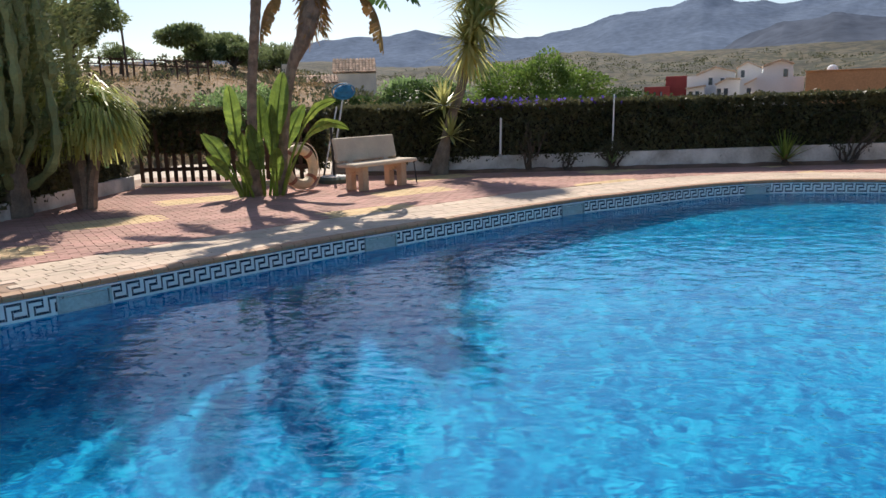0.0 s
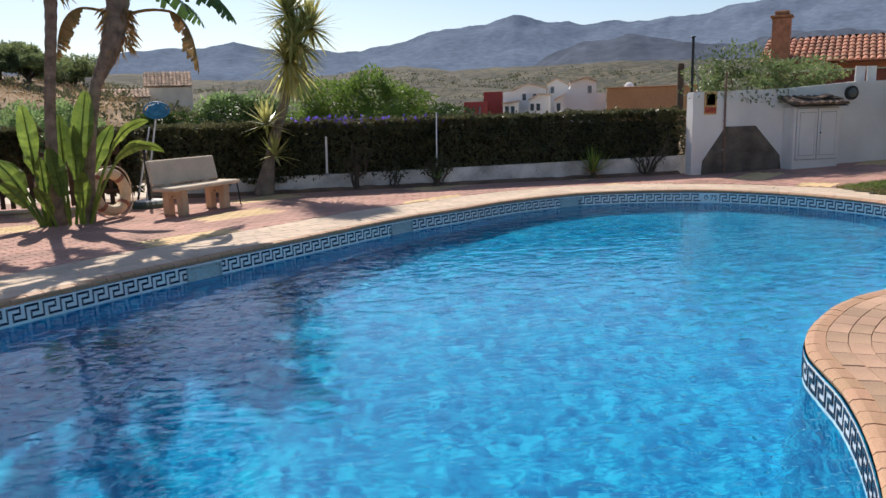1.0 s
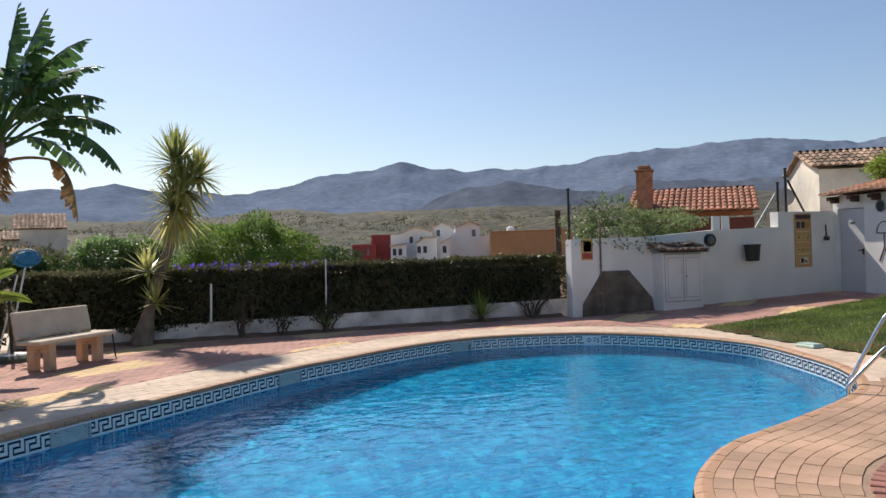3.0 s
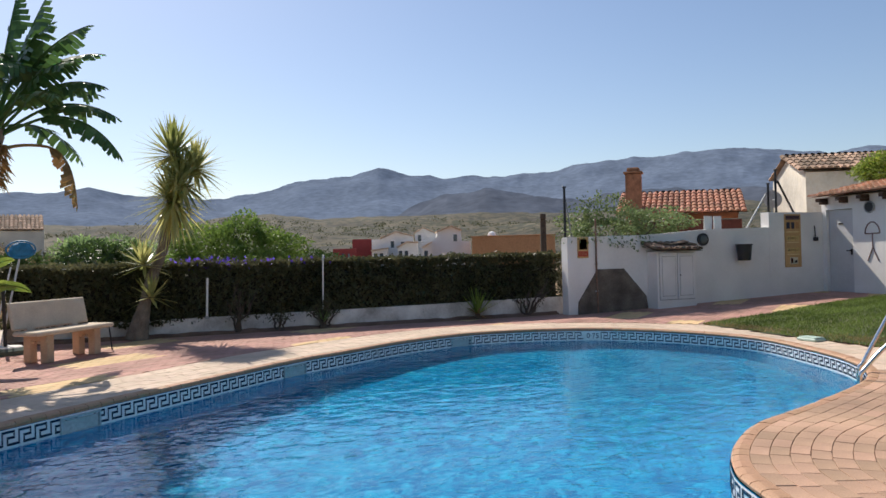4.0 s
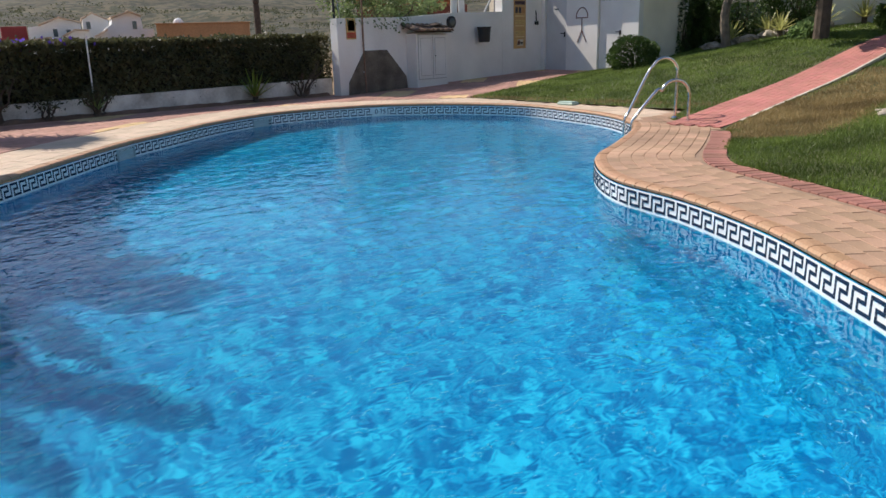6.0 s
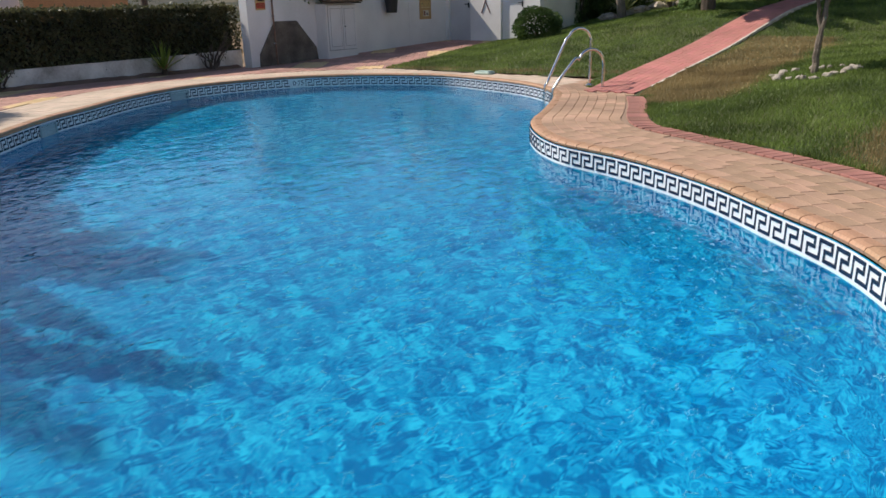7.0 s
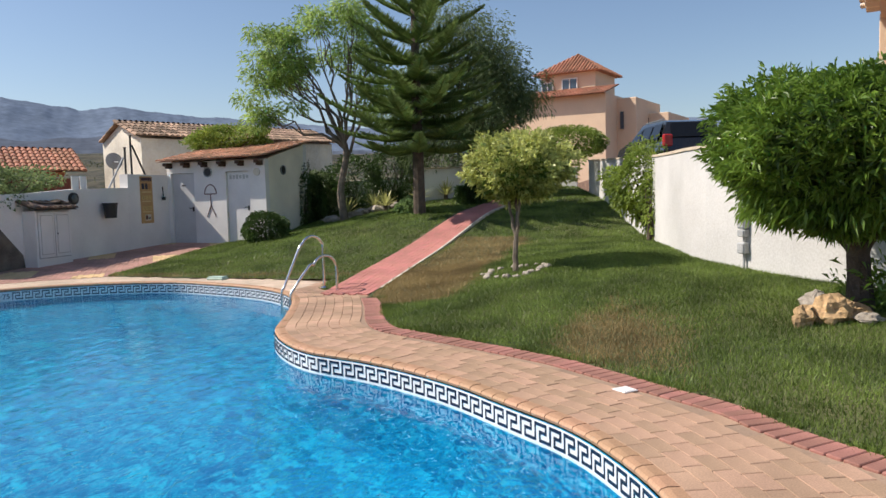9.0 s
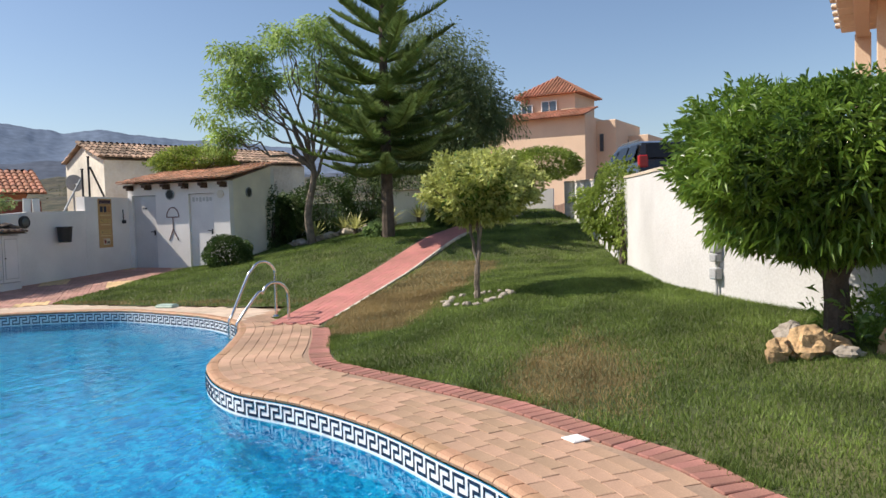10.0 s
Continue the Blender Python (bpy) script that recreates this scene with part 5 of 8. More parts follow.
def build_villa():
    """Peach villa beyond the upper parking."""
    s = thing("villa", "peach rendered villa with red tiled roofs", "house", (52, 6, 1.5))
    def at(az, r):
        return Vector((-2.38 + math.sin(radians(az)) * r, 0.74 + math.cos(radians(az)) * r, 0))
    R = 52.0
    c = at(85.4, R + 3.5)
    wdir = (at(80.6, R) - at(90, R)).normalized()      # to the left as seen
    ndir = Vector((-wdir.y, wdir.x, 0))
    if ndir.x > 0:
        ndir = -ndir
    m = Matrix(((-wdir.x, -ndir.x, 0), (-wdir.y, -ndir.y, 0), (0, 0, 1)))
    def P(az_off, depth, z):
        q = at(85.45 + az_off, R) - ndir * depth
        return (q.x, q.y, z)
    def z_el(el):
        return 1.485 + R * math.tan(radians(el))
    g = Geo().box(P(0.0, 3.6, (z_el(6.8) + 1) / 2), (6.5, 7.2, z_el(6.8) - 1), m, 0.03)
    part("wall", g, PEACH, s)
    g = Geo().box(P(-4.0, 4.2, (z_el(5.9) + 1) / 2), (2.7, 6.0, z_el(5.9) - 1), m, 0.03)
    part("side_wing", g, PEACH, s)
    g = Geo().box(P(4.0, 5.5, (z_el(6.6) + 1) / 2), (2.0, 6.0, z_el(6.6) - 1), m, 0.05)
    part("stair_tower", g, PEACH, s)
    g = Geo().box(P(5.5, 8.5, (z_el(5.6) + 1) / 2), (2.2, 6.0, z_el(5.6) - 1), m, 0.03)
    part("rear_wing", g, PEACH, s)
    tw = Geo().box(P(-0.5, 4.6, z_el(7.6)), (4.2, 4.2, z_el(8.95) - z_el(6.2)), m, 0.03)
    part("tower", tw, PEACH, s, "square upper storey")
    # lean-to roof in front of the tower
    a, b = P(-3.6, -0.5, z_el(6.7)), P(3.75, -0.5, z_el(6.7))
    tile_roof("roof", a, b, -ndir * 3.0, z_el(7.6) - z_el(6.7), ROOFT, s, 0.24, 0.5, "red tiled lean-to roof")
    # hipped tower roof
    e = 2.6
    top = Vector(P(-0.5, 4.6, z_el(10.35) + 0.3))
    cs = []
    for u, v in ((-1, -1), (1, -1), (1, 1), (-1, 1)):
        q = m @ Vector((u * e, v * e, 0)) + Vector(P(-0.5, 4.6, z_el(8.9)))
        cs.append(q)
    g = Geo()
    g.add([*cs, top], [(0, 1, 4), (1, 2, 4), (2, 3, 4), (3, 0, 4), (3, 2, 1, 0)])
    for i in range(4):
        p, q = cs[i], cs[(i + 1) % 4]
        nrm = (q - p).cross(top - p).normalized()
        if nrm.z < 0:
            nrm = -nrm
        for k in range(1, 20):
            f = k / 20
            st = p.lerp(q, f)
            h = 1 - abs(2 * f - 1)
            mid = (p + q) / 2
            up = top - mid
            g.tube([st + nrm * 0.03, st + up * h + nrm * 0.03], 0.07, 5)
    part("tower_roof", g, ROOFT, s, "hipped red tile roof")
    window(s, P(-2.2, 2.4, z_el(7.85)), 0.85, 0.8, ndir)
    window(s, P(-0.3, 2.4, z_el(8.0)), 1.15, 0.85, ndir)
    g = Geo().disc(P(-2.2, 2.45, z_el(8.6)), ndir, 0.22, 0.03, 14)
    part("air_vent", g, ROOFT, s)
    for az_, z_ in ((4.0, 4.9), (5.0, 4.6)):
        part("slit_window", Geo().box(P(az_, 2.4 if az_ < 4.5 else 5.4, z_el(z_)), (0.25, 0.1, 1.2), m), GLASS, s)
    dish = Geo().blob(P(-4.4, 3.2, z_el(6.5)), (0.6, 0.6, 0.6), 3, 0.0, 14)
    part("dome", dish, PEACH, s, "small rounded parapet")
    s.rotation_euler.z = -0.38
    s.location.z += 0.3


build_villa()


def build_red_house():
    """Low house with a red tiled roof and a brick chimney beyond the wall."""
    s = thing("tiled_house", "low house with red tiled roof behind the wall", "house", (18, 22, 0))
    a, b = polar(35.7, 25.2, 2.45), polar(44.9, 25.2, 2.40)
    d = (b - a).normalized()
    up = Vector((-d.y, d.x, 0))
    if up.y < 0:
        up = -up
    m = Matrix(((d.x, up.x, 0), (d.y, up.y, 0), (0, 0, 1)))
    c = (a + b) / 2 + up * 2.4
    part("wall", Geo().box((c.x, c.y, 0.6), ((b - a).length - 0.3, 4.4, 3.4), m, 0.02), mat("dark_red_render", (0.16, 0.05, 0.035), 0.9, 0.2, 1, 20, 0.2, 0.01), s)
    tile_roof("roof", a + Vector((0, 0, 0.1)), b + Vector((0, 0, 0.1)), up * 2.5, 0.85, ROOFT, s, 0.18, 0.36, "red clay tile roof")
    tile_roof("roof", b + up * 5.0 + Vector((0, 0, 0.1)), a + up * 5.0 + Vector((0, 0, 0.1)), -up * 2.5, 0.85, ROOFT, s, 0.22, 0.4, "red clay tile roof")
    ch = polar(37.1, 25.6, 0)
    brick = mat("chimney_brick", (0.36, 0.17, 0.09), 0.9, 0.3, 5, 40, 0.5, 0.01, rand="object")
    cm = part("chimney", Geo().box((ch.x, ch.y, 3.05), (0.50, 0.50, 1.7), m, 0.01), brick, s, "square brick chimney")
    part("chimney_cap", Geo().box((ch.x, ch.y, 3.95), (0.60, 0.60, 0.07), m, 0.01).box((ch.x, ch.y, 4.06), (0.40, 0.40, 0.12), m, 0.03), brick, cm)


build_red_house()


def build_old_house():
    """Old white house with weathered tiles behind the shed."""
    s = thing("old_house", "old whitewashed house with weathered tile roof", "house", (24, 20, 1))
    def at(az, r, el):
        return Vector((-2.38 + math.sin(radians(az)) * r, 0.74 + math.cos(radians(az)) * r, 1.485 + r * math.tan(radians(el))))
    a, b = at(51.9, 26, 4.75), at(66.5, 30, 4.1)
    a.z = b.z = (a.z + b.z) / 2
    d = (b - a).normalized()
    up = Vector((-d.y, d.x, 0))
    if up.y < 0:
        up = -up
    m = Matrix(((d.x, up.x, 0), (d.y, up.y, 0), (0, 0, 1)))
    L = (b - a).length
    rise, run = 0.62, 1.7
    g = Geo()
    pr = [(0, -0.2), (0, a.z - 0.05), (run, a.z + rise - 0.08), (2 * run, a.z - 0.05), (2 * run, -0.2)]
    vs = []
    for u in (0.15, L - 0.15):
        for w, z in pr:
            q = a + d * u + up * (w * 0.96 + 0.15)
            vs.append((q.x, q.y, z))
    g.add(vs, [(0, 1, 2, 3, 4), (9, 8, 7, 6, 5)] + [(i, i + 5, (i + 1) % 5 + 5, (i + 1) % 5) for i in range(5)])
    part("wall", g, OLDWALL, s, "patchy whitewashed walls")
    tile_roof("roof", a - d * 0.1, b + d * 0.1, up * (run + 0.1), rise, OLDROOF, s, 0.19, 0.34, "weathered clay tiles")
    tile_roof("roof", b + up * 2 * run, a + up * 2 * run, -up * run, rise, OLDROOF, s, 0.19, 0.34, "weathered clay tiles")
    q = at(50.1, 25.6, 2.9)
    part("satellite_dish", Geo().tube([q, q + Vector((-0.05, -0.09, 0.02))], [0.23, 0.27], 20), mat("dish_paint", (0.30, 0.29, 0.28), 0.6, 0.1, 3, 40, 0.1, 0.002), s, "grey satellite dish")
    part("dish_arm", Geo().tube([q + Vector((0, 0, -0.9)), q, q + Vector((-0.35, -0.5, -0.05))], 0.03, 6), GREYM, s)


build_old_house()


def build_far_houses():
    """White terrace, red house and a bare block beyond the hedge."""
    def blk(name, label, az0, az1, r, el, material, zb=-3.0, depth=8.0):
        p, q = polar(az0, r), polar(az1, r)
        d = (q - p).normalized()
        n = Vector((d.y, -d.x, 0))
        c = (p + q) / 2 - n * depth / 2
        m = Matrix(((d.x, -n.x, 0), (d.y, -n.y, 0), (0, 0, 1)))
        z1 = 1.45 + r * math.tan(radians(el))
        return p, q, d, n, m, c, z1
    s = thing("red_house", "dark red cubic house beyond the hedge", "house", tuple(polar(14.6, 95)))
    rm = mat("dark_red_paint", (0.30, 0.055, 0.05), 0.9, 0.12, 0.4, 10, 0.2, 0.01)
    for a0, a1, e in ((13.4, 15.2, 0.62), (14.9, 16.4, 1.33)):
        p, q, d, n, m, c, z1 = blk("", "", a0, a1, 95 if a0 < 14 else 97, e, rm)
        part("wall", Geo().box((c.x, c.y, (z1 - 3) / 2), ((q - p).length, 8, z1 + 3), m, 0.05), rm, s)
    for k in range(3):
        p = polar(13.7 + k * 0.45, 95)
        part("window", Geo().box((p.x, p.y, 1.4), (0.25, 0.25, 0.9), None, 0.02), GLASS, s)
    wm = mat("white_house_paint", (0.84, 0.83, 0.81), 0.9, 0.06, 0.5, 10, 0.2, 0.01)
    sandy = mat("sandy_roof", (0.62, 0.47, 0.34), 0.9, 0.2, 0.8, 12, 0.3, 0.02)
    # each house: distance, depth, skyline as (bearing, elevation) with its roofed stretches, windows; then its lower porch
    terrace = [
        (95, 7, [(19.75, 1.62), (20.4, 2.01), (21.35, 1.56)], (0, 1), [(20.1, 1.25)], None),
        (92, 7, [(16.4, 1.2), (17.1, 1.25), (18.3, 1.74), (19.6, 1.38)], (1, 2), [(18.0, 0.8), (18.8, 0.75)], (89.5, [(16.4, 0.30), (17.6, 0.46)], [(16.7, -0.12), (17.15, -0.12)])),
        (88, 6, [(18.4, 0.52), (19.15, 0.92), (19.95, 0.86)], (0, 1), [(18.62, 0.02), (19.08, 0.02)], None),
        (86, 7, [(20.95, 0.95), (21.45, 1.3), (21.5, 1.66), (22.6, 2.06), (23.35, 1.74), (23.4, 0.95), (24.1, 0.92)], (2, 3), [(22.9, 1.2)], (84, [(20.35, 0.44), (21.05, 0.85)], [(20.62, -0.02)])),
    ]
    def pt(az, el, r, back):
        q = polar(az, r)
        d = Vector((math.sin(radians(20)), math.cos(radians(20)), 0))
        return (q.x + d.x * back, q.y + d.y * back, 1.55 + r * math.tan(radians(el)))
    def volume(s, r, depth, sky, roofed, wins, name):
        k = len(sky)
        prof = [(sky[-1][0], -2.2), (sky[0][0], -2.2)] + sky
        vs = [pt(a, e, r, 0) for a, e in prof] + [pt(a, e, r, depth) for a, e in prof]
        n = len(prof)
        w = part(name, Geo().add(vs, [tuple(range(n)), tuple(range(2 * n - 1, n - 1, -1))] + [(i, n + i, n + (i + 1) % n, (i + 1) % n) for i in range(n)]), wm, s)
        for j in roofed:
            (a0, e0), (a1, e1) = sky[j], sky[j + 1]
            vs = [Vector(pt(a, e, r, b)) + Vector((0, 0, dz)) for dz in (0.03, 0.17) for a, e, b in ((a0 - 0.07, e0, -0.5), (a1 + 0.05, e1, -0.5), (a1 + 0.05, e1, depth + 0.2), (a0 - 0.07, e0, depth + 0.2))]
            part("roof", Geo().add(vs, [(0, 3, 2, 1), (4, 5, 6, 7), (0, 1, 5, 4), (1, 2, 6, 5), (2, 3, 7, 6), (3, 0, 4, 7)]), sandy, s, "pale sandy tiled roof")
        d = Vector((math.sin(radians(20)), math.cos(radians(20)), 0))
        m = Matrix(((d.y, d.x, 0), (-d.x, d.y, 0), (0, 0, 1)))
        for a, e in wins:
            c = Vector(pt(a, e, r, 0))
            fr = part("window", Geo().box(c, (0.62, 0.14, 1.0), m, 0.02), wm, s)
            part("pane", Geo().box(c - d * 0.05, (0.42, 0.08, 0.8), m), GLASS, fr)
    for r, depth, sky, roofed, wins, porch in terrace:
        s = thing("white_house", "white terraced house with pale tiled roofs", "house", tuple(polar(sky[1][0], r)), "white terrace")
        volume(s, r, depth, sky, roofed, wins, "wall")
        if porch:
            volume(s, porch[0], 3, porch[1], (0,), porch[2], "porch")
    om = mat("bare_brick_orange", (0.52, 0.27, 0.13), 0.9, 0.12, 0.3, 8, 0.2, 0.01)
    p, q, d, n, m, c, z1 = blk("", "", 24.2, 30.6, 80, 1.28, om)
    s = thing("brick_block", "bare orange-brown flat-roofed building", "building", tuple((p + q) / 2))
    part("wall", Geo().box((c.x, c.y, (z1 - 3) / 2), ((q - p).length, 8, z1 + 3), m, 0.05), om, s)
    part("roof_edge", Geo().box((c.x, c.y, z1 + 0.05), ((q - p).length + 0.2, 8.2, 0.12), m, 0.03), om, s)
    dd = c - d * 2.4
    part("dome", Geo().blob((dd.x, dd.y, z1 + 0.2), (0.5, 0.5, 0.5), 2, 0.0, 12), wm, s, "small white roof dome")
    ch = polar(30.0, 40)
    s = thing("chimney_pot", "dark metal chimney cowl behind the hedge", "chimney", (ch.x, ch.y, 0))
    part("flue", Geo().tube([(ch.x, ch.y, 1.0), (ch.x, ch.y, 3.1)], 0.16, 10), DARKBARK, s)
    part("cowl", Geo().tube([(ch.x, ch.y, 3.1), (ch.x, ch.y, 3.2), (ch.x, ch.y, 3.45)], [0.10, 0.17, 0.15], 10), DARKBARK, s)
    # ruined farmhouse on the slope to the north-west
    s = thing("farmhouse", "old cream farmhouse with weathered tiles on the slope", "house", tuple(polar(-9, 70)))
    for a0, a1, e0, e1, r in ((-9.7, -6.4, 2.25, 3.3, 70), (-13.0, -9.2, 1.5, 2.1, 64)):
        p, q = polar(a0, r), polar(a1, r)
        d = (q - p).normalized()
        up = Vector((-d.y, d.x, 0))
        z0, zr = 1.45 + r * math.tan(radians(e0)), 1.45 + r * math.tan(radians(e1))
        m = Matrix(((d.x, up.x, 0), (d.y, up.y, 0), (0, 0, 1)))
        c = (p + q) / 2 + up * 2.5
        vs = []
        for u in (0, (q - p).length):
            for w, z in ((0, -1), (0, z0), (2.5, zr), (5, z0), (5, -1)):
                k = p + d * u + up * w
                vs.append((k.x, k.y, z))
        part("wall", Geo().add(vs, [(0, 1, 2, 3, 4), (9, 8, 7, 6, 5)] + [(i, i + 5, (i + 1) % 5 + 5, (i + 1) % 5) for i in range(5)]), CREAM, s)
        pe, qe = p.copy(), q.copy()
        pe.z = qe.z = z0 + 0.05
        tile_roof("roof", pe - up * 0.2, qe - up * 0.2, up * 2.7, zr - z0 + 0.05, OLDROOF, s, 0.3, 0.5, "weathered clay tiles")
    t = polar(-13.0, 66)
    part("chimney", Geo().box((t.x, t.y, 3.9), (0.7, 0.7, 2.0), None, 0.03), CREAM, s)


build_far_houses()


def build_car():
    """Dark estate car parked above the retaining wall."""
    O = Vector((-2.38, 0.74, 0))
    c = O + Vector((math.sin(radians(91.8)), math.cos(radians(91.8)), 0)) * 23
    s = thing("car", "dark grey estate car parked above the wall", "car", (c.x, c.y, 1.9))
    f = Vector((0.95, 0.31, 0)).normalized()     # nose away, turned to the left
    m = Matrix(((f.x, -f.y, 0), (f.y, f.x, 0), (0, 0, 1)))
    paint = mat("dark_car_paint", (0.022, 0.022, 0.025), 0.25, 0.05, 1, 30, 0.0, 0.001, gloss=0.8)
    tint_ = mat("car_glass", (0.012, 0.014, 0.018), 0.12, 0.1, 2, 20, 0.0, 0.001, spec=0.25)
    prof = [(-2.15, 0.35), (-2.2, 0.62), (-2.12, 0.95), (-1.85, 1.43), (-1.5, 1.50), (0.1, 1.50), (0.75, 1.05), (1.9, 0.86), (2.15, 0.6), (2.15, 0.35)]
    def body(ps, w0, w1, zc):
        vs = []
        k = len(ps)
        for sgn in (-1, 1):
            for x, z in ps:
                w = w0 if z < zc else w0 + (w1 - w0) * min(1, (z - zc) / 0.5)
                vs.append(m @ Vector((x, sgn * w, z)) + Vector((c.x, c.y, 1.9)))
        return vs, [tuple(range(k))[::-1], tuple(range(k, 2 * k))] + [(i, (i + 1) % k, k + (i + 1) % k, k + i) for i in range(k)]
    b = part("body", Geo().add(*body(prof, 0.87, 0.66, 0.95)), paint, s)
    for side in (-1, 1):
        for x0, x1 in ((-1.75, -1.05), (-0.98, -0.2), (-0.13, 0.55)):
            top0, top1 = 1.40, 1.40 if x1 < 0.3 else 1.12
            y0, y1 = side * 0.89, side * 0.715
            vs = [m @ Vector(q) + Vector((c.x, c.y, 1.9)) for q in ((x0, y0, 0.98), (x1, y0, 0.98), (x1 - 0.03, y1 if top1 > 1.2 else side * 0.84, top1), (x0 + 0.05, y1, top0))]
            part("side_window", Geo().add(vs, [(0, 1, 2, 3)]), tint_, b)
        tl = m @ Vector((-2.13, side * 0.74, 0.9)) + Vector((c.x, c.y, 1.9))
        part("tail_light", Geo().box(tl, (0.14, 0.26, 0.34), m, 0.03), mat("red_lens", (0.45, 0.02, 0.02), 0.2, 0.1, 5, 50, 0.0, 0.001), s, "red tail light")
        part("roof_rail", Geo().tube([m @ Vector((x, side * 0.6, 1.54)) + Vector((c.x, c.y, 1.9)) for x in (-1.5, 0.0)], 0.02, 6), GREYM, s)
        for x in (-1.35, 1.35):
            w = m @ Vector((x, side * 0.8, 0.32)) + Vector((c.x, c.y, 1.9))
            ax = m @ Vector((0, side, 0))
            ty = part("wheel", Geo().disc(w - ax * 0.1, ax, 0.32, 0.2, 20), BLACKM, s)
            part("rim", Geo().disc(w + ax * 0.09, ax, 0.2, 0.02, 14), GREYM, ty)
    rw = [m @ Vector(q) + Vector((c.x, c.y, 1.9)) for q in ((-2.14, -0.62, 1.0), (-2.14, 0.62, 1.0), (-1.9, 0.55, 1.4), (-1.9, -0.55, 1.4))]
    part("rear_window", Geo().add(rw, [(0, 1, 2, 3)]), tint_, b)
    bp = m @ Vector((-2.2, 0, 0.45)) + Vector((c.x, c.y, 1.9))
    part("bumper", Geo().box(bp, (0.14, 1.7, 0.22), m, 0.04), paint, s)


build_car()


def build_pergola():
    """Corner of a peach building with a slatted pergola high on the slope."""
    O = Vector((-2.38, 0.74, 0))
    def at(az, r, z):
        return O + Vector((math.sin(radians(az)) * r, math.cos(radians(az)) * r, z))
    u = (at(106.9, 10, 0) - O).normalized()           # away from the pool
    v = Vector((u.y, -u.x, 0))                        # to the south
    m = Matrix(((v.x, u.x, 0), (v.y, u.y, 0), (0, 0, 1)))
    c = at(106.35, 23.9, 0)
    s = thing("pergola", "peach pergola with slats on the upper house", "pergola", (c.x, c.y, 1.9))
    part("pillar", Geo().box(c + Vector((0, 0, 4.0)), (0.40, 0.40, 4.4), m, 0.02), PEACH, s)
    p2 = at(108.3, 21.0, 0)
    part("pillar", Geo().box(p2 + Vector((0, 0, 4.1)), (0.85, 0.5, 4.6), m, 0.02), PEACH, s)
    part("beam", Geo().box(c - u * 3.2 + Vector((0, 0, 6.24)), (0.34, 7.2, 0.30), m, 0.02), PEACH, s)
    part("beam", Geo().box(c - u * 3.2 + v * 2.6 + Vector((0, 0, 6.24)), (0.34, 7.2, 0.30), m, 0.02), PEACH, s)
    cream = mat("cream_slat", (0.84, 0.66, 0.48), 0.8, 0.05, 1, 20, 0.1, 0.01)
    for k in range(9):
        q = c - u * (k * 0.78 - 0.1) + v * 1.25 + Vector((0, 0, 6.48))
        g = Geo().box(q, (3.6, 0.70, 0.17), m, 0.03)
        g.box(q - v * 1.86 + Vector((0, 0, 0.06)), (0.16, 0.36, 0.09), m, 0.03)
        part("slat", g, cream, s)


build_pergola()

# ---- plants ----
def paddle(parent, material, base, dirn, pet, blade, width, rng, sag=0.5, split=0.5, face=None, fold=0.25, across=None, wave=0.0):
    """One banana-like leaf under its plant: a blade cut into strips on both sides of its midrib, and an arching stalk."""
    d = Vector(dirn).normalized()
    side = d.cross(Vector((0, 0, 1)))
    side = side.normalized() if side.length > 0.05 else Vector((1, 0, 0))
    if face is not None:
        side = Vector((math.cos(face), math.sin(face), 0))
        side = (side - d * side.dot(d)).normalized()
    if across is not None:
        side = Vector(across).normalized()
    ph = rng.uniform(0, 6)
    pts = []
    n1, n2 = 6, 16
    p, v = Vector(base), d.copy()
    for i in range(n1 + n2 + 1):
        pts.append(p.copy())
        st = pet / n1 if i < n1 else blade / n2
        f = 0.25 if i < n1 else 1.0
        v = (v + Vector((0, 0, -1)) * sag * f * st * 0.9).normalized()
        p += v * st
    g = Geo()
    keep = {}
    for i in range(n2):
        a, b = pts[n1 + i], pts[n1 + i + 1]
        t = (i + 0.5) / n2
        w = width * 0.5 * (math.sin(math.pi * min(1, t * 0.92 + 0.10)) ** 0.6)
        ax = (b - a)
        up = side.cross(ax.normalized())
        if up.z < 0:
            up = -up
        for s in (-1, 1):
            cut = split * rng.uniform(0, 1) ** 2
            o0 = side * s * w * (rng.uniform(0.85, 1.1) if split > 0.2 else 1.0) * (1 - 0.6 * fold) + ax * 0.8 + up * w * (0.10 - fold - 0.7 * cut * rng.uniform(0.3, 1))
            o0 += up * w * wave * math.sin(i * 0.9 + ph + s)
            q0, q1 = a + o0 + ax * 0.35 * cut, b + o0
            if split < 0.2:
                q0 = keep[s] if i else q0
                keep[s] = q1
            m0, m1 = a.lerp(q0, 0.5) + up * w * 0.12, b.lerp(q1, 0.5) + up * w * 0.12
            g.add([a, b, m1, m0, q1, q0], [(0, 1, 2, 3), (3, 2, 4, 5)])
    lf = part("leaf", g, material, parent)
    part("stalk", Geo().tube(pts, [0.022 * (1 - 0.85 * i / (n1 + n2)) + 0.003 for i in range(n1 + n2 + 1)], 5, False), material, lf)


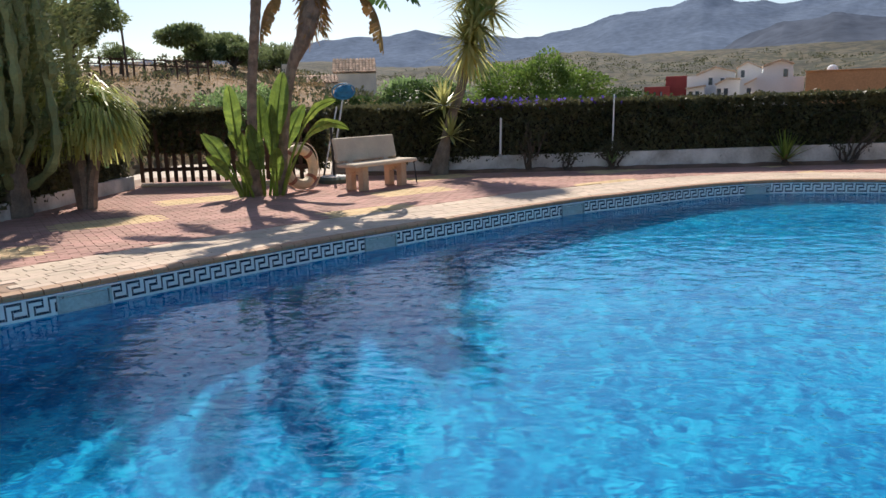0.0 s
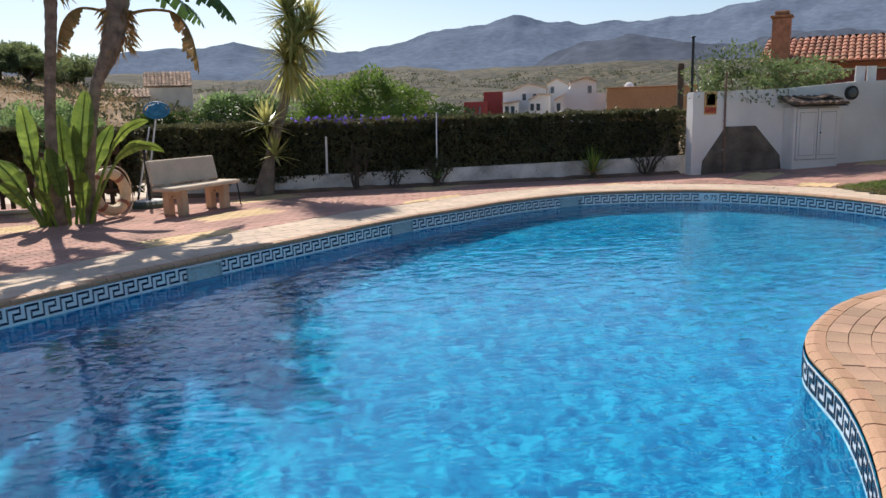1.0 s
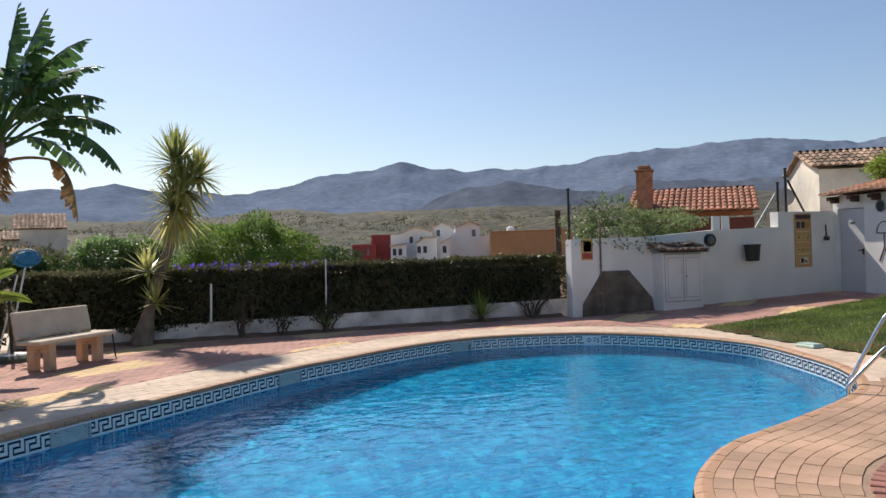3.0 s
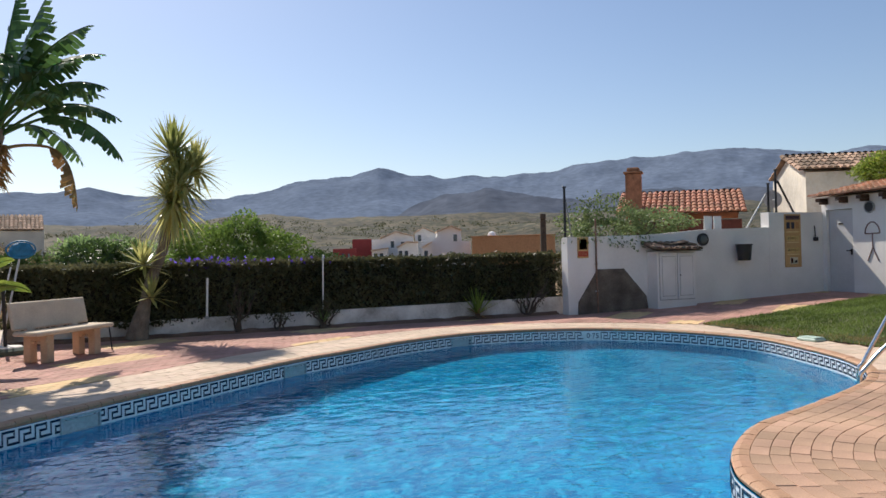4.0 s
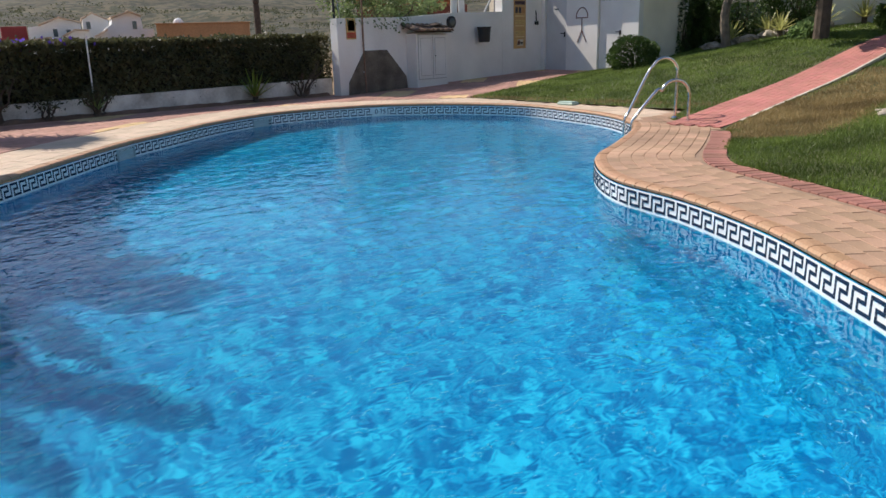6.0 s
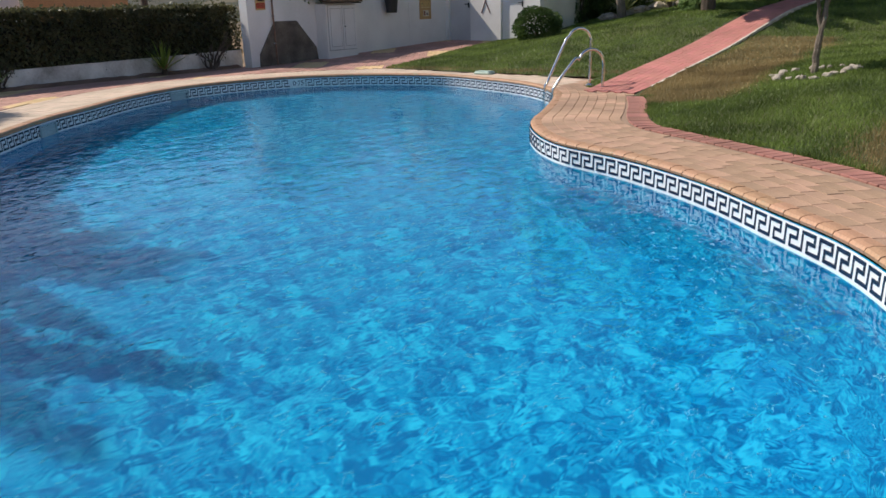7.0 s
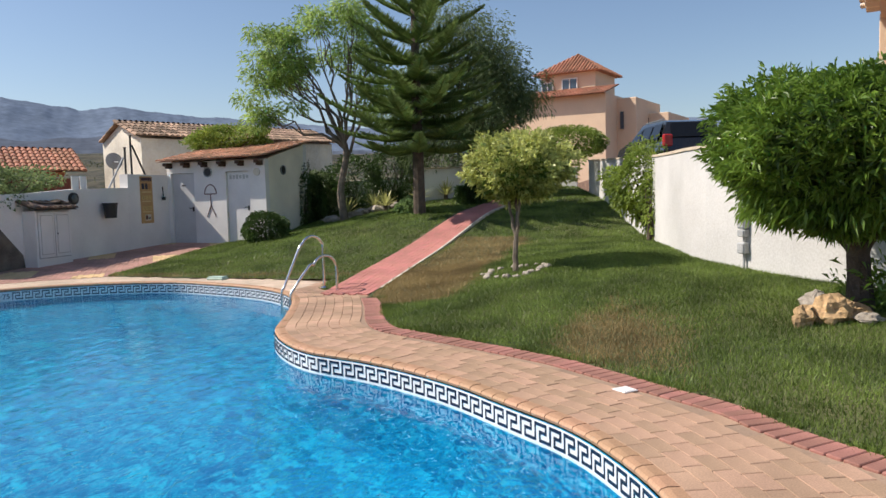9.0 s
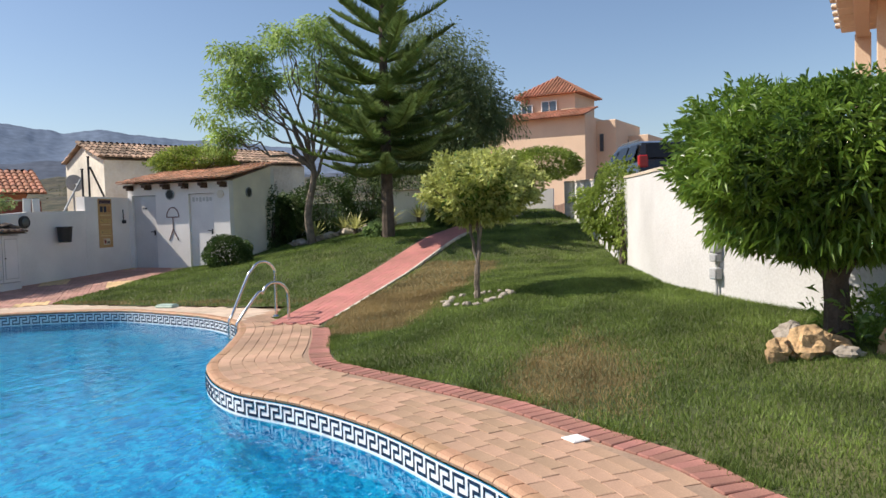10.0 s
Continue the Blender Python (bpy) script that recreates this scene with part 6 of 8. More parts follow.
def build_strelitzia():
    rng = np.random.default_rng(21)
    s = thing("strelitzia", "giant bird-of-paradise plant with ragged paddle leaves", "tree", (-2.7, 11.9, 0))
    trunks = [[(-2.98, 11.8, 0), (-2.96, 11.82, 0.9), (-2.91, 11.84, 1.73), (-2.74, 11.8, 2.98), (-2.68, 11.8, 3.9)],
              [(-2.62, 11.95, 0), (-2.48, 11.97, 1.0), (-2.32, 12.0, 1.93), (-2.08, 12.02, 2.45), (-1.95, 12.15, 3.0), (-1.92, 12.25, 3.35)]]
    radii = [[0.12, 0.075, 0.07, 0.075, 0.11], [0.11, 0.07, 0.065, 0.08, 0.15, 0.15]]
    tm = mat("palm_trunk", (0.27, 0.19, 0.14), 0.95, 0.35, 9, 60, 0.9, 0.02)
    for tr_, rd in zip(trunks, radii):
        q = spline(tr_, 0.09)
        rr_ = np.interp(np.linspace(0, 1, len(q)), np.linspace(0, 1, len(rd)), rd)
        rr_ = rr_ * (1 + 0.10 * (np.arange(len(q)) % 2))
        part("trunk", Geo().tube(q, list(rr_), 10), tm, s, "ringed brown trunk")
    for top, n, L in (((-1.92, 12.25, 3.3), 14, 1.25), ((-2.68, 11.8, 3.85), 10, 1.2)):
        for k in range(n):
            a = k * 2.4 + 0.6
            el = rng.uniform(0.25, 1.3)
            d = (math.cos(a) * math.cos(el), math.sin(a) * math.cos(el), math.sin(el))
            paddle(s, L_STRELD, top, d, rng.uniform(0.45, 0.75), L * rng.uniform(0.8, 1.1), 0.52, rng, 0.9, 0.9, None, 0.5, None, 0.2)
    # the leaves that hang towards the pool
    for d, pt, bl, sg in (((0.9, -0.3, 0.55), 0.7, 1.35, 1.35), ((0.5, -0.16, 1.1), 1.0, 1.15, 0.9), ((0.7, -0.22, 0.9), 0.75, 1.1, 1.2), ((0.6, -0.5, 1.0), 0.8, 1.1, 1.0), ((0.75, 0.1, 0.7), 0.7, 1.15, 1.2),
                          ((0.30, -0.1, 1.0), 0.85, 1.3, 0.35), ((-0.2, -0.2, 1.0), 0.9, 1.35, 0.4), ((0.12, 0.1, 1.0), 0.95, 1.3, 0.3), ((0.42, 0.2, 1.0), 0.8, 1.15, 0.6)):
        paddle(s, L_STRELD, (-1.92, 12.22, 3.12), d, pt, bl, 0.54, rng, sg, 0.95, None, 0.6, None, 0.2)
    paddle(s, L_DEAD, (-1.82, 12.15, 2.98), (0.95, -0.1, 0.42), 0.62, 1.0, 0.34, rng, 4.2, 0.9, None, 0.7, (0.35, -0.9, 0.1), 0.3)
    paddle(s, L_DEAD, (-2.0, 12.2, 3.0), (-0.8, -0.3, 0.35), 0.4, 0.9, 0.36, rng, 4.0, 0.9, None, 0.7, (0.3, -0.9, 0.1), 0.3)
    # dry fibres under the crowns
    for cx, cy, cz in ((-1.95, 12.15, 2.75), (-2.70, 11.8, 3.5)):
        n = 150
        a = rng.uniform(0, 2 * math.pi, n)
        P = np.c_[cx + np.cos(a) * 0.13, cy + np.sin(a) * 0.13, cz + rng.uniform(-0.25, 0.35, n)]
        scatter("dry_sheath", leaves_mesh("dry_sheath", P, np.c_[np.cos(a) * 0.5, np.sin(a) * 0.5, np.full(n, -0.5)], 0.19, 0.03, L_DEAD, rng, 0.4, 0.3), s, "hanging brown dry fibres")
    # young leaves round the foot: place, way, stalk, blade, facing, sag, width
    low = [(-3.12, 11.72, (-0.05, -0.05, 1), 0.95, 0.75, 0.25, 0.25, 0.25), (-3.18, 11.7, (-0.30, -0.1, 1), 0.50, 0.62, 0.5, 1.1, 0.24), (-3.14, 11.65, (-0.42, -0.2, 0.9), 0.34, 0.48, 0.2, 1.0, 0.20),
           (-3.1, 11.8, (-0.16, 0.1, 1), 0.75, 0.62, -0.5, 0.5, 0.26), (-3.05, 11.66, (0.02, -0.15, 1), 0.45, 0.55, -0.3, 0.7, 0.22), (-3.15, 11.75, (-0.32, 0.1, 0.9), 0.6, 0.5, 0.6, 1.2, 0.22),
           (-2.74, 11.8, (0.16, -0.02, 1), 0.95, 0.95, 0.15, 0.2, 0.29), (-2.66, 11.75, (0.05, -0.1, 1), 0.62, 0.80, -0.4, 0.5, 0.27), (-2.8, 11.72, (-0.06, -0.15, 1), 0.42, 0.72, 0.5, 0.8, 0.25),
           (-2.7, 11.9, (0.28, 0.1, 1), 0.75, 0.75, 0.7, 0.6, 0.24), (-2.86, 11.95, (-0.05, 0.2, 1), 0.9, 0.7, 0.0, 0.3, 0.26), (-2.6, 11.7, (0.12, -0.3, 1), 0.25, 0.6, 0.3, 1.0, 0.22),
           (-2.95, 11.6, (-0.1, -0.35, 0.9), 0.2, 0.5, -0.2, 1.2, 0.2)]
    for x, y, d, pt, bl, fc, sg, w in low:
        paddle(s, L_STREL, (x, y, 0.0), d, pt, bl, w * 1.1, rng, sg * 1.3, 0.08, fc, 0.10, None, 0.14)
    # yellow-green leaves that arch over the life ring
    for b, d, pt, bl, sg, w in (((-2.52, 11.75, 0.0), (0.34, -0.05, 1.0), 0.98, 0.78, 2.5, 0.20), ((-2.55, 11.85, 0.0), (0.26, 0.05, 1.05), 1.12, 0.68, 2.2, 0.19)):
        paddle(s, L_CREEP, b, d, pt, bl, w * 1.2, rng, sg, 0.1, None, 0.1, (0.0, -0.72, 0.7), 0.12)


def rosette(g, c, n, L, w, rng, lo=-0.5, hi=1.4, sag=0.25, axis=(0, 0, 1)):
    """Stiff sword leaves out of one point."""
    c = Vector(c)
    for k in range(n):
        a = k * 2.39996 + rng.uniform(-0.2, 0.2)
        el = lo + (hi - lo) * (k + 0.5) / n
        d = Vector((math.cos(a) * math.cos(el), math.sin(a) * math.cos(el), math.sin(el)))
        side = Vector((-math.sin(a), math.cos(a), 0))
        l = L * rng.uniform(0.75, 1.15)
        p0, p1, p2 = c + d * 0.03, c + d * l * 0.5 + Vector((0, 0, -sag * l * 0.12)), c + d * l + Vector((0, 0, -sag * l * 0.5))
        g.add([p0 - side * w * 0.4, p0 + side * w * 0.4, p1 + side * w * 0.5, p1 - side * w * 0.5, p2], [(0, 1, 2, 3), (3, 2, 4)])


def build_yucca():
    rng = np.random.default_rng(5)
    s = thing("yucca", "tall yucca with a leaning trunk and spiky crowns", "tree", (-0.15, 14.62, 0))
    q = spline([(-0.17, 14.62, 0), (-0.08, 14.62, 0.4), (0.09, 14.62, 1.05), (0.32, 14.62, 1.7), (0.47, 14.62, 2.5), (0.52, 14.6, 3.0)], 0.08)
    part("trunk", Geo().tube(q, [0.20 - 0.11 * min(1, i / 9) + (0.006 if i % 2 else 0) for i in range(len(q))], 10), BARK, s, "grey-brown leaning trunk")
    for c, n, L, lo in (((0.50, 14.6, 3.30), 135, 0.66, -0.5), ((0.88, 14.62, 3.06), 115, 0.58, -0.8), ((0.60, 14.42, 2.80), 165, 0.64, -1.0), ((0.48, 14.42, 2.45), 180, 0.70, -1.38), ((-0.02, 14.52, 1.32), 48, 0.55, -0.4), ((0.08, 14.52, 0.75), 32, 0.46, -0.5)):
        g = Geo()
        rosette(g, c, n, L * 1.18, 0.060, rng, lo, 1.5, 0.12 if lo > -1 else 0.3)
        part("leaf_crown", g, L_YUCCA, s)


def build_small_agaves():
    rng = np.random.default_rng(8)
    for x, y, n, L, hi in ((6.52, 14.74, 34, 0.72, 1.45), (3.2, 14.76, 14, 0.4, 1.2)):
        s = thing("aloe_plant", "small spiky aloe growing before the hedge", "plant", (x, y, 0), "aloes by the hedge")
        g = Geo()
        rosette(g, (x, y, 0.10), n, L, 0.04, rng, 0.45, hi, 0.1)
        part("leaves", g, L_PEPPER if x < 5 else L_CREEP, s)
        g = Geo()
        rosette(g, (x, y, 0.10), n // 2, L * 0.6, 0.04, rng, -0.1, 0.8, 0.4)
        part("dry_leaves", g, L_DEAD, s, "brown dried lower leaves")
        part("stem", Geo().tube([(x, y, 0), (x, y, 0.14)], [0.07, 0.05], 8), DARKBARK, s)
    for x, tips, leafy in ((1.6, ((-0.06, 0.92), (0.34, 0.76), (0.16, 0.6), (-0.2, 0.62), (0.05, 0.8)), 180), (3.22, ((-0.15, 0.42), (0.1, 0.5), (0.25, 0.36), (-0.28, 0.36), (0.0, 0.3)), 420),
                           (7.70, ((0.72, 0.64), (0.45, 0.42), (-0.26, 0.40), (0.1, 0.55), (-0.1, 0.36), (0.55, 0.8)), 160), (2.35, ((0.05, 0.3), (-0.12, 0.26), (0.14, 0.22)), 120)):
        s = thing("bare_shrub", "dark half-bare shrub growing before the hedge", "shrub", (x, 14.76, 0), "shrubs by the hedge")
        P = []
        for dx, h in tips:
            g = Geo()
            e = Vector((x + dx, 14.74 + rng.uniform(-0.1, 0.08), h))
            pts = limb(g, (x + rng.uniform(-0.04, 0.04), 14.76, 0.0), e, 0.030, 0.010, rng, 0.022, 6)
            for k in range(3):
                t = pts[3 + k] + Vector((rng.normal(0, 0.10), rng.normal(0, 0.05), rng.uniform(0.05, 0.2)))
                limb(g, pts[2 + k], t, 0.010, 0.004, rng, 0.01, 3)
                P.append(t)
            P.append(e)
            part("stem", g, DARKBARK, s)
        P = np.repeat(np.array([tuple(p) for p in P]), max(1, leafy // len(P)), 0)
        P = P + rng.normal(0, 0.05, P.shape)
        P[:, 2] = np.maximum(P[:, 2], 0.02)
        scatter("leaves", leaves_mesh("leaves", P, rng.normal(0, 1, P.shape), 0.07, 0.03, L_HEDGEB, rng, 0.2, 0.3), s, "sparse dull leaves")
    s = thing("soil_bed", "strip of bare reddish soil before the hedge", "soil", (3, 14.8, 0))
    vs, fs = [], []
    for k in range(108):
        x = -2.2 + k * 0.1
        for o, z in ((-0.16, -0.01), (-0.06, 0.05 + 0.03 * noise.noise(Vector((x * 3, 0, 0)))), (0.04, 0.06 + 0.03 * noise.noise(Vector((x * 3, 4, 0)))), (0.12, 0.03)):
            vs.append((x, 14.83 + o + 0.04 * noise.noise(Vector((x * 2, o * 9, 1))), z))
    for k in range(107):
        fs += [(k * 4 + i, k * 4 + i + 1, k * 4 + 5 + i, k * 4 + 4 + i) for i in range(3)]
    g = Geo().add(vs, fs)
    part("soil", g, EARTH, s)


def build_west_plants():
    rng = np.random.default_rng(15)
    s = thing("candelabra_euphorbia", "tall grey-green candelabra euphorbia with many arms", "cactus", (-5.75, 10.0, 0))
    for k in range(88):
        a, r = rng.uniform(0, 2 * math.pi), rng.uniform(0.1, 0.95)
        bx, by = -5.75 + math.cos(a) * r * 0.35, 10.0 + math.sin(a) * r * 0.35
        tx, ty = -5.75 + math.cos(a) * r, 10.0 + math.sin(a) * r
        z0, z1 = rng.uniform(0.4, 2.0), rng.uniform(2.0, 4.6)
        q = spline([(bx, by, z0), (tx, ty, z0 + 0.5), (tx + rng.normal(0, 0.05), ty + rng.normal(0, 0.05), (z0 + z1) / 2), (tx + rng.normal(0, 0.08), ty, z1)], 0.12)
        rr_ = [0.062 * (1 + 0.3 * math.sin(i * 1.9 + k)) * (1 if i < len(q) - 2 else 0.6) for i in range(len(q))]
        part("arm", Geo().tube(q, rr_, 5), L_CACT, s)
    part("trunk", Geo().tube([(-5.75, 10.0, 0), (-5.75, 10.0, 0.9), (-5.7, 10, 1.8)], [0.2, 0.17, 0.1], 9), BARK, s)
    n = 12000
    P, D = crown_points((-5.75, 10.0, 2.75), (1.0, 1.0, 2.1), n, rng, 0.3, 1.5, 0.75)
    scatter("leaves", leaves_mesh("leaves", P, D + np.array([0, 0, 0.8]), 0.10, 0.03, L_CACT, rng, 0.1, 0.4), s, "small leaves on the arm tips")
    s = thing("dragon_tree", "shaggy dragon tree with drooping narrow leaves", "tree", (-5.15, 10.7, 0))
    trunk = Geo()
    heads = []
    for k, (dx, dy, h) in enumerate(((-0.12, 0, 1.15), (0.22, 0.05, 1.25), (0.05, -0.15, 1.35), (-0.3, 0.1, 1.3), (0.42, -0.1, 1.15))):
        q = spline([(-5.15 + dx * 0.15, 10.7 + dy * 0.15, 0), (-5.15 + dx * 0.4, 10.7 + dy * 0.4, 0.5), (-5.15 + dx, 10.7 + dy, h)], 0.1)
        part("trunk", Geo().tube(q, [0.10 - 0.05 * i / len(q) for i in range(len(q))], 8), BARK, s)
        heads.append((-5.15 + dx, 10.7 + dy, h + 0.12))
    g = Geo()
    for c in heads:
        for k in range(620):
            a, el = rng.uniform(0, 2 * math.pi), rng.uniform(-0.3, 1.5)
            d = Vector((math.cos(a) * math.cos(el), math.sin(a) * math.cos(el), math.sin(el)))
            sd = Vector((-math.sin(a), math.cos(a), 0)) * 0.011
            L = rng.uniform(0.5, 0.95)
            p, v, pts = Vector(c), d.copy(), []
            for i in range(5):
                pts.append(p.copy())
                p += v * L / 4
                v = (v + Vector((0, 0, -0.8))).normalized()
            g.add([q - sd for q in pts] + [q + sd for q in pts], [(i, i + 1, 6 + i, 5 + i) for i in range(4)])
    part("leaves", g, L_LOLLY, s, "long drooping strap leaves")


def limb(g, a, b, r0, r1, rng, wob=0.08, n=6):
    a, b = Vector(a), Vector(b)
    pts = [a.lerp(b, i / n) + Vector(rng.normal(0, wob, 3)) * (0 if i in (0, n) else 1) for i in range(n + 1)]
    g.tube(pts, [r0 + (r1 - r0) * i / n for i in range(n + 1)], 7)
    return pts


def build_lolly():
    rng = np.random.default_rng(31)
    x, y, z = 7.76, 2.68, float(lawn_z(7.76, 2.68))
    s = thing("clipped_tree", "small round-clipped tree with yellow-green leaves", "tree", (x, y, z))
    g = Geo()
    limb(g, (x, y, z - 0.05), (x + 0.01, y - 0.01, z + 0.48), 0.045, 0.04, rng, 0.008)
    for dy, dx in ((0.10, 0.02), (-0.08, 0.0), (-0.02, 0.06)):
        pts = limb(g, (x + 0.01, y - 0.01, z + 0.46), (x + dx, y + dy, z + 1.15), 0.028, 0.02, rng, 0.012)
        for k in range(4):
            limb(g, pts[-1], (x + rng.normal(0, 0.35), y + rng.normal(0, 0.35), z + 1.55), 0.014, 0.005, rng, 0.03, 3)
    part("trunk", g, BARK, s, "pale forked stems")
    P, D = shoots((x + 0.06, y - 0.06, z + 1.56), (0.72, 0.78, 0.50), 1800, 7, rng, 2.6, 0.42, 2.4, 0.72, 0.25, 0.5)
    scatter("crown", leaves_mesh("crown", P, D, 0.088, 0.036, L_LOLLY, rng, 0.15, 0.25), s)
    # a darker green on the inside paints the shade within the crown
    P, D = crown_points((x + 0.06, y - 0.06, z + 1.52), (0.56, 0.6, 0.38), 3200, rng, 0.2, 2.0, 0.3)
    scatter("inner_leaves", leaves_mesh("inner_leaves", P, D, 0.085, 0.045, L_ACACIA, rng, 0.2, 0.8), s, "inner leaves in a darker green for painted shade")
    for k in range(24):
        a = 2 * math.pi * k / 24 + rng.uniform(-0.1, 0.1)
        r = rng.uniform(0.34, 0.52)
        px, py = x + r * math.cos(a), y + r * math.sin(a)
        st = Geo().blob((px, py, float(lawn_z(px, py)) + 0.02), (rng.uniform(0.035, 0.08), rng.uniform(0.03, 0.07), rng.uniform(0.02, 0.045)), k, 0.5, 8)
        tagged(st.ob("edging_stone", GREYROCK, None, "", True), "small grey stone ringing the clipped tree", "stone", "stones round the tree")


def build_norfolk():
    rng = np.random.default_rng(41)
    x, y, z = 15.75, 6.5, float(lawn_z(15.75, 6.5))
    H = 9.6
    s = thing("norfolk_pine", "tall Norfolk Island pine with tiered flat branches", "tree", (x, y, z))
    part("trunk", Geo().tube([(x, y, z - 0.1), (x - 0.02, y, z + 3), (x + 0.02, y, z + 6), (x, y, z + H)], [0.17, 0.13, 0.08, 0.02], 10), DARKBARK, s)
    tiers = [(1.7, 2.2, 7, -0.02), (2.05, 2.45, 7, 0.0), (2.4, 2.6, 7, 0.02), (2.75, 2.55, 7, 0.03), (3.1, 2.35, 7, 0.06), (3.5, 2.15, 7, 0.08), (3.95, 1.95, 7, 0.16), (4.45, 1.9, 6, 0.26), (5.15, 1.68, 5, 0.46), (5.75, 1.5, 5, 0.52),
             (6.45, 1.3, 5, 0.52), (7.15, 1.05, 5, 0.55), (7.85, 0.8, 5, 0.55), (8.5, 0.5, 4, 0.6), (9.0, 0.3, 4, 0.7)]
    for ti, (h, R, n, rise) in enumerate(tiers):
        for k in range(n):
            a = 2 * math.pi * (k + 0.37 * ti) / n + rng.uniform(-0.15, 0.15)
            d = Vector((math.cos(a), math.sin(a), 0))
            sd = Vector((-d.y, d.x, 0))
            L = R * (rng.uniform(0.72, 1.1) if h < 4 else rng.uniform(0.9, 1.06))
            lift = rise + rng.uniform(-0.05, 0.05)
            m = 14
            pts = []
            for i in range(m + 1):
                t = i / m
                pts.append(Vector((x, y, z + h)) + d * L * t + Vector((0, 0, L * (lift * t + 0.13 * t ** 3) - 0.05 * L * math.sin(math.pi * t) * (1 if h < 4.2 else 0.0))))
            g = Geo()
            g.tube(pts, [0.030 * (1 - 0.8 * i / m) + 0.005 for i in range(m + 1)], 5)
            cur = np.array([tuple(p) for p in pts])
            ax0 = (pts[-1] - pts[0]).normalized()
            up = sd.cross(ax0)
            if up.z < 0:
                up = -up
            nb = int(20 + 18 * L)
            for q in range(nb):
                t = 0.10 + 0.90 * q / (nb - 1)
                p = Vector([np.interp(t * m, np.arange(m + 1), cur[:, c]) for c in range(3)])
                bl = min(0.36, 0.22 * L + 0.05) * (1.0 if t < 0.6 else 1.0 - 0.75 * ((t - 0.6) / 0.4) ** 1.5) * rng.uniform(0.85, 1.1)
                for sg in (-1, 1):
                    v = (sd * sg * 0.75 + ax0 * 0.45 + up * rng.uniform(0.18, 0.55)).normalized()
                    e = p + v * bl
                    mid = p.lerp(e, 0.5) - up * 0.05 * bl
                    w = 0.023
                    for ax in (up, v.cross(up).normalized()):
                        g.add([p - ax * w * 0.7, mid - ax * w, e, mid + ax * w, p + ax * w * 0.7], [(0, 1, 2, 3, 4)])
            part("branch", g, L_NORF, s)
    return s


def feathery(name, label, c, trunk_pts, r0, ends, n, L, W, material, seed, spread=0.75, droop=0.2, bark=BARK, clump=(0.55, 0.55, 0.35)):
    """An airy tree: trunk, limbs to each clump, and fine leaves in loose clumps."""
    rng = np.random.default_rng(seed)
    s = thing(name, label, "tree", tuple(c))
    g = Geo()
    q = spline(trunk_pts, 0.25)
    part("trunk", g.tube(q, [r0 * (1 - 0.5 * i / len(q)) for i in range(len(q))], 9), bark, s)
    fork = Vector(tuple(q[-1]))
    P, D = [], []
    for k, e in enumerate(ends):
        e = Vector(e)
        g = Geo()
        st = Vector(tuple(q[-1 - (k % max(1, len(q) // 3))]))
        pts = limb(g, st, e, r0 * 0.4, 0.012, rng, 0.10, 7)
        for b in range(5):
            o = pts[3 + b % 4]
            t = e + Vector(rng.normal(0, 1, 3)) * 0.5 * spread
            limb(g, o, t, 0.018, 0.005, rng, 0.05, 4)
            m = n // (len(ends) * 6)
            cc = np.array(t) + np.clip(rng.normal(0, 1, (m, 3)), -1.7, 1.7) * np.array(clump) * spread * 0.6
            P.append(cc)
            D.append(cc - np.array(t) + rng.normal(0, 0.05, cc.shape))
        part("limb", g, bark, s)
        m = n // (len(ends) * 6)
        cc = np.array(e) + np.clip(rng.normal(0, 1, (m, 3)), -1.6, 1.6) * np.array(clump) * spread * 0.62
        P.append(cc)
        D.append(cc - np.array(e))
    P, D = np.concatenate(P), np.concatenate(D)
    scatter("crown", leaves_mesh("crown", P, unit(D) + np.array([0, 0, -droop]), L, W, material, rng, 0.3, 0.5), s)
    return s


def bush(name, label, c, r, n, L, W, material, seed, lump=0.3, cat_="bush", droop=0.2, group="", stem=True, freq=1.6, fill=0.5, core=True, flat_bottom=None):
    rng = np.random.default_rng(seed)
    s = thing(name, label, cat_, tuple(c), group)
    if stem:
        g = Geo()
        for k in range(7):
            limb(g, (c[0] + rng.normal(0, 0.05), c[1] + rng.normal(0, 0.05), c[2] - r[2] * 1.02), (c[0] + rng.normal(0, r[0] * 0.45), c[1] + rng.normal(0, r[1] * 0.45), c[2] + rng.uniform(-0.2, 0.4) * r[2]), 0.025 * max(1, r[2]), 0.01, rng, 0.05 * r[0], 4)
        part("stems", g, DARKBARK, s)
    P, D = crown_points(c, r, n, rng, lump, freq, fill)
    if flat_bottom is not None:
        P = P[P[:, 2] > flat_bottom]
        D = unit(P - np.array(c))
    scatter("leaves", leaves_mesh("leaves", P, D + np.array([0, 0, 0.15]), L, W, material, rng, droop, 0.55), s)
    return s


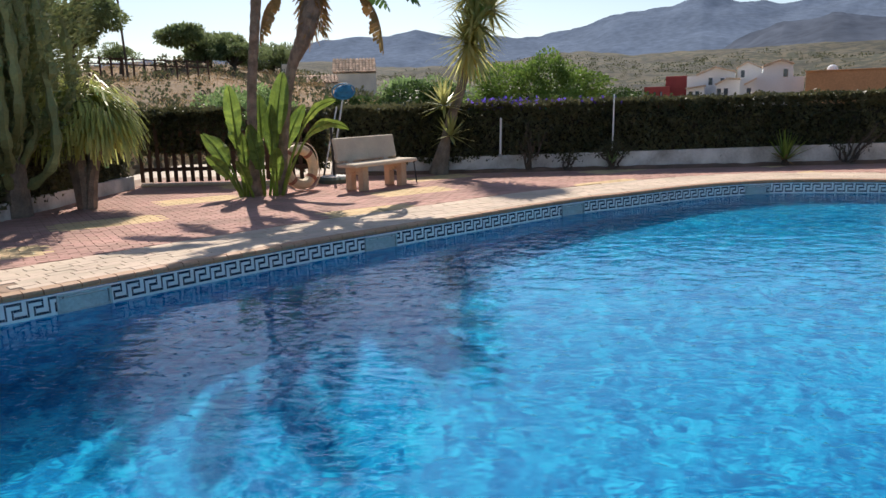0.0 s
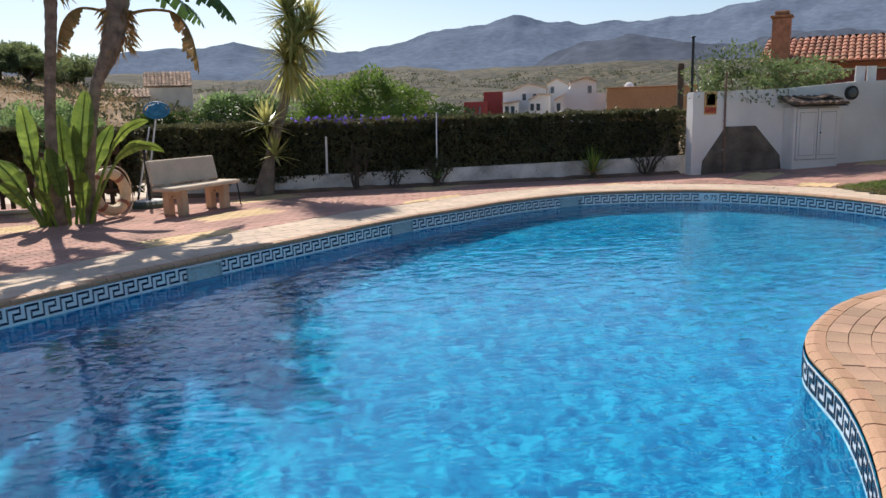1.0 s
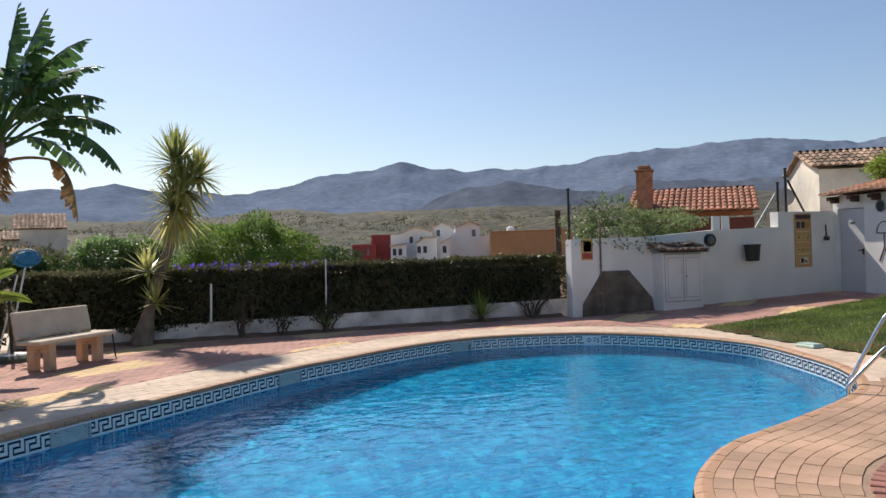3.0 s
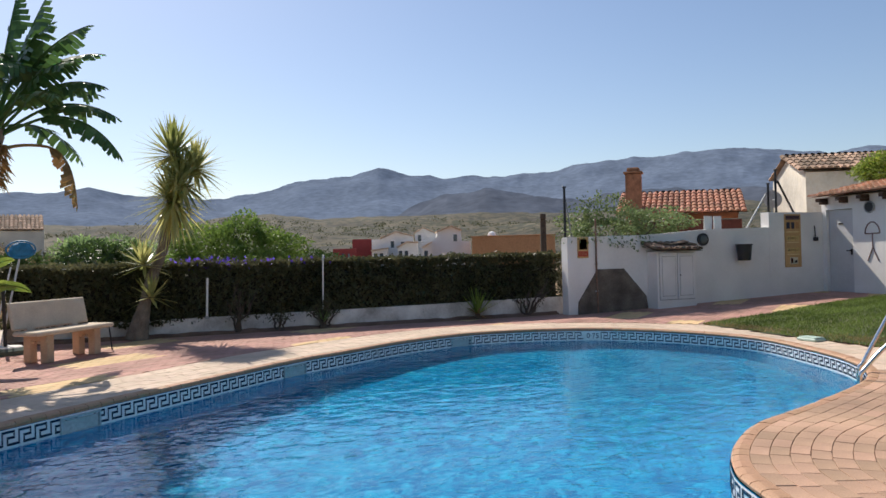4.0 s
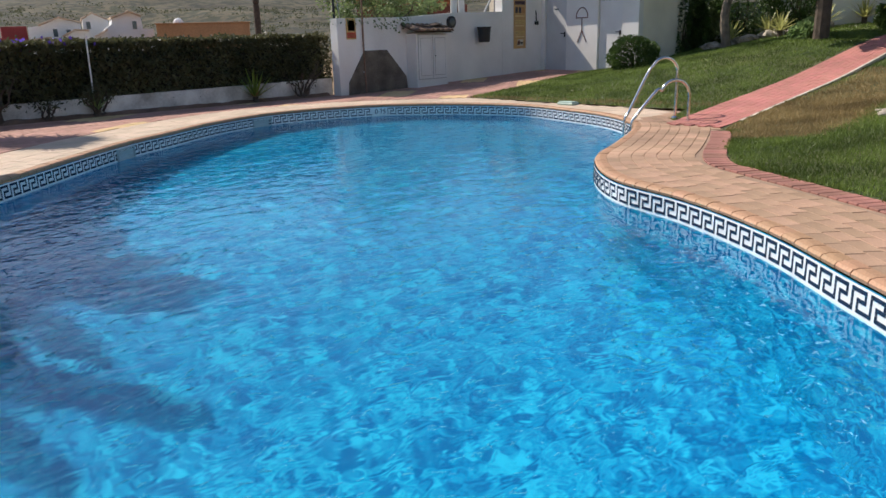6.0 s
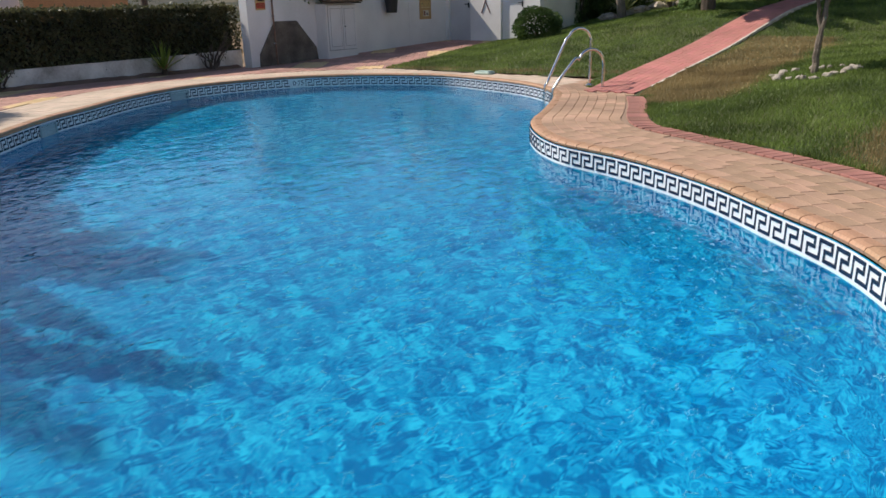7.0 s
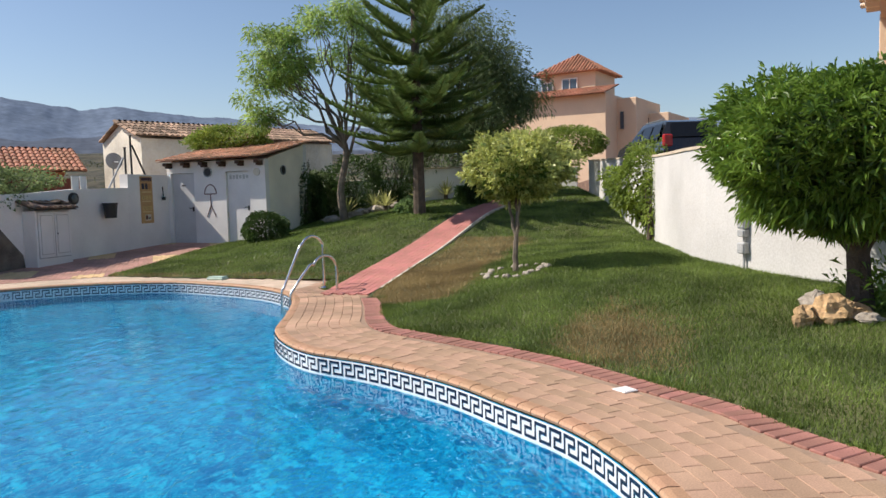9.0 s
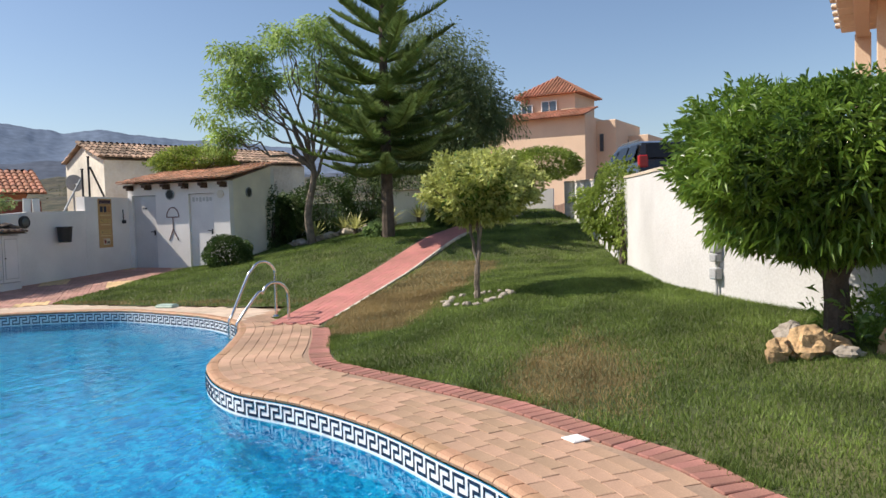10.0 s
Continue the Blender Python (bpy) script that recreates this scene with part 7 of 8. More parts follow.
def build_big_shrub():
    rng = np.random.default_rng(51)
    x, y = 4.62, -1.13
    z = float(lawn_z(x, y))
    s = thing("large_shrub", "large glossy green shrub on a short thick trunk", "shrub", (x, y, z))
    g = Geo()
    g.tube([(x, y, z - 0.1), (x + 0.02, y + 0.02, z + 0.35), (x - 0.02, y + 0.05, z + 0.7)], [0.14, 0.105, 0.10], 9)
    part("trunk", g, DARKBARK, s)
    for k in range(16):
        g = Geo()
        a = k * 2.4
        limb(g, (x, y, z + 0.45 + 0.03 * k), (x + math.cos(a) * rng.uniform(0.4, 1.0), y + math.sin(a) * rng.uniform(0.4, 1.1), z + rng.uniform(1.2, 2.0)), 0.05, 0.012, rng, 0.06, 5)
        part("limb", g, DARKBARK, s)
    P, D = shoots((x, y, z + 1.52), (1.20, 1.36, 0.76), 3600, 8, rng, 3.6, 0.16, 2.2, 0.80, 0.42, 0.45)
    scatter("crown", leaves_mesh("crown", P, D, 0.115, 0.027, L_SHRUB, rng, 0.25, 0.22), s, "long narrow glossy leaves")
    # dark leaf colour puts the crown's inner shade into these leaves
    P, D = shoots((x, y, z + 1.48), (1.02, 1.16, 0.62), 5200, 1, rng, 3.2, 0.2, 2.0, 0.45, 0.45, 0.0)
    scatter("inner_leaves", leaves_mesh("inner_leaves", P, D, 0.16, 0.07, L_HEDGE, rng, 0.35, 0.8), s, "inner leaves with shade put into their dark colour")
    # hanging shoots under the rim
    m = 1500
    a = rng.uniform(0, 2 * math.pi, m)
    r = rng.uniform(0.5, 1.0, m)
    P = np.c_[x + np.cos(a) * r, y + np.sin(a) * r * 1.12, z + 0.80 + 0.36 * r * rng.uniform(0.3, 1.1, m)]
    scatter("skirt", leaves_mesh("skirt", P, np.c_[np.cos(a) * 0.5, np.sin(a) * 0.5, np.full(m, -0.5)], 0.115, 0.027, L_SHRUB, rng, 0.4, 0.35), s)
    # a few long shoots over the clipped top
    m = 13
    P = np.c_[rng.uniform(x - 1.0, x + 0.9, m), rng.uniform(y - 1.1, y + 1.15, m), np.full(m, z + 2.22)]
    P = np.repeat(P, 9, 0)
    P[:, 2] += np.tile(np.linspace(0, 0.08, 9), m)
    scatter("top_growth", leaves_mesh("top_growth", P, np.c_[rng.normal(0, 0.7, (len(P), 2)), np.full(len(P), 0.7)], 0.10, 0.022, L_SHRUB, rng, 0.15, 0.2), s)
    # low shoots at its foot
    m = 900
    P = np.c_[rng.normal(x, 0.3, m), rng.normal(y - 0.45, 0.28, m), z + rng.uniform(0.05, 0.45, m)]
    scatter("undergrowth", leaves_mesh("undergrowth", P, np.tile([0, 0, 0.8], (m, 1)), 0.12, 0.03, L_SHRUB, rng, 0.3, 0.7), s)
    for k, (dx, dy, r, mm) in enumerate(((-0.52, 0.62, (0.13, 0.12, 0.14), ROCK), (-0.45, 0.38, (0.17, 0.2, 0.19), ROCK), (-0.33, 0.16, (0.16, 0.16, 0.12), ROCK), (-0.5, 0.08, (0.13, 0.14, 0.07), GREYROCK), (-0.36, -0.28, (0.13, 0.13, 0.15), ROCK), (-0.15, 0.42, (0.2, 0.2, 0.16), GREYROCK), (-0.3, -0.55, (0.12, 0.14, 0.1), GREYROCK))):
        px, py = x + dx, y + dy
        r = tuple(q * 0.78 for q in r)
        o = Geo().blob((px, py, float(lawn_z(px, py)) + r[2] * 0.6), r, k + 3, 0.55, 16).ob("rock", mm)
        tagged(o, "rough sandstone rock at the foot of the shrub" if mm is ROCK else "grey-beige rock at the foot of the shrub", "rock", "rocks by the shrub")


build_strelitzia()
build_yucca()
build_small_agaves()
build_west_plants()
build_lolly()
build_norfolk()
build_big_shrub()
feathery("jacaranda", "airy jacaranda tree with pale green feathery leaves", (16.85, 9.05, 0.7), [(16.88, 9.07, 0.6), (16.75, 9.15, 1.6), (16.9, 9.0, 2.7), (16.85, 9.1, 3.3)], 0.13,
         [(15.9, 10.4, 5.9), (15.9, 10.75, 4.6), (15.8, 11.1, 4.0), (16.6, 8.6, 6.4), (16.4, 9.4, 6.2), (16.9, 8.0, 5.3), (16.2, 9.9, 5.2), (17.2, 8.2, 4.5), (16.3, 10.4, 4.9), (16.9, 8.9, 5.6), (15.9, 10.6, 5.4)], 12500, 0.15, 0.04, L_JAC, 61, 0.60)
feathery("pepper_tree", "dense drooping pepper tree behind the pine", (20.4, 6.1, 1.2), [(20.4, 6.2, 1.0), (20.5, 6.1, 2.4), (20.3, 6.0, 3.4)], 0.2,
         [(20.2, 7.0, 6.5), (20.6, 6.2, 6.3), (20.9, 5.2, 5.5), (21.1, 4.7, 4.7), (20.3, 7.4, 5.2), (20.5, 6.0, 5.0), (20.8, 5.0, 4.0), (20.4, 7.4, 3.8), (20.2, 6.2, 3.6), (20.9, 5.6, 3.2), (20.2, 8.0, 4.4)], 42000, 0.15, 0.03, L_DROOP, 62, 0.95, 0.7, DARKBARK, (0.6, 0.6, 0.7))
bush("clipped_bush", "clipped dome-shaped green bush on bare stems", (19.5, 2.85, 2.92), (0.85, 1.15, 0.48), 9000, 0.08, 0.04, L_CREEP, 71, 0.08, "bush", 0.1)
bush("wall_creeper", "leafy creeper hanging over the white wall", (12.5, 0.80, 1.62), (0.5, 0.68, 0.80), 6500, 0.085, 0.05, L_CREEP, 72, 0.35, "creeper", 0.4)
bush("wall_creeper", "thin trailing creeper strands on the white wall", (11.9, 0.60, 1.25), (0.20, 0.22, 0.85), 900, 0.08, 0.045, L_CREEP, 73, 0.5, "creeper", 0.5)
bush("shed_creeper", "dark creeper climbing the corner of the shed", (17.9, 10.80, 1.35), (0.22, 0.13, 1.0), 1300, 0.08, 0.045, L_HEDGE, 75, 0.5, "creeper", 0.3)
bush("round_bush", "round dark green bush beside the shed", (14.25, 10.25, 0.28 + 0.42), (0.56, 0.60, 0.46), 6500, 0.075, 0.035, L_HEDGE, 74, 0.12)
for k, (x, y, z, r, m) in enumerate(((18.55, 10.85, 1.3, (0.32, 0.38, 0.8), L_HEDGE), (19.8, 9.9, 1.9, (1.0, 0.9, 1.0), L_HEDGE), (20.5, 8.7, 2.2, (0.9, 1.0, 1.2), L_HEDGE), (19.4, 10.9, 1.6, (0.4, 0.5, 0.7), L_DROOP),
                                     (22.0, 7.9, 2.8, (1.2, 1.2, 1.5), L_HEDGE), (22.3, 4.6, 2.3, (0.7, 0.9, 1.0), L_PEPPER), (16.2, 6.9, 1.15, (0.4, 0.3, 0.22), L_PEPPER), (18.3, 5.6, 1.4, (0.4, 0.5, 0.35), L_HEDGE))):
    bush("garden_bush", "dense dark green bush in the upper garden", (x, y, z), r, 4500, 0.11, 0.05, m, 80 + k, 0.3, "bush", 0.3, "upper garden bushes")
bush("bougainvillea", "sprawling bougainvillea growing over the white wall", (10.2, 15.0, 1.95), (1.5, 0.7, 0.62), 4600, 0.09, 0.045, L_DROOP, 90, 0.6, "creeper", 0.2)
bush("bougainvillea", "sprawling bougainvillea growing over the white wall", (11.5, 15.3, 1.92), (1.0, 0.6, 0.42), 2400, 0.09, 0.045, L_DROOP, 91, 0.6, "creeper", 0.2)
bush("roof_creeper", "green creeper mound growing on the shed roof", (18.0, 13.4, 3.35), (0.6, 1.5, 0.42), 7500, 0.10, 0.05, L_CREEP, 92, 0.3, "creeper", 0.2)
bush("acacia_bush", "bright green feathery bush beyond the hedge", (3.2, 31, 1.2), (2.7, 1.6, 1.6), 17000, 0.20, 0.08, L_ACACIA, 93, 0.55)


def build_garden_bits():
    rng = np.random.default_rng(99)
    for k in range(14):
        x, y = 16.4 + rng.uniform(0, 3.6), 0
        y = 10.4 - (x - 16.4) * 0.75 + rng.uniform(-0.5, 0.5)
        z = float(lawn_z(x, y))
        tagged(Geo().blob((x, y, z + 0.06), (rng.uniform(0.12, 0.3), rng.uniform(0.12, 0.25), rng.uniform(0.08, 0.16)), k + 30, 0.5, 10).ob("garden_rock", GREYROCK), "pale rock edging the raised garden bed", "rock", "garden bed rocks")
    for k, (x, y) in enumerate(((18.2, 8.3), (19.4, 7.6), (17.5, 9.3), (20.2, 6.9), (18.9, 8.9))):
        z = float(lawn_z(x, y)) + 0.1
        s = thing("agave", "spiky grey-green agave in the rock garden", "plant", (x, y, z), "rock garden agaves")
        g = Geo()
        rosette(g, (x, y, z + 0.05), 34, 0.62, 0.06, rng, 0.1, 1.4, 0.2)
        part("leaves", g, L_YUCCA, s)
        part("stem", Geo().tube([(x, y, z - 0.15), (x, y, z + 0.08)], 0.07, 8), DARKBARK, s)


build_garden_bits()


def build_back_wall():
    """Short white garden wall half hidden behind the trees, in three stepped bays."""
    s = tagged(new("wall_back", Geo().box((20.45, 7.2, 1.15), (0.2, 1.5, 2.3), Matrix.Rotation(0.33, 3, "Z"), 0.02).mesh("wall_back", WHITE)), "short white garden wall behind the trees", "wall", kind="structure")
    g = Geo().box((20.43, 7.2, 2.325), (0.27, 1.55, 0.05), Matrix.Rotation(0.33, 3, "Z"), 0.015)
    c = g.ob("coping_stone", STONEB)
    c.parent = s


build_back_wall()


def far_tree(az, r, z, h, w, material, seed, label, kind_="tree", n=2600):
    """A tree on the slopes: trunk, a few limbs, and a crown of separate clumps."""
    rng = np.random.default_rng(seed)
    p = polar(az, r, z)
    s = thing("pine_tree" if kind_ == "pine" else "far_tree", label, "tree", tuple(p), "trees on the slope")
    g = Geo().tube([p - Vector((0, 0, 0.5)), p + Vector((0.1, 0, h * 0.3)), p + Vector((0, 0.1, h * 0.65))], [w * 0.07, w * 0.05, w * 0.03], 7)
    part("trunk", g, DARKBARK, s)
    P, D = [], []
    for k in range(11):
        c = np.array(p) + np.array([rng.normal(0, w * 0.27), rng.normal(0, w * 0.27), h * rng.uniform(0.48, 0.88)])
        g = Geo()
        limb(g, p + Vector((0, 0, h * 0.3)), tuple(c), w * 0.025, 0.02, rng, 0.05, 3)
        part("limb", g, DARKBARK, s)
        q, d = crown_points(c, (w * 0.24, w * 0.24, h * 0.16), n * 2 // 11, rng, 0.3, 2, 0.55)
        P.append(q)
        D.append(d)
    L = max(0.2, w * 0.07)
    scatter("crown", leaves_mesh("crown", np.concatenate(P), np.concatenate(D), L, L * 0.45, material, rng, 0.1, 0.6), s)


far_tree(-18.6, 68, 4.3, 3.9, 5.6, L_PINE, 101, "dark green pine on the dry hillside", "pine", 5000)
far_tree(-16.8, 66, 4.0, 2.6, 3.8, L_PINE, 102, "dark green pine on the dry hillside", "pine", 3000)
far_tree(-14.2, 72, 3.7, 3.4, 3.8, L_PINE, 103, "dark green pine on the dry hillside", "pine", 3000)
far_tree(-27.4, 46, 3.2, 4.6, 4.0, L_PINE, 104, "tall dark pine on the dry hillside", "pine", 5000)
far_tree(-30.4, 44, 3.0, 5.4, 4.6, L_PINE, 105, "tall dark pine on the dry hillside", "pine", 5000)
far_tree(-24.4, 62, 4.6, 1.7, 2.8, L_PINE, 106, "low dark pine on the dry hillside", "pine", 1500)
for k, (az, r, h, w) in enumerate(((-5.2, 34, 2.2, 2.6), (-3.0, 38, 2.6, 3.0), (-1.2, 36, 2.4, 2.8), (0.8, 42, 2.4, 3.0), (-7.6, 33, 1.7, 2.0), (-14.8, 34, 2.6, 2.4), (9.5, 44, 1.9, 3.0), (-16.5, 26, 1.8, 2.0), (12.0, 60, 2.0, 3.5))):
    far_tree(az, r, -0.6, h + 0.6, w, L_PEPPER if k % 2 else L_HEDGE, 120 + k, "grey-green olive-like tree beyond the hedge", "tree", 1800)


def build_scrub():
    """Low dry bushes all over the slopes."""
    rng = np.random.default_rng(7)
    for dry, mm, n, lab in ((True, L_DRY, 1500, "dry brown scrub covering the slope"), (False, L_SCRUB, 3600, "dark green scrub covering the hills")):
        P, D, LL = [], [], []
        for k in range(n):
            if dry or k % 8 == 0:
                az, r = rng.uniform(-40, 2), rng.uniform(22, 85)
            else:
                az, r = rng.uniform(-14, 62), 40 + 460 * rng.uniform(0, 1) ** 0.8
            p = polar(az, r)
            x, y = p.x, p.y
            rr_ = math.hypot(x - 3, y - 5)
            a2 = math.degrees(math.atan2(x - 3, y - 5))
            q = Vector((x, y, 0))
            f = min(1, max(0, (rr_ - 20) / 60))
            z = float(hill_z(np.array(a2), np.array(rr_))) + f * (noise.fractal(q / 14, 1.0, 2.0, 4) * 0.7 + noise.fractal(q / 90, 1.0, 2.0, 4) * min(6, rr_ / 60))
            w = (rng.uniform(0.2, 0.6) if dry else rng.uniform(0.3, 0.8)) * (1 + r / 170)
            m = 40 if dry else 34 if r < 90 else 12
            c = np.array([x, y, z + w * 0.2])
            d = unit(rng.normal(0, 1, (m, 3)))
            P.append(c + d * np.array([w, w, w * 0.5]) * rng.uniform(0.4, 1, (m, 1)))
            D.append(d)
            LL.append(np.full((m, 1), w * (0.40 if r < 90 else 0.5)))
        P, D, LL = np.concatenate(P), np.concatenate(D), np.concatenate(LL)
        tagged(new("scrub", leaves_mesh("scrub", P, D + np.array([0, 0, 0.9 if dry else 0.4]), LL, LL * (0.13 if dry else 0.5), mm, rng, 0.1, 0.5)), lab, "scrub", kind="stuff")


build_scrub()


def build_hill_fence():
    s = thing("rail_fence", "rustic wooden rail fence along the hillside", "fence", tuple(polar(-24, 56, 4)))
    pts = []
    for k in range(17):
        az = -30 + k * 0.72
        p = polar(az, 56)
        pts.append(Vector((p.x, p.y, 1.45 + 56 * math.tan(radians(3.15 - 0.035 * k)))))
        part("post", Geo().tube([pts[-1] - Vector((0, 0, 0.8)), pts[-1] + Vector((0, 0, 0.75))], 0.07, 6), WOODD, s)
    for a, b in zip(pts[:-1], pts[1:]):
        for dz in (0.25, 0.62):
            part("rail", Geo().tube([a + Vector((0, 0, dz)), b + Vector((0, 0, dz))], 0.045, 5), WOODD, s)
    p = polar(-24.0, 60)
    s = thing("utility_pole", "thin dark utility pole on the hill", "pole", (p.x, p.y, 4))
    part("pole", Geo().tube([(p.x, p.y, 3.5), (p.x - 0.2, p.y, 10.5)], [0.10, 0.07], 8), DARKBARK, s)
    part("cap", Geo().box((p.x - 0.2, p.y, 10.5), (0.3, 0.1, 0.08), None, 0.01), GREYM, s)


build_hill_fence()


# ---- things round the pool ----
def build_bench():
    f, d = Vector((0.80, -0.60, 0)), Vector((0.60, 0.80, 0))
    c = Vector((-1.12, 12.57, 0))
    m = Matrix(((d.x, -f.x, 0), (d.y, -f.y, 0), (0, 0, 1)))
    s = thing("bench", "cast stone garden bench with a slab backrest", "bench", tuple(c))
    part("seat", Geo().box(c + f * 0.05 + Vector((0, 0, 0.425)), (1.5, 0.44, 0.06), m, 0.015), STONEB, s)
    for sg in (-1, 1):
        o = c + d * (0.46 * sg)
        g = Geo()
        for q in (-0.145, 0.145):
            g.box(o + f * q + Vector((0, 0, 0.17)), (0.13, 0.13, 0.34), m, 0.012)
        g.box(o + Vector((0, 0, 0.355)), (0.13, 0.42, 0.08), m, 0.012)
        for q in (-0.055, 0.055):
            g.box(o + f * q + Vector((0, 0, 0.295)), (0.13, 0.07, 0.06), m, 0.02)
        part("leg", g, mat("warm_stone", (0.56, 0.40, 0.26), 0.9, 0.15, 3, 70, 0.5, 0.004) if sg < 0 else bpy.data.materials["warm_stone"], s)
    tilt = Matrix.Rotation(-0.20, 3, "X")
    part("backrest", Geo().box(c - f * 0.24 + Vector((0, 0, 0.66)), (1.42, 0.065, 0.40), m @ tilt, 0.02), STONEB, s)
    for sg in (-1, 1):
        part("back_support", Geo().box(c - f * 0.20 + d * (0.42 * sg) + Vector((0, 0, 0.47)), (0.12, 0.07, 0.14), m @ tilt, 0.01), STONEB, s)
    # dark metal stool behind
    o = Vector((-0.74, 13.25, 0))
    st = thing("stool", "small dark metal stool behind the bench", "stool", tuple(o))
    part("seat", Geo().box(o + Vector((0, 0, 0.40)), (0.34, 0.30, 0.03), m, 0.01), BLACKM, st)
    for a in (-1, 1):
        for b in (-1, 1):
            part("leg", Geo().tube([o + m @ Vector((0.15 * a, 0.13 * b, 0.39)), o + m @ Vector((0.18 * a, 0.16 * b, 0))], 0.012, 6), BLACKM, st)


def build_pool_gear():
    o = Vector((-2.02, 13.55, 0))
    s = thing("umbrella_base", "round concrete umbrella base with a pole stub", "umbrella base", tuple(o))
    part("base", Geo().tube([o, o + Vector((0, 0, 0.07)), o + Vector((0, 0, 0.11))], [0.30, 0.30, 0.25], 24), mat("dark_green_concrete", (0.07, 0.10, 0.08), 0.7, 0.2, 4, 50, 0.3, 0.004), s)
    part("rim", Geo().tube([o + Vector((0, 0, 0.105)), o + Vector((0, 0, 0.125))], [0.24, 0.22], 24), WHITE, s, "worn white top")
    part("tube", Geo().tube([o + Vector((0, 0, 0.1)), o + Vector((-0.02, 0, 1.0))], 0.025, 10), BLACKM, s)
    s = thing("pool_net", "blue pool leaf net on a long white pole", "pool net", (-1.9, 13.9, 0))
    a, b = Vector((-2.15, 13.85, 0.02)), Vector((-1.88, 14.05, 1.50))
    part("pole", Geo().tube([a, b], 0.016, 8), mat("white_aluminium", (0.7, 0.7, 0.7), 0.35, 0.05, 5, 50, 0.0, 0.001), s)
    blue = mat("blue_net", (0.03, 0.22, 0.42), 0.6, 0.25, 12, 90, 0.3, 0.003)
    c = b + Vector((0.02, 0, 0.13))
    ring = [c + Vector((0.21 * math.cos(t), 0.04 * math.sin(t), 0.14 * math.sin(t))) for t in np.linspace(0, 2 * math.pi, 25)]
    part("hoop", Geo().tube(ring, 0.014, 6), blue, s)
    part("mesh_bag", Geo().blob(c + Vector((0, 0.05, -0.01)), (0.19, 0.06, 0.12), 4, 0.25, 14), blue, s, "sagging blue net bag")
    s = thing("pool_brush", "spare telescopic pole leaning on the hedge", "pole", (-2.3, 13.8, 0))
    part("shaft", Geo().tube([(-2.28, 13.75, 0.0), (-2.02, 14.15, 1.35)], 0.014, 8), bpy.data.materials["white_aluminium"], s)
    part("grip", Geo().tube([(-2.28, 13.75, 0.0), (-2.235, 13.82, 0.24)], 0.019, 8), BLACKM, s)
    # life ring leaning on the plants
    c = Vector((-2.36, 12.35, 0.40))
    s = thing("life_ring", "faded cream life ring with rope leaning on plants", "life ring", tuple(c))
    ax = Vector((0.80, -0.55, 0.12)).normalized()
    u = ax.cross(Vector((0, 0, 1))).normalized()
    v = u.cross(ax).normalized()
    ring = [c + (u * math.cos(t) + v * math.sin(t)) * 0.29 for t in np.linspace(0, 2 * math.pi, 33)]
    part("ring", Geo().tube(ring, 0.085, 10), mat("faded_cream_plastic", (0.66, 0.52, 0.33), 0.6, 0.12, 4, 50, 0.1, 0.002), s)
    rope = []
    for k in range(33):
        t = 2 * math.pi * k / 32
        r = 0.38 + 0.05 * abs(math.sin(2 * t))
        rope.append(c + (u * math.cos(t) + v * math.sin(t)) * r + ax * 0.03)
    part("rope", Geo().tube(rope, 0.010, 5), STONEB, s)
    for k in range(4):
        t = math.pi / 4 + k * math.pi / 2
        q = c + (u * math.cos(t) + v * math.sin(t)) * 0.29
        tang = (-u * math.sin(t) + v * math.cos(t))
        part("band", Geo().tube([q - tang * 0.03, q + tang * 0.03], 0.092, 10), mat("red_band", (0.30, 0.12, 0.07), 0.6, 0.1, 5, 50, 0.0, 0.001) if k == 0 else bpy.data.materials["red_band"], s)


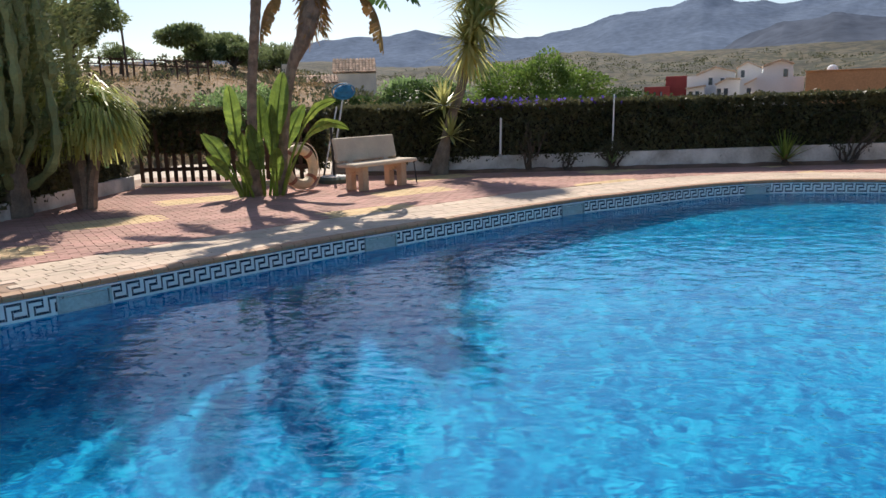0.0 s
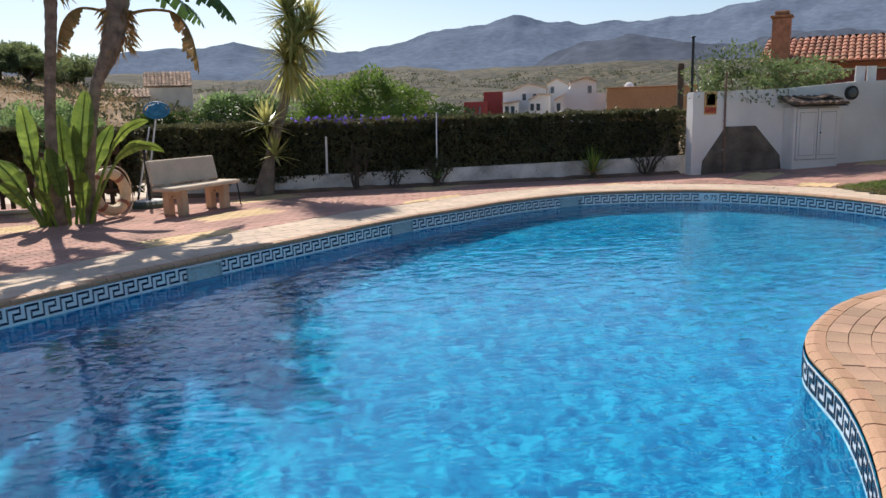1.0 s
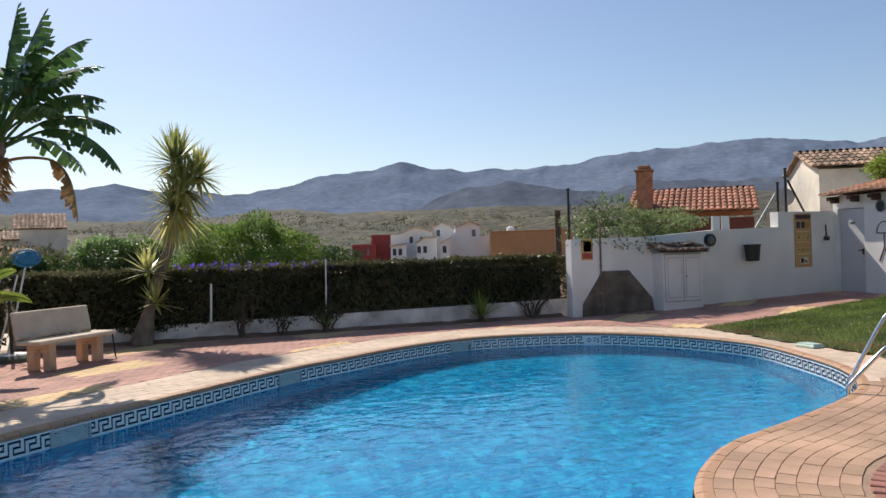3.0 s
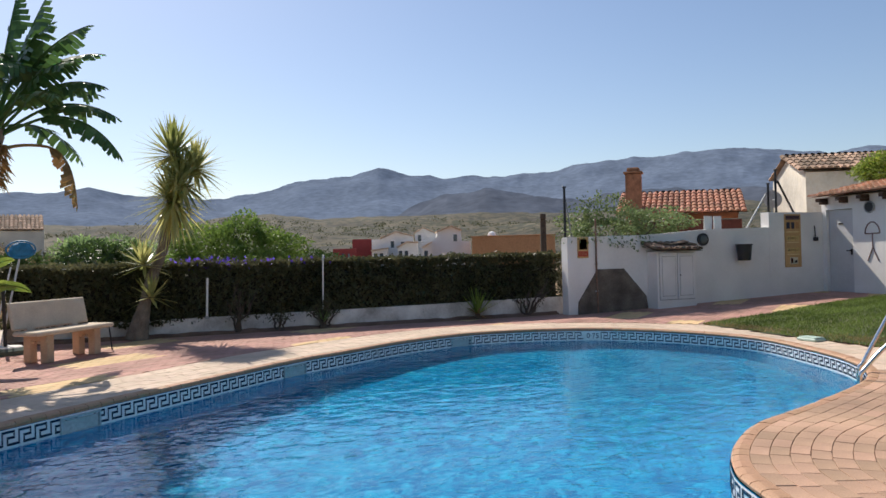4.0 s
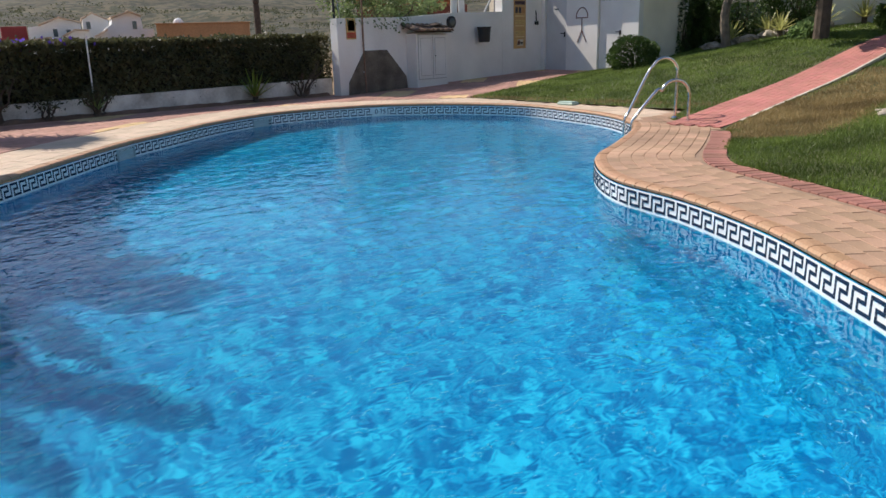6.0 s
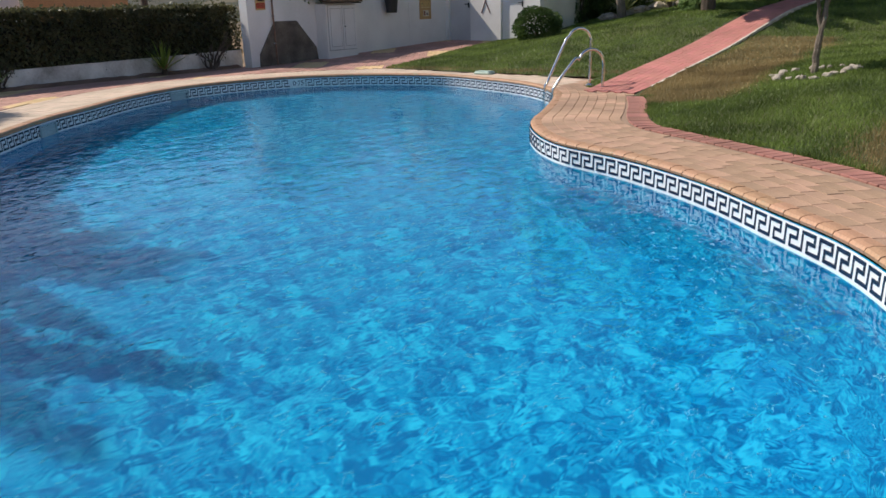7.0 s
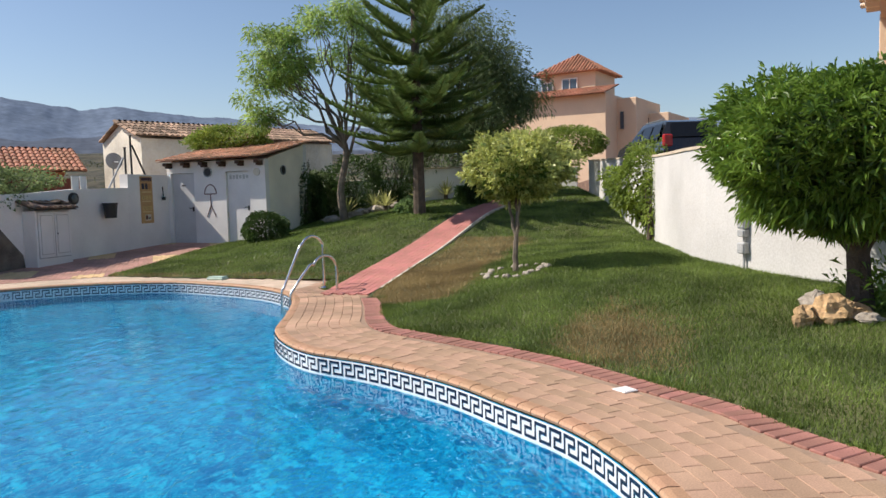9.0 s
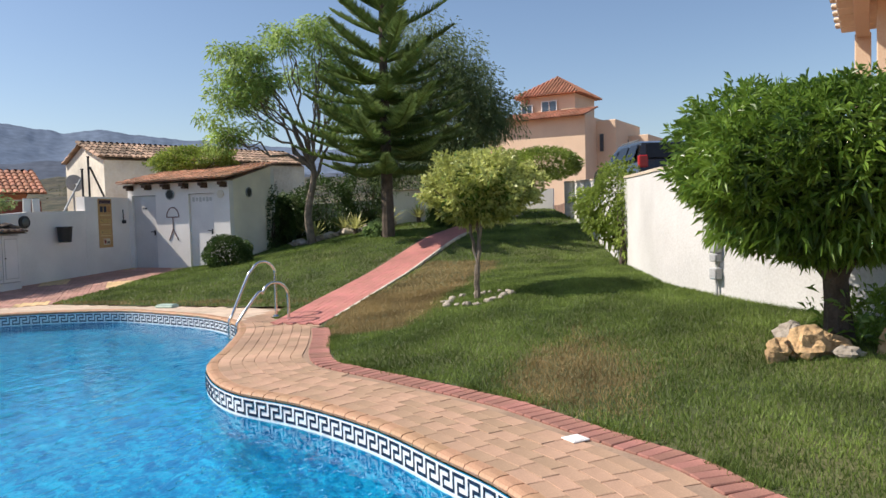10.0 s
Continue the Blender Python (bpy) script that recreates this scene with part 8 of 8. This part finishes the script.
def build_ladder():
    s = thing("pool_ladder", "stainless steel pool ladder with two curved rails", "pool ladder", (7.3, 5.85, 0))
    for (px, py), (ax_, ay), h in (((7.36, 6.22), (8.02, 5.90), 0.86), ((6.93, 5.86), (7.66, 5.52), 0.58)):
        a, b = Vector((px, py, 0)), Vector((ax_, ay, 0))
        d = (b - a).normalized()
        pts = [a - d * 0.12 + Vector((0, 0, -1.1)), a - d * 0.12 + Vector((0, 0, -0.05))]
        L = (b - a).length
        pts.append(a - d * 0.06 + Vector((0, 0, 0.12)))
        pts.append(a + d * L * 0.33 + Vector((0, 0, h * 0.78)))
        for t in np.linspace(2.75, 0.0, 9):
            pts.append(a + d * (L * 0.70 + math.cos(t) * L * 0.30) + Vector((0, 0, h - L * 0.27 + math.sin(t) * L * 0.27)))
        pts.append(b + Vector((0, 0, 0.0)))
        q = spline([tuple(p) for p in pts], 0.04)
        part("rail", Geo().tube(q, 0.0215, 10), STEEL, s, "", True)
        part("anchor_cap", Geo().tube([b, b + Vector((0, 0, 0.012)), b + Vector((0, 0, 0.03))], [0.055, 0.05, 0.025], 16), STEEL, s)
    for z in (-0.38, -0.65, -0.92):
        c = Vector(((7.36 + 6.93) / 2 - 0.10, (6.22 + 5.86) / 2 + 0.04, z))
        dd = Vector((7.36 - 6.93, 6.22 - 5.86, 0)).normalized()
        m = Matrix(((dd.x, -dd.y, 0), (dd.y, dd.x, 0), (0, 0, 1)))
        part("step", Geo().box(c, (0.52, 0.08, 0.03), m, 0.008), STEEL, s)


def build_small():
    s = thing("skimmer_lid", "white square skimmer cover set in the paving", "lid", (2.43, 1.035, 0))
    ang = Matrix.Rotation(0.75, 3, "Z")
    part("frame", Geo().box((2.43, 1.035, 0.004), (0.135, 0.135, 0.010), ang, 0.003), WHITE, s)
    part("cover", Geo().box((2.43, 1.035, 0.009), (0.11, 0.11, 0.006), ang, 0.003), WHITE, s)
    z = float(lawn_z(9.2, 8.5))
    s = thing("valve_box", "pale green plastic valve box lid in the grass", "lid", (9.05, 8.5, z))
    gm = mat("pale_green_plastic", (0.42, 0.55, 0.47), 0.6, 0.1, 5, 50, 0.1, 0.002)
    part("rim", Geo().box((9.05, 8.5, 0.02), (0.22, 0.34, 0.05), None, 0.015), gm, s)
    part("lid", Geo().box((9.05, 8.5, 0.052), (0.17, 0.29, 0.015), None, 0.006), gm, s)
    # boxes and pipe on the retaining wall
    k = int(np.argmin(np.abs(wl[:, 0] - 7.3)))
    p, nrm = Vector((*wl[k], 0)), Vector((*nw[k], 0))
    d = Vector((nrm.y, -nrm.x, 0))
    m = Matrix(((d.x, nrm.x, 0), (d.y, nrm.y, 0), (0, 0, 1)))
    gp = mat("grey_plastic", (0.42, 0.42, 0.42), 0.6, 0.1, 5, 50, 0.1, 0.002)
    s = thing("junction_box", "grey electrical boxes and pipe on the wall", "electrical box", tuple(p))
    for z, w, h in ((0.66, 0.13, 0.15), (0.86, 0.12, 0.10), (1.02, 0.13, 0.2)):
        b = part("box", Geo().box(p + nrm * 0.05 + Vector((0, 0, z)), (w, 0.10, h), m, 0.012), gp, s)
        part("cover", Geo().box(p + nrm * 0.105 + Vector((0, 0, z)), (w * 0.85, 0.012, h * 0.85), m, 0.004), gp, b)
    part("pipe", Geo().tube([p + nrm * 0.04 + Vector((0, 0, 0.25)), p + nrm * 0.04 + Vector((0, 0, 1.25))], 0.018, 8), gp, s)


build_bench()
build_pool_gear()
build_ladder()
build_small()
